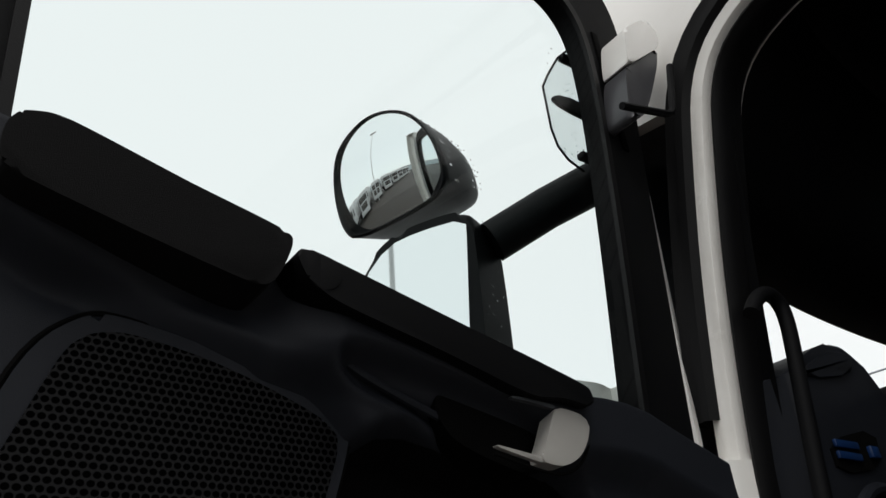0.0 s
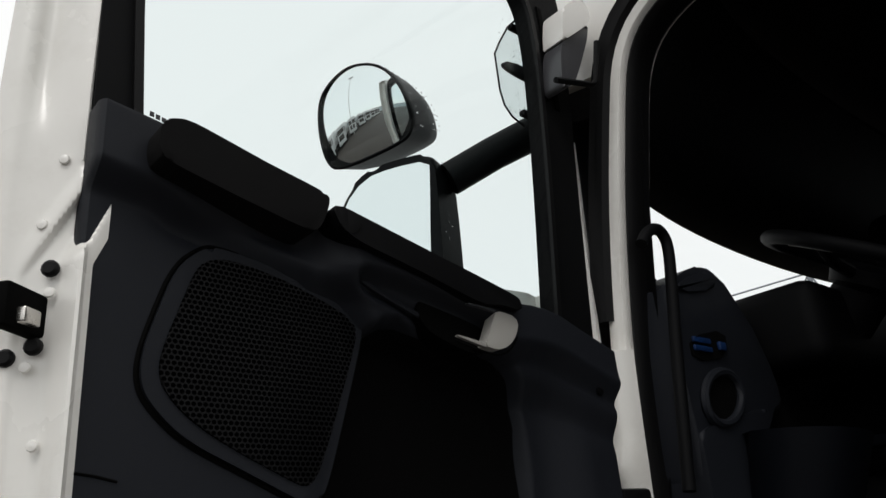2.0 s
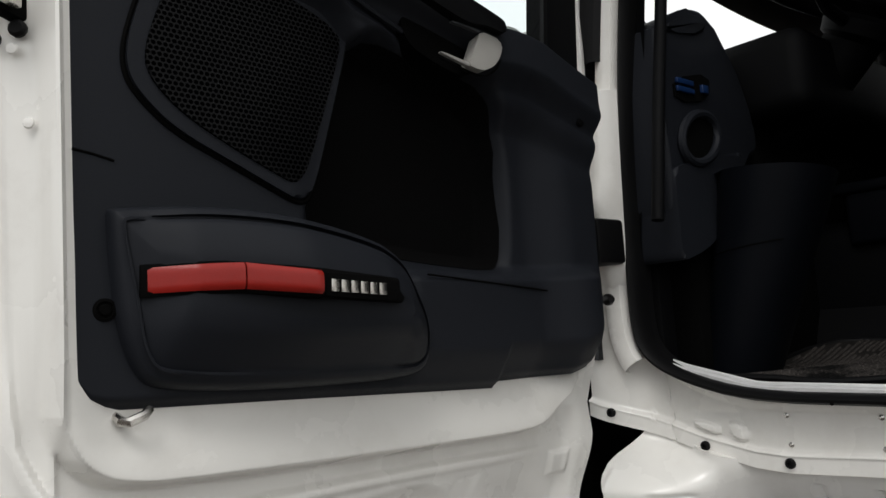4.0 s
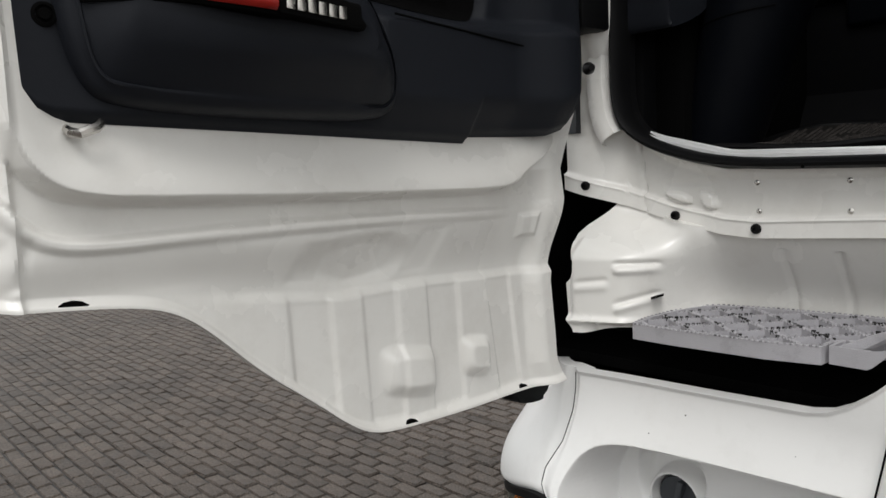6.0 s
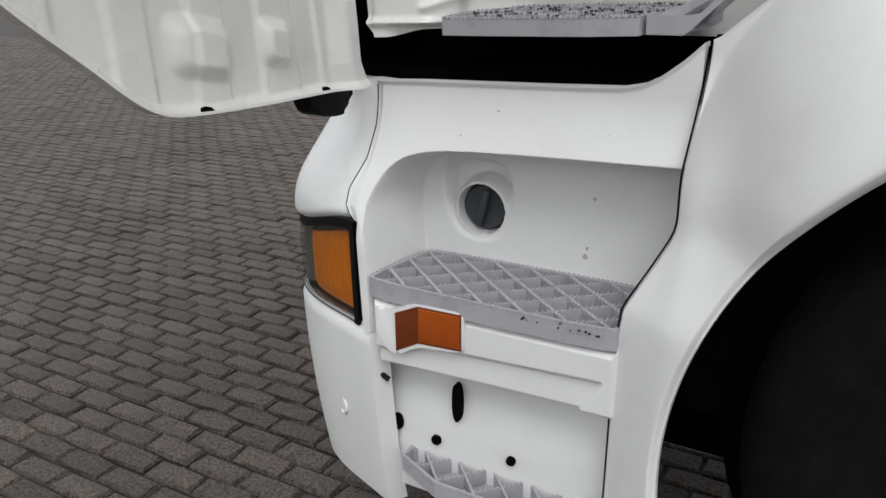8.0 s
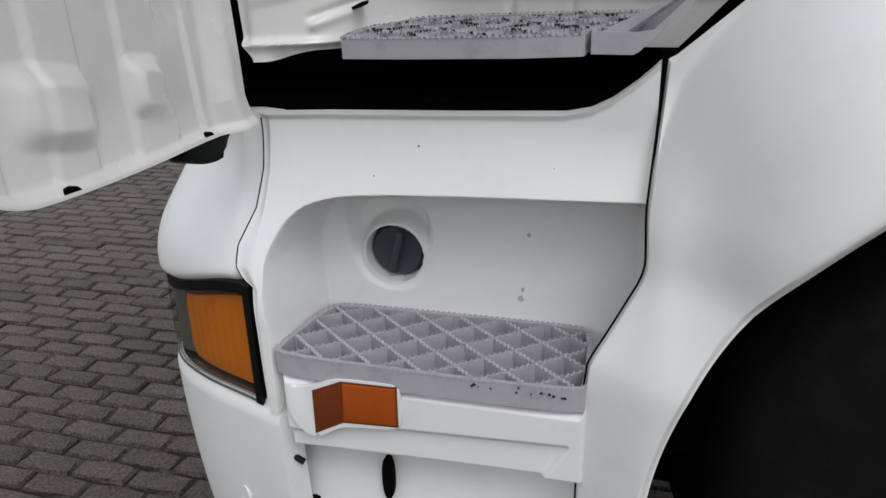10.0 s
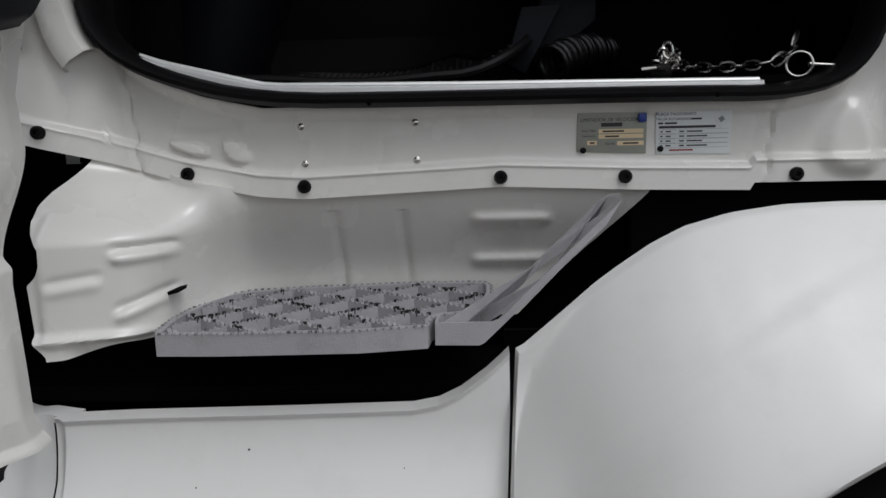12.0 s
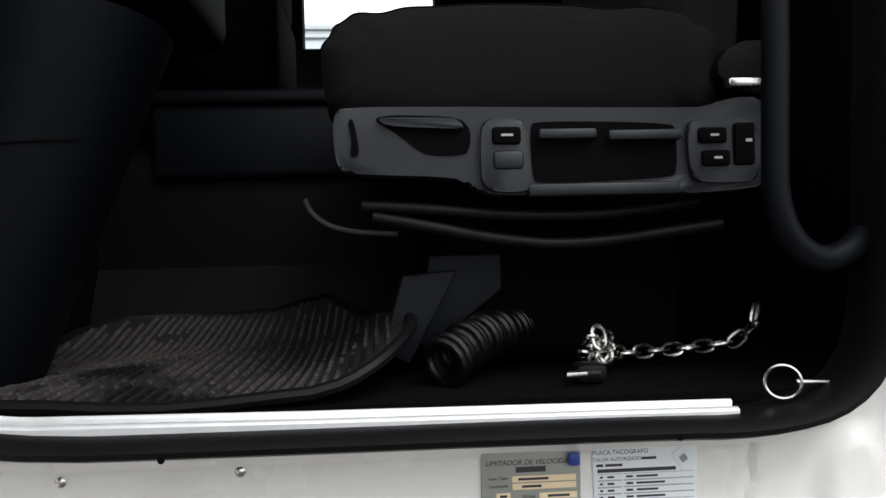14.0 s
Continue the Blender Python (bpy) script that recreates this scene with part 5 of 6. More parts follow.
NOSE_S = np.r_[0, np.cumsum([np.linalg.norm(b - a) for a, b in zip(NOSE, NOSE[1:])])] - 0.05


def corner_at(s, z, x0, grow=0.0):
    """A place s metres round the corner from the side to the front, pushed out by grow."""
    a, b = (np.array([np.interp(s + e, NOSE_S, [p[k] for p in NOSE]) for k in (0, 1)]) for e in (-0.01, 0.01))
    t = (b - a) / np.linalg.norm(b - a)
    p = (a + b) / 2 + np.array((-t[1], t[0])) * grow
    return (x0 + p[0], -0.04 + p[1], z)


def upper_corner(s, v):
    z = 0.788 + 0.230 * v
    x0 = -0.135 - 0.10 * float(ease(-z, -1.02, -0.75))
    k = float(ease(s, 0.06, 0.2))
    z -= 0.045 * float(ease(s, 0.03, 0.28)) * (1 - 0.6 * v)
    g = -0.016 * float(ease(-v, -0.07, 0.0)) - 0.05 * k * float(ease(v, 0.3, 1.0)) + 0.012 * k * float(bell(v, 0.2, 0.2))
    return corner_at(s, z, x0, g - 0.007 * float(ease(-s, -0.062, -0.052)))


def drop(s):
    """The lamp's top edge falls towards the front."""
    return 0.045 * float(ease(s, 0.03, 0.28))


def bumper_at(s, v):
    z = 0.22 + 0.385 * v
    return corner_at(s, z, -0.235, -0.03 * (1 - v) ** 2 - 0.012 * float(ease(v, 0.94, 1.0)))


part("corner_panel", sheet(upper_corner, np.r_[np.linspace(0.005, 0.45, 70), np.linspace(0.5, 1.3, 8)], np.linspace(0, 1, 40), (0.03, 0, 0)), WHITE_PL, cab, "white front corner panel")
SEAM = []
for z in np.linspace(0.80, 1.012, 40):
    y = float(PAN_LEFT(z)) + 0.0015
    SEAM.append((min(-float(panel_depth(np.array([0.005]), np.array([z]))[0]), upper_corner(y + 0.04, (z - 0.788) / 0.230)[0]) + 0.0006, y, z))
part("panel_seam", tube(SEAM, 0.0010, 6), RUBBER, cab, "dark seam between two panels")
part("bumper_corner", sheet(bumper_at, np.r_[np.linspace(-0.006, 0.45, 50), np.linspace(0.5, 1.3, 8)], np.linspace(0, 1, 34), (0.03, -0.02, 0)), WHITE_PL, cab, "white bumper corner")
part("bumper_dimple", spin([(0.02, -0.004), (0.02, 0.0005), (0.0165, 0.001), (0.0145, -0.002), (0.0, -0.0025)], bumper_at(0.113, 0.46), (-0.84, 0.54, 0), 24), WHITE_PL, cab)
LENS_RIM = surface("grey_lens_rim", (0.13, 0.13, 0.115), 0.15, var=0.15, scale=40, coat=0.6)
lamp = part("corner_lamp", sheet(lambda s, v: corner_at(s, 0.598 + (0.196 - drop(s)) * v, -0.235, -0.03), np.linspace(0.03, 0.42, 40), np.linspace(0, 1, 10), (0.03, -0.01, 0)), DARKLENS, cab, "corner lamp with amber insert")
part("amber_insert", sheet(lambda s, v: corner_at(s, 0.613 + (0.151 - drop(s)) * v, -0.235, -0.020 + 0.0006 * math.sin(s * 300) * (1 - (2 * v - 1) ** 4) - 0.004 * (2 * v - 1) ** 6), np.linspace(0.046, 0.225, 80), np.linspace(0, 1, 12), (0.01, 0, 0)), AMBER, lamp, "amber indicator")
part("reflector_bowl", sheet(lambda s, v: corner_at(s, 0.615 + (0.16 - drop(s)) * v, -0.235, -0.012 - 0.012 * float(ease(-s, -0.26, -0.23))), np.linspace(0.23, 0.42, 24), np.linspace(0, 1, 8), (0.01, -0.01, 0)), LENS_RIM, lamp)
lens = part("lamp_cover", sheet(lambda s, v: corner_at(s, 0.604 + (0.186 - drop(s)) * v, -0.235, -0.004 - 0.006 * (2 * v - 1) ** 4), np.linspace(0.035, 0.42, 40), np.linspace(0, 1, 12), (0.003, 0, 0)), LENS, lamp, "clear lamp cover")
lens.visible_shadow = False
part("lamp_gasket", sheet(lambda s, v: corner_at(s, 0.60 + 0.194 * v, -0.235, -0.003), np.linspace(0.026, 0.040, 4), np.linspace(0, 1, 4), (0.02, 0, 0)), RUBBER, lamp)
part("lamp_gasket", sheet(lambda s, v: corner_at(s, 0.778 - drop(s) + 0.016 * v, -0.235, -0.006), np.linspace(0.038, 0.42, 30), np.linspace(0, 1, 3), (0.02, -0.01, 0)), RUBBER, lamp)
part("lamp_gasket", tube([corner_at(s, 0.603, -0.235, -0.005) for s in np.linspace(0.03, 0.42, 30)], 0.0018, 6), CAPGREY, lamp)
def lens_edge(s, v):
    """The cover's rim, a little proud of its face."""
    return corner_at(s, 0.604 + (0.186 - drop(s)) * v, -0.235, -0.003 - 0.006 * (2 * v - 1) ** 4)


for v in (0.03, 0.97):
    part("cover_rim", tube([lens_edge(s, v) for s in np.linspace(0.045, 0.415, 30)], 0.0012, 6), LENS_RIM, lens)
part("lamp_floor", sheet(lambda s, v: corner_at(s, 0.6075, -0.235, -0.034 + 0.022 * v), np.linspace(0.035, 0.42, 30), np.linspace(0, 1, 3), (0, 0, -0.001)), DARKLENS, lamp)
part("front_bumper", rbox((0.3, 0.05, 0.22), (2.3, 0.19, 1.0), 0.03, 3), WHITE_PL, cab)
part("front_mirror", prism(rounded([(-0.27, 0.985), (-0.22, 0.968), (-0.17, 0.966), (-0.15, 0.985), (-0.15, 1.05), (-0.27, 1.05)], 2), lambda a, b, d: (a, 0.05 - d, b), 0.0, 0.03, 0.012, 3), HOUSING, cab, "small black step-side mirror")

# ---- mudguard and wheel ----
F_TOP = curve((-2.0, 1.045), (-1.8, 1.125), (-1.5, 1.21), (-1.2, 1.251), (-0.95, 1.259), (-0.905, 1.259), (-0.847, 1.257), (-0.79, 1.249), (-0.742, 1.235), (-0.707, 1.217), (-0.672, 1.193), (-0.648, 1.175), (-0.61, 1.141), (-0.565, 1.102))
GUARD_Y = curve((0.30, -0.480), (0.56, -0.484), (0.70, -0.488), (0.74, -0.492), (0.80, -0.524), (0.85, -0.549), (0.872, -0.553), (0.93, -0.549), (1.106, -0.559))
WC, WR = (-1.17, 0.52), 0.60


def guard_x(y, z):
    """How far out the guard's free edge stands."""
    return -0.135 - 0.075 * float(ease(-z, -1.08, -0.86)) * float(ease(y, -0.66, -0.56)) - 0.025 * float(ease(-z, -0.86, -0.7))


def fender_grid(nu=150, nv=70):
    """From the outer top edge down to the arch, and in front down along the gap."""
    def at(u, v):
        if u < 0.42:
            tz = 0.30 + 0.807 * u / 0.42
            ty = float(GUARD_Y(tz))
        else:
            t = (u - 0.42) / 0.58
            ty = -0.5655 - 1.3 * t ** 1.2
            tz = float(F_TOP(np.array(ty)))
        ang = math.radians(-22 + 150 * u)
        ay, az = WC[0] + WR * math.cos(ang), WC[1] + WR * math.sin(ang)
        y, z = ty + (ay - ty) * v, tz + (az - tz) * v
        ahead = max(0.0, float(GUARD_Y(min(z, 1.1))) - y)
        above = max(0.0, float(F_TOP(min(y, -0.565))) - z) * 0.85
        near = -math.log(math.exp(-ahead * 26) + math.exp(-above * 26)) / 26
        near = max(0.0, min(near, ahead, above) if near < 0 else near)
        edge = guard_x(y, z)
        r = math.hypot(y - WC[0], z - WC[1])
        full = -0.285 - 0.006 * float(ease(-r, -0.742, -0.724)) - 0.034 * float(ease(-r, -0.73, -0.61))
        x = edge + (full - edge) * (1 - (1 - min(1.0, near / 0.21)) ** 2.2)
        x += 0.010 * float(ease(-v, -0.02, 0.0)) + 0.014 * float(ease(-r, -0.612, -0.600))
        return (x, y, z)

    return sheet(at, np.linspace(0, 1, nu), np.linspace(0, 1, nv) ** 1.25, (0.012, 0, -0.004))


# Added black filler that makes the gap beside the mudguard read as shade.
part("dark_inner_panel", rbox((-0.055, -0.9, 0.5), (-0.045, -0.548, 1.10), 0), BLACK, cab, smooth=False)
def guard_edge(t):
    z = 0.30 + 0.80 * t
    y = float(GUARD_Y(z)) + 0.0025
    return (guard_x(y, z) + 0.004, y, z)


# Thin black tube draws the shaded seam between step panel and mudguard.
part("edge_seal", tube([guard_edge(t) for t in np.linspace(0.02, 0.99, 60)], 0.0014, 6), BLACK, cab, "black line painting the dark gap along the mudguard")
part("mudguard", fender_grid(), WHITE_PL, cab, "white plastic mudguard")
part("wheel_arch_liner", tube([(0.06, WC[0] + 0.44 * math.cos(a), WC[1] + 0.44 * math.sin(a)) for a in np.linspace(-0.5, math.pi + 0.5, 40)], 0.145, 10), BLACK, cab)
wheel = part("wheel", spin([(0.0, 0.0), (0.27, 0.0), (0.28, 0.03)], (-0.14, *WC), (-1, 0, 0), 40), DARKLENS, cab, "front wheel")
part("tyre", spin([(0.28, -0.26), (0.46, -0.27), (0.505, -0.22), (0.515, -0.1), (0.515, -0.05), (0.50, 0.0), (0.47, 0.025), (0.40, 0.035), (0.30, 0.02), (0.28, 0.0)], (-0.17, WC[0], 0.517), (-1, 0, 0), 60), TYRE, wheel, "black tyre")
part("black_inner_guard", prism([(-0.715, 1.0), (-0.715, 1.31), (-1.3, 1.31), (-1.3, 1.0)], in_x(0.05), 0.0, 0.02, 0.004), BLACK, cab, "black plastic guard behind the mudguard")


# ---- chips, scuffs and specks of dirt ----
def fleck(y, z, r, seed):
    q = random.Random(seed)
    return [(y + r * (0.5 + 0.6 * q.random()) * math.cos(a), z + r * (0.5 + 0.6 * q.random()) * math.sin(a)) for a in np.linspace(0, 2 * math.pi, 8)[:-1]]


SCUFF = surface("dirt_scuff", (0.46, 0.45, 0.43), 0.7, var=0.4, scale=200)
frng = random.Random(9)
for y, z, r in ((-0.25, 0.985, 0.0014), (-0.19, 0.945, 0.0010), (-0.43, 0.965, 0.0008)):
    d = float(panel_depth(np.array([y]), np.array([z]))[0])
    part("dirt_speck", prism(fleck(y, z, r, frng.random()), lambda a, b, e: (-d - e, a, b), -0.002, 0.0012, 0), INK, cab, smooth=False)
for y, z, r in ((-0.375, 0.742, 0.006), (-0.378, 0.757, 0.004), (-0.385, 0.84, 0.004)):
    d = float(panel_depth(np.array([y]), np.array([z]))[0])
    part("scuff", prism(fleck(y, z, r, frng.random()), lambda a, b, e: (-d - e, a, b), -0.004, 0.0006, 0), SCUFF, cab, smooth=False)
for k in range(14):
    y, z = -0.33 - 0.15 * frng.random(), 0.697 + 0.008 * frng.random()
    w = 0.001 + 0.0018 * frng.random()
    part("scrape", prism(fleck(y, z, w, k), in_x(-0.2515), 0, 0.0012, 0), GRIT, cab, smooth=False)


# ---- doorway: aluminium tread strip, plates ----
STRIP = [(-0.098, 1.447), (-0.128, 1.437), (-0.25, 1.408), (-0.272, 1.406), (-0.5, 1.402), (-0.862, 1.398)]
def strip_z(y):
    return float(np.interp(-y, [-p[0] for p in STRIP], [p[1] for p in STRIP]))


for x0, x1, dz in ((-0.009, 0.0, -0.008), (0.006, 0.012, -0.004)):
    part("tread_strip", sheet(lambda y, u: (x0 + (x1 - x0) * u, y, strip_z(y) + dz + 0.003 * math.sin(u * math.pi)), np.linspace(-0.862, -0.098, 60), np.linspace(0, 1, 7), (0, 0, -0.008)), ALU, cab, "ribbed aluminium tread strip")
part("strip_base", sheet(lambda y, x: (x, y, strip_z(y) - 0.014), np.linspace(-0.862, -0.098, 60), np.linspace(-0.008, 0.024, 3), (0, 0, -0.006)), RUBBER, cab)
for y in (-0.40, -0.74):
    part("strip_screw", spin([(0.005, 0), (0.003, 0.002)], (0.012, y, 1.393), (0, 0, 1), 10), CHROME, cab)
for y in (-0.39, -0.80):
    part("seal_hole", spin([(0.003, 0), (0.003, 0.001)], (-0.034, y, 1.376), (-1, 0, 0), 8), BLACK, cab)


def on_plate(y, z, d):
    return (0.0115 - d, y, z)


def text_at(y, z, d=0.0):
    return Matrix(((0, 0, -1, 0.0115 - d), (-1, 0, 0, y), (0, 1, 0, z), (0, 0, 0, 1)))


plate = part("limiter_plate", prism([(-0.643, 1.3595), (-0.7285, 1.3575), (-0.7275, 1.3075), (-0.642, 1.3105)], on_plate, 0, 0.002, 0.0006), STEEL_P, cab, "grey metal speed limiter plate")
tagpl = part("tachograph_sticker", prism([(-0.739, 1.3585), (-0.8315, 1.3575), (-0.830, 1.305), (-0.7395, 1.3065)], on_plate, 0, 0.0015, 0.0004), STICKER, cab, "white tachograph sticker with printed rows")
lettering("plate_text", "LIMITADOR DE VELOCIDAD", 0.0062, text_at(-0.684, 1.3495, 0.0022), INK, plate, 0.0002, 0.25, 0.98)
bars([(-0.672, -0.698, 1.3435)], on_plate, 0.002, 0.0048, INK, plate)
lettering("plate_text", "Nom. Taller", 0.0035, text_at(-0.657, 1.3365, 0.0022), INK, plate, 0.0002)
lettering("plate_text", "Contraseña", 0.0035, text_at(-0.657, 1.330, 0.0022), INK, plate, 0.0002)
lettering("plate_text", "FECHA", 0.0038, text_at(-0.683, 1.320, 0.0022), INK, plate, 0.0002)
for a, b, z in ((-0.669, -0.724, 1.3355), (-0.669, -0.724, 1.3292), (-0.655, -0.667, 1.3215), (-0.692, -0.7245, 1.3205)):
    part("name_field", prism([(a, z - 0.0026), (b, z - 0.0026), (b, z + 0.0026), (a, z + 0.0026)], on_plate, 0.002, 0.0026, 0), CREAM, plate, smooth=False)
bars([(-0.674, -0.70, 1.3355), (-0.677, -0.694, 1.3292), (-0.658, -0.664, 1.3215), (-0.699, -0.718, 1.3205)], on_plate, 0.0026, 0.002, INK, plate)
part("blue_seal", rbox((0.003, -0.727, 1.346), (0.0098, -0.717, 1.357), 0.002), BLUE, plate)
for y, p in ((-0.65, plate), (-0.745, tagpl)):
    part("plate_rivet", spin([(0.0038, 0.0), (0.0038, 0.0022), (0.001, 0.003)], on_plate(y, 1.3125, 0.0015), (-1, 0, 0), 14), RUBBER, p)
lettering("sticker_text", "PLACA TACÓGRAFO", 0.0052, text_at(-0.7635, 1.3545, 0.0017), INK, tagpl, 0.0001)
lettering("sticker_text", "TALLER AUTORIZADO", 0.0042, text_at(-0.7605, 1.3485, 0.0017), INK, tagpl, 0.0001)
bars([(-0.782, -0.795, 1.3485), (-0.742, -0.748, 1.3435), (-0.75, -0.765, 1.3435)], on_plate, 0.0015, 0.0022, INK, tagpl)
bars([(-0.743, -0.812, 1.3388)], on_plate, 0.0015, 0.003, INK, tagpl)
for i, z in enumerate((1.3333, 1.3275, 1.3217, 1.316)):
    for a, b in ((-0.743, -0.764), (-0.766, -0.8275)):
        for dz in (-0.0026, 0.0026):
            bars([(a, b, z + dz)], on_plate, 0.0015, 0.0003, INK_G, tagpl, "ruled_line")
        bars([(a - 0.002, a - 0.0045, z), (a - 0.0085, a - 0.0145, z)] if a > -0.75 else [(a - 0.002, a - 0.008, z), (a - 0.011, a - 0.03 - 0.006 * (i % 2), z)], on_plate, 0.0015, 0.0017, INK, tagpl)
bars([(-0.756, -0.785, 1.3105)], on_plate, 0.0015, 0.0018, RED, tagpl)
part("seal_sticker", rbox((-0.0075, -0.009, -0.0005), (0.0075, 0.009, 0.0005), 0, m=text_at(-0.8195, 1.348, 0.0022) @ pose(0, 0, 0, 0, 0, 35)), STICKER, tagpl)
part("seal_print", rbox((-0.003, -0.003, -0.0003), (0.003, 0.003, 0.0003), 0, m=text_at(-0.8185, 1.3475, 0.0029) @ pose(0, 0, 0, 0, 0, 35)), INK_G, tagpl)

# ---- cab interior: parts of the cab ----
def facing_rear(y0):
    return lambda a, b, d: (a, y0 - d, b)


cheek = part("dash_cheek", prism(rounded([(0.0, 1.62), (-0.005, 2.06), (0.03, 2.09), (0.10, 2.125), (0.165, 2.142), (0.200, 2.13), (0.28, 2.04), (0.338, 1.97), (0.360, 1.88), (0.337, 1.848), (0.26, 1.84), (0.13, 1.66)], 1), facing_rear(-0.135), -0.12, 0.0, 0.014, 3), TRIM, cab, "dark dashboard end panel")
part("dash_cheek_top", prism(rounded([(0.02, 2.07), (0.10, 2.11), (0.165, 2.128), (0.185, 2.11), (0.165, 2.085), (0.03, 2.06)], 1), facing_rear(-0.140), -0.1, 0.0, 0.008, 2), TRIM, cheek)
part("plug_bay", prism(rounded([(0.036, 1.972), (0.172, 2.004), (0.162, 1.945), (0.038, 1.925)], 1), facing_rear(-0.136), -0.01, 0.003, 0), BLACK, cheek)
for k in range(2):
    part("diagnostic_plug", rbox((0.058, -0.145, 1.946 + 0.016 * k), (0.118, -0.139, 1.957 + 0.016 * k), 0.002, m=pose(0, 0, 0, 0, -0.5, 0)), BLUEPLUG, cheek, "blue diagnostic plug")
part("diagnostic_plug", rbox((0.128, -0.147, 1.955), (0.15, -0.139, 1.972), 0.002), BLUEPLUG, cheek)
vent = part("air_vent", tube([(0.105 + 0.066 * math.cos(a) * 1.0, -0.142, 1.862 + 0.048 * math.sin(a) + 0.016 * math.cos(a)) for a in np.linspace(0, 2 * math.pi, 33)[:-1]], 0.009, 8, True), TRIM, cheek, "round-cornered air vent")
part("vent_mouth", prism([(0.105 + 0.06 * math.cos(a), 1.862 + 0.042 * math.sin(a) + 0.016 * math.cos(a)) for a in np.linspace(0, 2 * math.pi, 25)[:-1]], facing_rear(-0.137), -0.005, 0.002, 0), BLACK, cheek)
part("lower_cheek", prism(soft([(0.004, 1.622), (0.004, 1.797), (0.10, 1.818), (0.254, 1.852), (0.268, 1.840), (0.235, 1.788), (0.18, 1.72), (0.126, 1.662), (0.075, 1.640), (0.024, 1.626)], 0.012), facing_rear(-0.142), -0.1, 0.0, 0.008, 3), TRIM, cheek)
part("grab_grip", tube([(x, -0.14, z) for x, z in rounded([(-0.065, 2.14), (-0.045, 2.165), (-0.015, 2.184), (0.012, 2.182), (0.026, 2.155), (0.012, 2.08), (-0.02, 1.93), (-0.063, 1.694)], 2, False)], 0.0115, 12), TRIM_D, cab, "black grab handle on the pillar")


def knee(u, v):
    """A round-nosed column panel that leans back as it rises."""
    z = 1.398 + 0.40 * v
    a = math.radians(120 + 175 * u)
    r = 0.070 + 0.03 * v
    return (0.195 + r * math.cos(a) + 0.10 * max(0.0, u - 0.7) ** 1.5, -0.122 - 0.118 * v + r * math.sin(a), z - 0.03 * u * v)


part("knee_panel", sheet(knee, np.linspace(0, 1, 40), np.linspace(0, 1, 24), (0.03, 0.04, 0)), TRIM_M, cab, "dark knee panel beside the pedals", angle=60)
part("knee_seam", tube([Vector(knee(u, 0.66 - 0.12 * (0.62 - u))) + Vector((-0.001, -0.001, 0)) for u in np.linspace(0.05, 0.62, 20)], 0.0013, 6), BLACK, cab)
# Added black box: the footwell's darkness is painted.
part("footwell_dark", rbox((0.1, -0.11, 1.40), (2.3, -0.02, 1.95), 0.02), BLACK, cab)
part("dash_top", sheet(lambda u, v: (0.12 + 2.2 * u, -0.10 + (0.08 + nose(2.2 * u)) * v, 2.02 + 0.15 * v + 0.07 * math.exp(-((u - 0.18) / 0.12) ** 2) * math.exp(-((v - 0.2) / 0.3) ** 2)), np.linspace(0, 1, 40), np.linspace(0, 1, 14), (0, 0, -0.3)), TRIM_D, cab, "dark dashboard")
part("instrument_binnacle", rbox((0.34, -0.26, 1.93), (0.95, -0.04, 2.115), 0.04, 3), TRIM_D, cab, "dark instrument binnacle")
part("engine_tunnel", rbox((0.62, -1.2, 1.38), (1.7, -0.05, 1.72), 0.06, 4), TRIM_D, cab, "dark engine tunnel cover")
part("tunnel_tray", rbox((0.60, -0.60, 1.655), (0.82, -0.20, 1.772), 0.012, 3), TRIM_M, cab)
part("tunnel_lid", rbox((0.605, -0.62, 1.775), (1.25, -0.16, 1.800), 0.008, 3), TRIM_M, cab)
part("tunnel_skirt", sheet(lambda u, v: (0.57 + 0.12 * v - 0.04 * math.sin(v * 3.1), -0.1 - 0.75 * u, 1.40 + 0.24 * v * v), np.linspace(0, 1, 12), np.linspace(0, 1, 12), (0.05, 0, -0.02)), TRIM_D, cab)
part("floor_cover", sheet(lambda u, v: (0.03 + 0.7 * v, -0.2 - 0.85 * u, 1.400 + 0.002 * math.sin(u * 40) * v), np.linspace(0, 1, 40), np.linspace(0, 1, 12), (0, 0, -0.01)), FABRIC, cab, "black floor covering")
part("entry_grab_bar", tube(rounded([(-0.012, -0.903, 2.35), (-0.012, -0.902, 1.75), (-0.012, -0.897, 1.60), (-0.012, -0.897, 1.565), (-0.012, -0.910, 1.530), (-0.010, -0.938, 1.514), (-0.003, -0.965, 1.522), (0.01, -0.985, 1.535)], 2, False), 0.0115, 14), TRIM_M, cab, "dark entry grab bar")
part("striker", rbox((-0.06, -1.06, 1.50), (-0.03, -1.015, 1.545), 0.008), RUBBER, cab, "black door striker")
part("windscreen_edge", tube([(0.05, 0.0, 2.1), (0.03, -0.1, 2.6)], 0.03, 8), TRIM_D, cab)
ws = part("windscreen", sheet(lambda u, v: (0.03 + 2.36 * u, nose(2.36 * u) - 0.02 - 0.06 * v, 2.12 + 0.5 * v), np.linspace(0, 1, 30), np.linspace(0, 1, 3), (0, 0.006, 0)), pane_glass("windscreen_glass", (0.92, 0.94, 0.94)), cab, "windscreen glass")
ws.visible_shadow = False

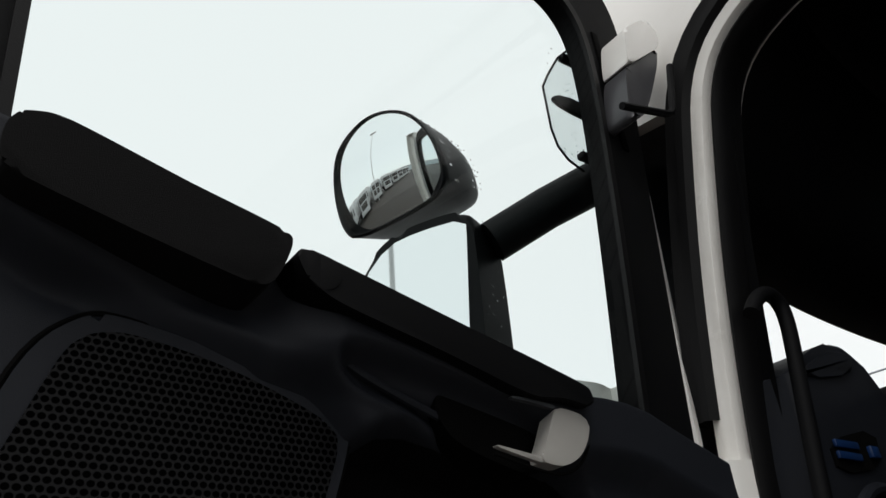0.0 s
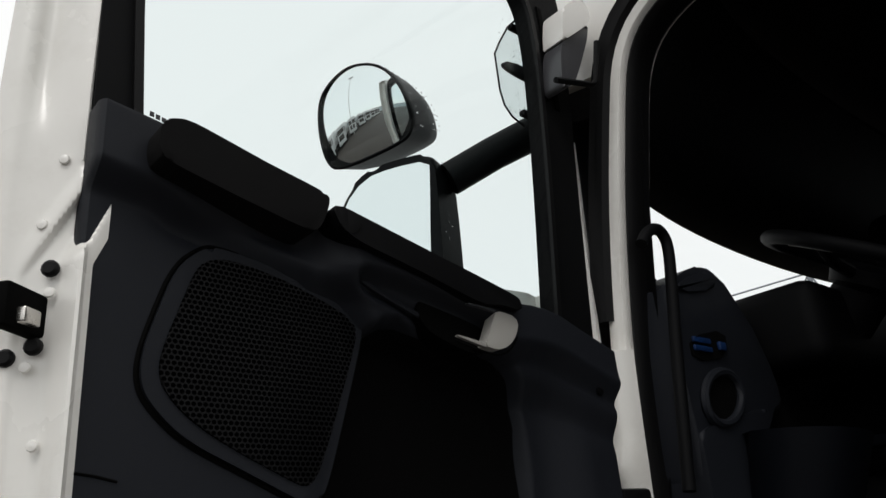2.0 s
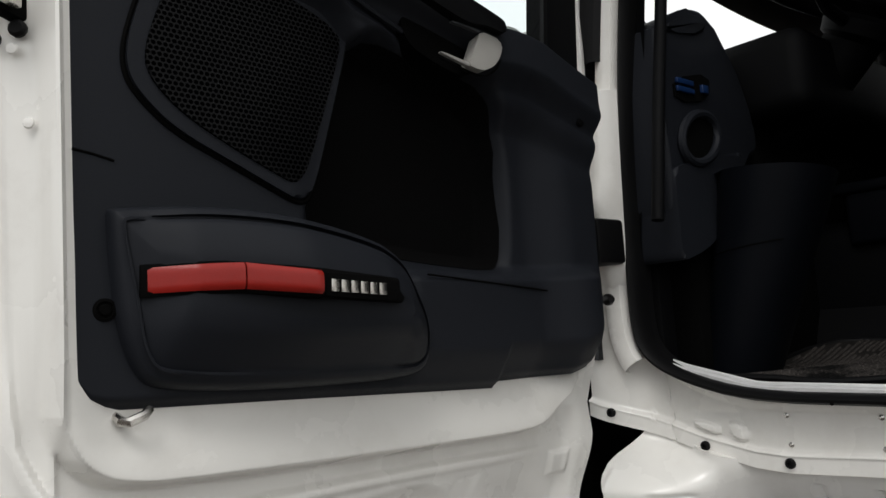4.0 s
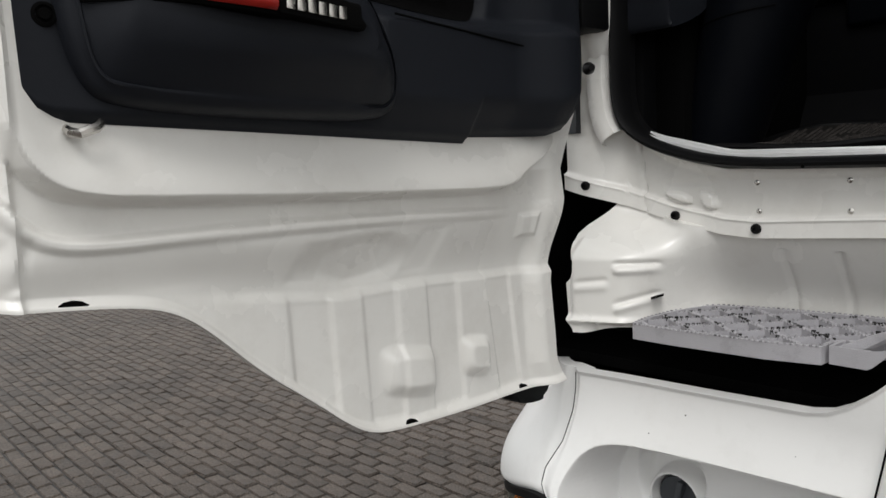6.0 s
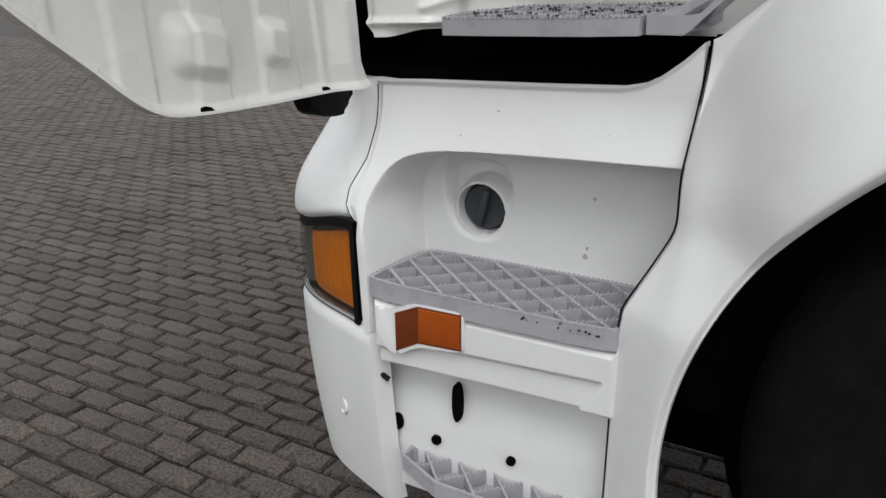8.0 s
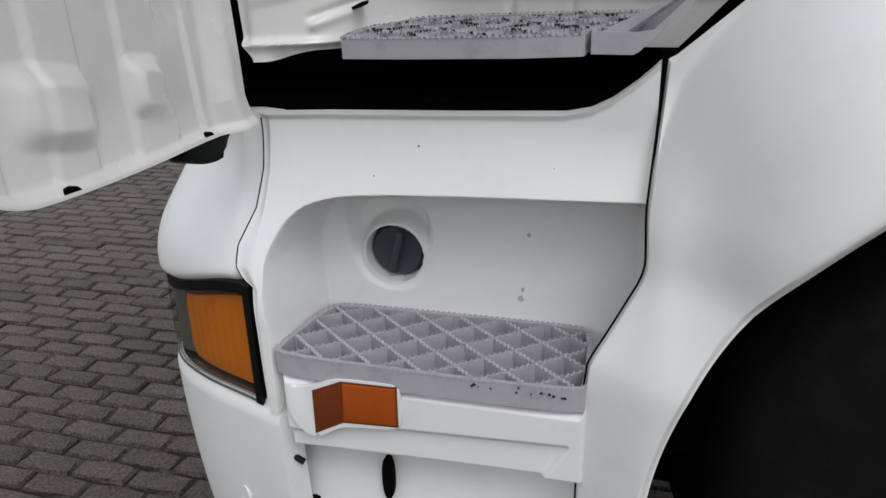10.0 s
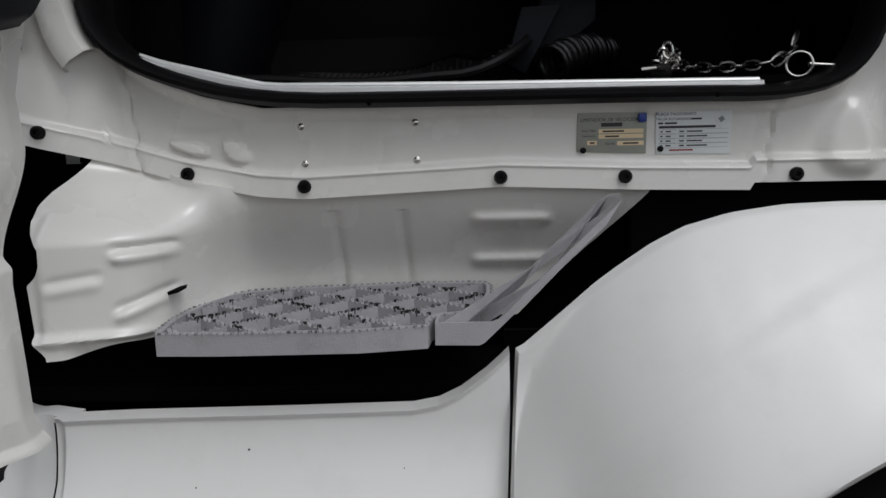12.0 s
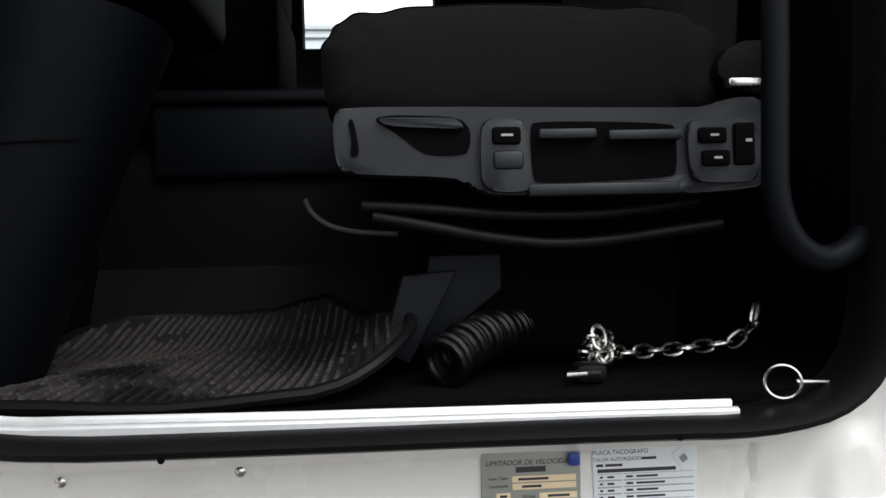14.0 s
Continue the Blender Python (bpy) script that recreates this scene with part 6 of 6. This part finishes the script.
# ---- steering wheel ----
steer = empty("steering_wheel", (0.47, -0.2, 2.1), label="black leather steering wheel with stitched rim", category="steering wheel")
sm = Matrix.Translation((0.55, -0.32, 2.155)) @ pose(0, 0, 0, 30, 0, 0)
part("rim", tube([sm @ Vector((0.225 * math.cos(a), 0.225 * math.sin(a), 0)) for a in np.linspace(0, 2 * math.pi, 49)[:-1]], 0.0165, 12, True), TRIM_D, steer)
part("hub", spin([(0.03, -0.09), (0.08, -0.06), (0.085, -0.03), (0.05, -0.015)], sm @ Vector((0, 0, 0)), sm.to_3x3() @ Vector((0, 0, 1)), 24), TRIM_D, steer)
for a in (0.1, math.pi - 0.1, -1.2, -1.94):
    part("spoke", tube([sm @ Vector((0.06 * math.cos(a), 0.06 * math.sin(a), -0.04)), sm @ Vector((0.15 * math.cos(a), 0.15 * math.sin(a), -0.03)), sm @ Vector((0.22 * math.cos(a), 0.22 * math.sin(a), 0))], 0.014, 8), TRIM_D, steer)
part("column", tube([sm @ Vector((0, 0, -0.05)), sm @ Vector((0, 0.05, -0.2)), sm @ Vector((0, 0.25, -0.55))], [0.06, 0.07, 0.09], 14), TRIM_D, steer)
for k in range(14):
    a = math.pi * 0.86 + 0.035 * k
    part("stitch", tube([sm @ Vector((0.221 * math.cos(a), 0.221 * math.sin(a), -0.0168)), sm @ Vector((0.213 * math.cos(a + 0.015), 0.213 * math.sin(a + 0.015), -0.0155))], 0.0012, 5), GREY_PL, steer)
for s in (1,):
    part("stalk", tube([(0.5, -0.22, 2.07), (0.40, -0.24, 2.07)], [0.008, 0.011], 8), TRIM_D, steer)

# ---- driver's seat ----
seat = empty("driver_seat", (0.3, -0.7, 1.4), label="charcoal cloth air-sprung driver's seat with side controls", category="seat")


def facing_door(x0):
    return lambda a, b, d: (x0 - d, a, b)


def cushion(t, a):
    """A slice of the padded cushion t metres in from its door side; its rims are rounded."""
    lip, r = min(t, 0.47 - t), 0.038
    inset = r - math.sqrt(max(0.0, r * r - (r - min(lip, r)) ** 2))
    c, s = math.cos(a), math.sin(a)
    e = 0.50
    wave = 0.0016 * math.sin(a * 9 + t * 40) + 0.0012 * math.sin(a * 17)
    return (0.085 + t, -0.708 + (0.198 - inset + wave) * math.copysign(abs(c) ** e, c), 1.708 + (0.063 - inset + wave) * math.copysign(abs(s) ** e, s) + 0.010 * math.sin(math.pi * t / 0.47) * (s > 0))


nv = 96
TS = [*np.linspace(0, 0.038, 9), *np.linspace(0.06, 0.41, 10), *np.linspace(0.432, 0.47, 9)]
V = [cushion(t, 2 * math.pi * k / nv) for t in TS for k in range(nv)]
F = [(i * nv + j, i * nv + (j + 1) % nv, (i + 1) * nv + (j + 1) % nv, (i + 1) * nv + j) for i in range(len(TS) - 1) for j in range(nv)] + [tuple(range(nv)), tuple((len(TS) - 1) * nv + j for j in range(nv))]
part("seat_cushion", (V, F), SEATCLOTH, seat, "charcoal cloth seat cushion with seam", angle=70)
part("seam", tube([Vector(cushion(0.03, a)) + Vector((-0.0004, 0, 0.0004)) for a in np.linspace(0.05, math.pi * 0.95, 60)], 0.0013, 5), FABRIC, seat)
part("backrest", loft([[(x, y + k * 0.04, z) for x, y, z in ((0.10 - g, -0.875 - g * 0.3, 1.70), (0.56 + g, -0.875 - g * 0.3, 1.70), (0.55 + g, -0.93 - g * 0.2, 2.35), (0.11 - g, -0.93 - g * 0.2, 2.35))] for k, g in ((1, -0.03), (0.4, 0.0), (-1.0, 0.0), (-1.6, -0.03))]), SEATCLOTH, seat, "charcoal backrest")
console = part("side_console", prism(soft([(-0.520, 1.660), (-0.530, 1.668), (-0.87, 1.662), (-0.90, 1.672), (-0.935, 1.672), (-0.935, 1.585), (-0.845, 1.580), (-0.84, 1.586), (-0.705, 1.585), (-0.70, 1.582), (-0.655, 1.584), (-0.645, 1.600), (-0.53, 1.605), (-0.522, 1.615)], 0.008), facing_door(0.105), 0.0, 0.030, 0.0025, 3), CONSOLE, seat, "anthracite seat side console")
part("console_slot", prism(soft([(-0.704, 1.652), (-0.845, 1.648), (-0.845, 1.596), (-0.706, 1.592)], 0.006), facing_door(0.0745), 0.0, 0.0012, 0), BLACK, console)
part("console_rail", rbox((0.064, -0.845, 1.580), (0.085, -0.70, 1.592), 0.003), CONSOLE, console)
for a, b in ((-0.711, -0.766), (-0.777, -0.848)):
    part("slot_lever", rbox((0.064, b, 1.6335 - (0.002 if b < -0.8 else 0)), (0.08, a, 1.643 - (0.002 if b < -0.8 else 0)), 0.0025), CONSOLE, console)
part("pull_recess", prism(soft([(-0.555, 1.656), (-0.575, 1.659), (-0.63, 1.657), (-0.648, 1.65), (-0.648, 1.625), (-0.64, 1.62), (-0.605, 1.621), (-0.575, 1.645)], 0.006), facing_door(0.0745), 0.0, 0.0012, 0), BLACK, console)
part("pull_lever", prism(soft([(-0.56, 1.656), (-0.632, 1.655), (-0.642, 1.648), (-0.64, 1.644), (-0.57, 1.648)], 0.003), facing_door(0.074), 0.0, 0.006, 0.001), CONSOLE, console)
part("front_lever", prism(soft([(-0.534, 1.655), (-0.54, 1.656), (-0.545, 1.622), (-0.535, 1.62), (-0.538, 1.635)], 0.003), facing_door(0.0745), 0.0, 0.003, 0), BLACK, console)
pod = part("switch_pod", prism(soft([(-0.657, 1.655), (-0.701, 1.654), (-0.704, 1.59), (-0.698, 1.584), (-0.656, 1.586)], 0.008), facing_door(0.076), 0.0, 0.010, 0.003, 3), CONSOLE, console)
part("rocker_switch", rbox((0.061, -0.694, 1.629), (0.068, -0.667, 1.645), 0.003), BLACK, pod)
part("blank_cover", rbox((0.0635, -0.696, 1.606), (0.068, -0.668, 1.623), 0.003), CONSOLE, pod)
bars([(-0.675, -0.686, 1.637)], facing_door(0.0608), 0.0, 0.0022, GREY_PL, pod, "switch_mark")
pod2 = part("switch_pod", prism(soft([(-0.853, 1.652), (-0.925, 1.650), (-0.925, 1.59), (-0.856, 1.59)], 0.008), facing_door(0.076), 0.0, 0.008, 0.003, 3), CONSOLE, console)
for y, z, h in ((-0.877, 1.6345, 0.0075), (-0.88, 1.613, 0.0075)):
    part("rocker_switch", rbox((0.063, y - 0.014, z - h), (0.070, y + 0.014, z + h), 0.003), BLACK, pod2)
    bars([(y + 0.003, y - 0.005, z)], facing_door(0.0628), 0.0, 0.0022, GREY_PL, pod2, "switch_mark")
part("rocker_switch", rbox((0.063, -0.918, 1.606), (0.070, -0.898, 1.646), 0.003), BLACK, pod2)
bars([(-0.908, -0.914, 1.629)], facing_door(0.0628), 0.0, 0.003, GREY_PL, pod2, "switch_mark")
for pts, r in (([(0.10, -0.545, 1.577), (0.098, -0.60, 1.573), (0.097, -0.69, 1.564), (0.10, -0.78, 1.563), (0.115, -0.88, 1.575)], 0.006), ([(0.10, -0.555, 1.566), (0.097, -0.61, 1.555), (0.095, -0.67, 1.542), (0.097, -0.75, 1.533), (0.105, -0.90, 1.552)], 0.006)):
    part("seat_hose", tube(rounded(pts, 3, False), r, 10), RUBBER, seat, "black air hose")
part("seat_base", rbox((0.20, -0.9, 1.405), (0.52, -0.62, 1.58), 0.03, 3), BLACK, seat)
part("pedestal_cover", prism([(-0.56, 1.43), (-0.583, 1.507), (-0.640, 1.511), (-0.588, 1.415)], facing_door(0.16), -0.05, 0.0, 0.003), TRIM, seat, "anthracite pedestal cover")
part("pedestal_cover", prism([(-0.60, 1.43), (-0.612, 1.527), (-0.690, 1.527), (-0.690, 1.489), (-0.64, 1.45)], facing_door(0.185), -0.05, 0.0, 0.003), TRIM, seat, "anthracite pedestal cover")
part("adjuster_rod", tube(rounded([(0.235, -0.477, 1.594), (0.232, -0.485, 1.575), (0.225, -0.515, 1.557), (0.22, -0.58, 1.552)], 2, False), 0.003, 8), CAPGREY, seat)
part("belt_anchor", rbox((0.062, -0.927, 1.680), (0.075, -0.893, 1.688), 0.002), CHROME, seat)
part("belt_buckle", prism(rounded([(-0.885, 1.70), (-0.905, 1.728), (-0.955, 1.73), (-0.94, 1.675), (-0.905, 1.68)], 1), facing_door(0.10), 0, 0.02, 0.004), TRIM_D, seat)

pass_seat = empty("passenger_seat", (1.9, -0.4, 1.4), label="black passenger seat in shadow", category="seat")
part("seat_cushion", rbox((1.35, -0.30, 1.95), (1.85, 0.05, 2.25), 0.06, 4), FABRIC, pass_seat)
part("backrest", rbox((1.5, -0.29, 2.2), (1.85, 0.0, 2.6), 0.06, 4), FABRIC, pass_seat)

# ---- loose things on the cab floor ----
mat = empty("floor_mat", (0.2, -0.4, 1.40), label="worn ribbed black rubber floor mat", category="mat")
MATO = rounded([(0.03, -0.10), (0.028, -0.30), (0.030, -0.50), (0.05, -0.560), (0.12, -0.595), (0.26, -0.580), (0.42, -0.52), (0.56, -0.46), (0.57, -0.12)], 2)


def mat_z(x, y):
    return 1.405 + 0.065 * float(ease(np.array(-y + 0.2 * x), 0.50, 0.67)) + 0.038 * float(ease(np.array(x), 0.34, 0.58)) + 0.004 * math.sin(y * 22 + x * 9)


MAT_Y = np.linspace(-0.102, -0.585, 60)
SCAN = np.linspace(0.02, 0.60, 600)
MAT_SPAN = [(lambda m: (SCAN[m.argmax()], SCAN[599 - m[::-1].argmax()]))(inside(MATO, SCAN, np.full(600, y)) > 0) for y in MAT_Y]


def mat_at(i, u):
    a, b = MAT_SPAN[i]
    x = a + (b - a) * u
    return (x, MAT_Y[i], mat_z(x, MAT_Y[i]) + 0.003)


part("base", sheet(mat_at, range(60), np.linspace(0, 1, 40), (0, 0, -0.004)), MAT, mat)
part("raised_edge", tube([(x, y, mat_z(x, y) + 0.002) for x, y in MATO], 0.0065, 8, True), RUBBER, mat)
rng = random.Random(4)
geos = []
for i in range(40):
    y = -0.118 - 0.0118 * i
    x = 0.045 + 0.012 * rng.random()
    while x < 0.56:
        ln = 0.016 + 0.022 * rng.random()
        if inside(MATO, np.array(x + ln / 2), np.array(y)) > 0.016 and rng.random() > 0.06:
            z, ze = mat_z(x, y) + 0.0025, mat_z(x + ln, y) + 0.0025
            h = 0.0028 + 0.0012 * rng.random()
            w = 0.0026 + 0.0008 * rng.random()
            v = [(x, y - w, z), (x + ln, y - w, ze), (x + ln, y + w, ze), (x, y + w, z), (x + 0.002, y - w * 0.5, z + h), (x + ln - 0.002, y - w * 0.5, ze + h), (x + ln - 0.002, y + w * 0.5, ze + h), (x + 0.002, y + w * 0.5, z + h)]
            geos.append((v, [(4, 5, 6, 7), (0, 1, 5, 4), (1, 2, 6, 5), (2, 3, 7, 6), (3, 0, 4, 7)]))
        x += ln + 0.0025
part("ribs", join(*geos), MAT_RIB, mat, smooth=False)["kind"] = "stuff"

hose = empty("coiled_hose", (0.15, -0.66, 1.41), label="black coiled air hose lying on the floor", category="hose")
A, B = Vector((0.095, -0.618, 1.424)), Vector((0.205, -0.715, 1.452))
ax = (B - A).normalized()
n1 = ax.orthogonal().normalized()
n2 = ax.cross(n1)
part("coil", tube([A + (B - A) * t + 0.006 * Vector((0, 0, math.sin(t * 4))) + (n1 * math.cos(t * 2 * math.pi * 17) + n2 * math.sin(t * 2 * math.pi * 17)) * (0.0215 - 0.005 * t + 0.002 * math.sin(t * 31)) for t in np.linspace(0, 1, 17 * 16)], 0.0047, 8), HOSE, hose)
part("tail", tube([B, B + Vector((0.05, -0.02, -0.02)), B + Vector((0.1, -0.05, -0.035))], 0.0045, 7), RUBBER, hose)

chain = empty("steel_chain", (0.16, -0.86, 1.40), label="tarnished steel chain lying on the floor", category="chain")
CH = [Vector(p) for p in ((0.13, -0.775, 1.43), (0.14, -0.785, 1.425), (0.165, -0.82, 1.418), (0.18, -0.87, 1.418), (0.185, -0.915, 1.42), (0.18, -0.945, 1.425), (0.18, -0.965, 1.44), (0.18, -0.975, 1.48))]


def along(P, s):
    for a, b in zip(P, P[1:]):
        L = (b - a).length
        if s <= L:
            return a + (b - a) * (s / L), (b - a).normalized()
        s -= L
    return P[-1], (P[-1] - P[-2]).normalized()


def link(p, t, k, size=0.0125, r=0.0023):
    up = Vector((0, 0, 1)) if abs(t.z) < 0.8 else Vector((1, 0, 0))
    s = t.cross(up).normalized()
    w = (s if k % 2 else s.cross(t)).normalized()
    return tube([p + t * size * math.copysign(abs(math.cos(a)) ** 0.7, math.cos(a)) + w * size * 0.55 * math.sin(a) for a in np.linspace(0, 2 * math.pi, 17)[:-1]], r, 6, True)


total = sum((b - a).length for a, b in zip(CH, CH[1:]))
for k in range(int(total / 0.0185)):
    p, t = along(CH, k * 0.0185 + 0.005)
    part("link", link(p, t, k), CHROME, chain)
for k in range(9):
    p = Vector((0.125 + 0.02 * rng.random(), -0.772 + 0.03 * (rng.random() - 0.7), 1.42 + 0.022 * rng.random()))
    part("link", link(p, Vector((rng.random() - 0.5, rng.random() - 0.5, rng.random() - 0.5)).normalized(), k), CHROME, chain)
lock = empty("padlock", (0.09, -0.75, 1.40), label="black padlock with steel shackle", category="padlock")
part("body", rbox((0.08, -0.775, 1.402), (0.11, -0.745, 1.42), 0.005), RUBBER, lock)
part("shackle", tube([(0.083, -0.745, 1.412), (0.07, -0.735, 1.413), (0.066, -0.75, 1.413), (0.075, -0.765, 1.412)], 0.003, 7), CHROME, lock)
keyring = empty("ring_pin", (0.0, -0.9, 1.41), label="steel split ring with a pin", category="ring")
part("ring", tube([(0.004 + 0.006 * math.cos(a), -0.907 + 0.0135 * math.cos(a), 1.4105 + 0.0145 * math.sin(a)) for a in np.linspace(0, 2 * math.pi, 33)[:-1]], 0.0015, 6, True), CHROME, keyring)
part("pin", tube([(0.004, -0.918, 1.410), (0.006, -0.941, 1.409), (0.007, -0.954, 1.408)], [0.003, 0.002, 0.002], 8), CHROME, keyring)

# ---- yard around ----
def fence(x0, y0, x1, y1, n):
    m = empty("yard_fence", (x0, y0, 0), label="white steel bar fence on feet", category="fence")
    for k in range(n + 1):
        t = k / n
        x, y = x0 + (x1 - x0) * t, y0 + (y1 - y0) * t
        if k % 12 == 0:
            part("post", rbox((x - 0.06, y - 0.06, 0), (x + 0.06, y + 0.06, 2.1), 0.01), FENCE_W, m)
            part("foot", rbox((x - 0.5, y - 0.25, 0), (x + 0.5, y + 0.25, 0.2), 0.03), TYRE, m)
        else:
            part("bar", rbox((x - 0.022, y - 0.02, 0.15), (x + 0.022, y + 0.02, 2.0), 0), FENCE_W, m, smooth=False)
    for z in (0.4, 1.85):
        part("rail", tube([(x0, y0, z), (x1, y1, z)], 0.04, 6), FENCE_W, m)
    return m


fence(8, 41.5, 24, 35, 84)
redlorry = empty("parked_red_lorry", (20, 50.5, 0), label="red lorry parked behind the fence", category="truck")
part("body", rbox((17, 49, 0.75), (23.2, 52, 3.9), 0.15, 3), REDTRUCK, redlorry)
for x in (17.9, 19.6, 22.2):
    part("wheel", spin([(0.0, 0), (0.5, 0), (0.5, 0.3), (0.0, 0.3)], (x, 48.95, 0.5), (0, -1, 0), 18), TYRE, redlorry)
part("marker_plate", rbox((20.2, 48.9, 1.5), (21.0, 49.0, 1.9), 0.02), FENCE_W, redlorry)
part("chassis", rbox((17.2, 49.2, 0.45), (23.0, 51.8, 0.95), 0.05), TYRE, redlorry)


def hall():
    h = empty("warehouse", (30, 5, 0), label="pale ribbed metal warehouse with flat roof", category="building")
    part("wall", rbox((26, -25, 0), (27, 4.5, 9.2), 0.05), CLAD, h)
    for k in range(21):
        part("cladding_rib", rbox((25.93, -25, 0.5 + 0.42 * k), (26.02, 4.5, 0.56 + 0.42 * k), 0.02), INK_G, h)
    part("roof_trim", rbox((25.9, -25.1, 9.2), (27.1, 4.6, 9.4), 0.03), CLAD, h)


hall()


def lorry(x, y, turn, paint, length=9.0):
    t = empty("parked_lorry", (0, 0, 0), label="white lorry parked in a row across the yard", category="truck", group="parked lorries")
    part("cab", rbox((-1.2, -1.1, 0.9), (1.2, 1.1, 3.5), 0.18, 3), paint, t)
    part("windscreen", rbox((-1.05, 1.08, 2.1), (1.05, 1.13, 2.95), 0.02), DARKLENS, t)
    part("grille", rbox((-0.8, 1.08, 1.0), (0.8, 1.12, 1.9), 0.02), DARKLENS, t)
    part("bumper", rbox((-1.22, 0.8, 0.35), (1.22, 1.2, 0.95), 0.08, 3), paint, t)
    part("chassis", rbox((-0.5, -length, 0.7), (0.5, -1.0, 1.0), 0.03), TYRE, t)
    part("load_body", rbox((-1.25, -length, 1.05), (1.25, -1.5, 3.7), 0.05), paint, t)
    for yy in (0.2, -3.6, -length + 1.2):
        for s in (-1.22, 0.92):
            part("wheel", spin([(0, 0), (0.5, 0), (0.5, 0.3), (0, 0.3)], (s, yy, 0.5), (1, 0, 0), 18), TYRE, t)
    for s in (-1.45, 1.3):
        part("mirror", rbox((s, 0.9, 2.0), (s + 0.15, 1.05, 2.9), 0.03), TYRE, t)
    t.matrix_world = pose(x, y, 0, 0, 0, turn)
    return t


first = lorry(-11, 13, -100, FENCE_W)
for k in range(1, 9):
    copy_thing(first, pose(-11 - 2.0 * k - 0.3 * k * k, 13 - 3.0 * k, 0, 0, 0, -100))
low_hall = empty("far_hall", (-110, 0, 0), label="long low grey hall behind the lorries", category="building")
part("wall", rbox((-112, -80, 0), (-110, 90, 6), 0.1), CLAD, low_hall)
part("roof", rbox((-113, -80.5, 6), (-109.8, 90.5, 6.5), 0.1), TYRE, low_hall)
for at in ((-17, 3.5), (-40, -14)):
    mast = empty("light_mast", (*at, 0), label="tall thin lighting mast", category="mast", group="lighting masts")
    part("pole", tube([(*at, 0), (*at, 14)], [0.12, 0.06], 8), FENCE_W, mast)
    part("lamp_head", rbox((at[0] - 0.2, at[1] - 0.8, 13.8), (at[0] + 0.2, at[1] + 0.8, 14.1), 0.05), FENCE_W, mast)
crane = empty("guyed_mast", (39.1, 15.3, 0), label="tall mast with guy wires beyond the windscreen", category="mast")
part("pole", tube([(39.1, 15.3, 0), (38.85, 15.35, 14.2)], [0.25, 0.12], 6), INK_G, crane)
for a in ((33, 30, 12.6), (38.9, 19.5, 8.0), (42, 8, 9.0), (39.5, 14.2, 11.0)):
    part("wire", tube([(38.84, 15.35, 14.0), a], 0.05, 5), INK_G, crane)


# ---- paving ----
def paver_mesh(name, seed):
    r = np.random.RandomState(seed)
    a, b, h, c = 0.0785, 0.0345, 0.03, 0.0075
    S = ((-1, -1), (1, -1), (1, 0), (1, 1), (-1, 1), (-1, 0))
    V = [(s * b, t * a, -h) for s, t in S]
    V += [(s * b + r.normal(0, 0.0014), t * a + r.normal(0, 0.002), -c - abs(r.normal(0, 0.002))) for s, t in S]
    V += [(s * (b - c) + r.normal(0, 0.0022), t * (a - c) + r.normal(0, 0.003), r.normal(0, 0.0012)) for s, t in S]
    F = [(12, 13, 14, 15, 16, 17)] + [(k + i, k + (i + 1) % 6, k + 6 + (i + 1) % 6, k + 6 + i) for k in (0, 6) for i in range(6)]
    me = bpy.data.meshes.new(name)
    me.from_pydata(V, [], F)
    me.materials.append(PAVER)
    return me, np.array(V), F


KINDS = [paver_mesh("paver", k) for k in range(6)]
paving = empty("paving", (0, 2, 0), label="worn brown-grey concrete block paving with dark wet joints", category="paving", kind="structure")
part("joint_bed", rbox((-5.06, -4.05, -0.03), (8.05, 16.05, -0.0105), 0), JOINT, paving, smooth=False)
PITCH_X, PITCH_Y = 0.075, 0.165
prng = np.random.RandomState(7)
allV, allF, near, count = [], [], 0, 0
for i in range(-67, 107):
    sway = 0.008 * math.sin(i * 0.7)
    for j in range(-24, 97):
        x, y = i * PITCH_X, (j + 0.5 * (i % 2)) * PITCH_Y + sway
        if y > 6 and x > 1 + y * 0.6:
            continue
        kind, (tx, ty, rz) = prng.randint(6), prng.normal(0, 1, 3) * (0.014, 0.012, 0.012)
        dz = prng.normal(0, 0.0018) + 0.002 * math.sin(x * 3.1 + 1.3 * math.sin(y * 1.7)) * math.sin(y * 2.3)
        me, PV, PF = KINDS[kind]
        if 0.9 < y < 2.6 and -0.1 < x < 0.9 and near < 300:
            near += 1
            ob = new("paver", me)
            ob.parent = paving
            ob.matrix_parent_inverse = Matrix.Translation((0, -2, 0))
            ob.matrix_basis = Matrix.LocRotScale((x, y, dz), Euler((tx, ty, rz)), (1, 1, 1))
        else:
            c, s = math.cos(rz), math.sin(rz)
            W = np.stack((PV[:, 0] * c - PV[:, 1] * s + x, PV[:, 0] * s + PV[:, 1] * c + y, PV[:, 2] + dz + PV[:, 0] * ty + PV[:, 1] * tx), 1)
            allV.append(W)
            allF += [tuple(q + count for q in f) for f in PF]
            count += len(PV)
me = bpy.data.meshes.new("paver_field")
me.from_pydata(np.concatenate(allV).tolist(), [], allF)
me.materials.append(PAVER)
field = new("paver_field", me)
field.parent = paving
field.matrix_parent_inverse = Matrix.Translation((0, -2, 0))
field["kind"] = "stuff"
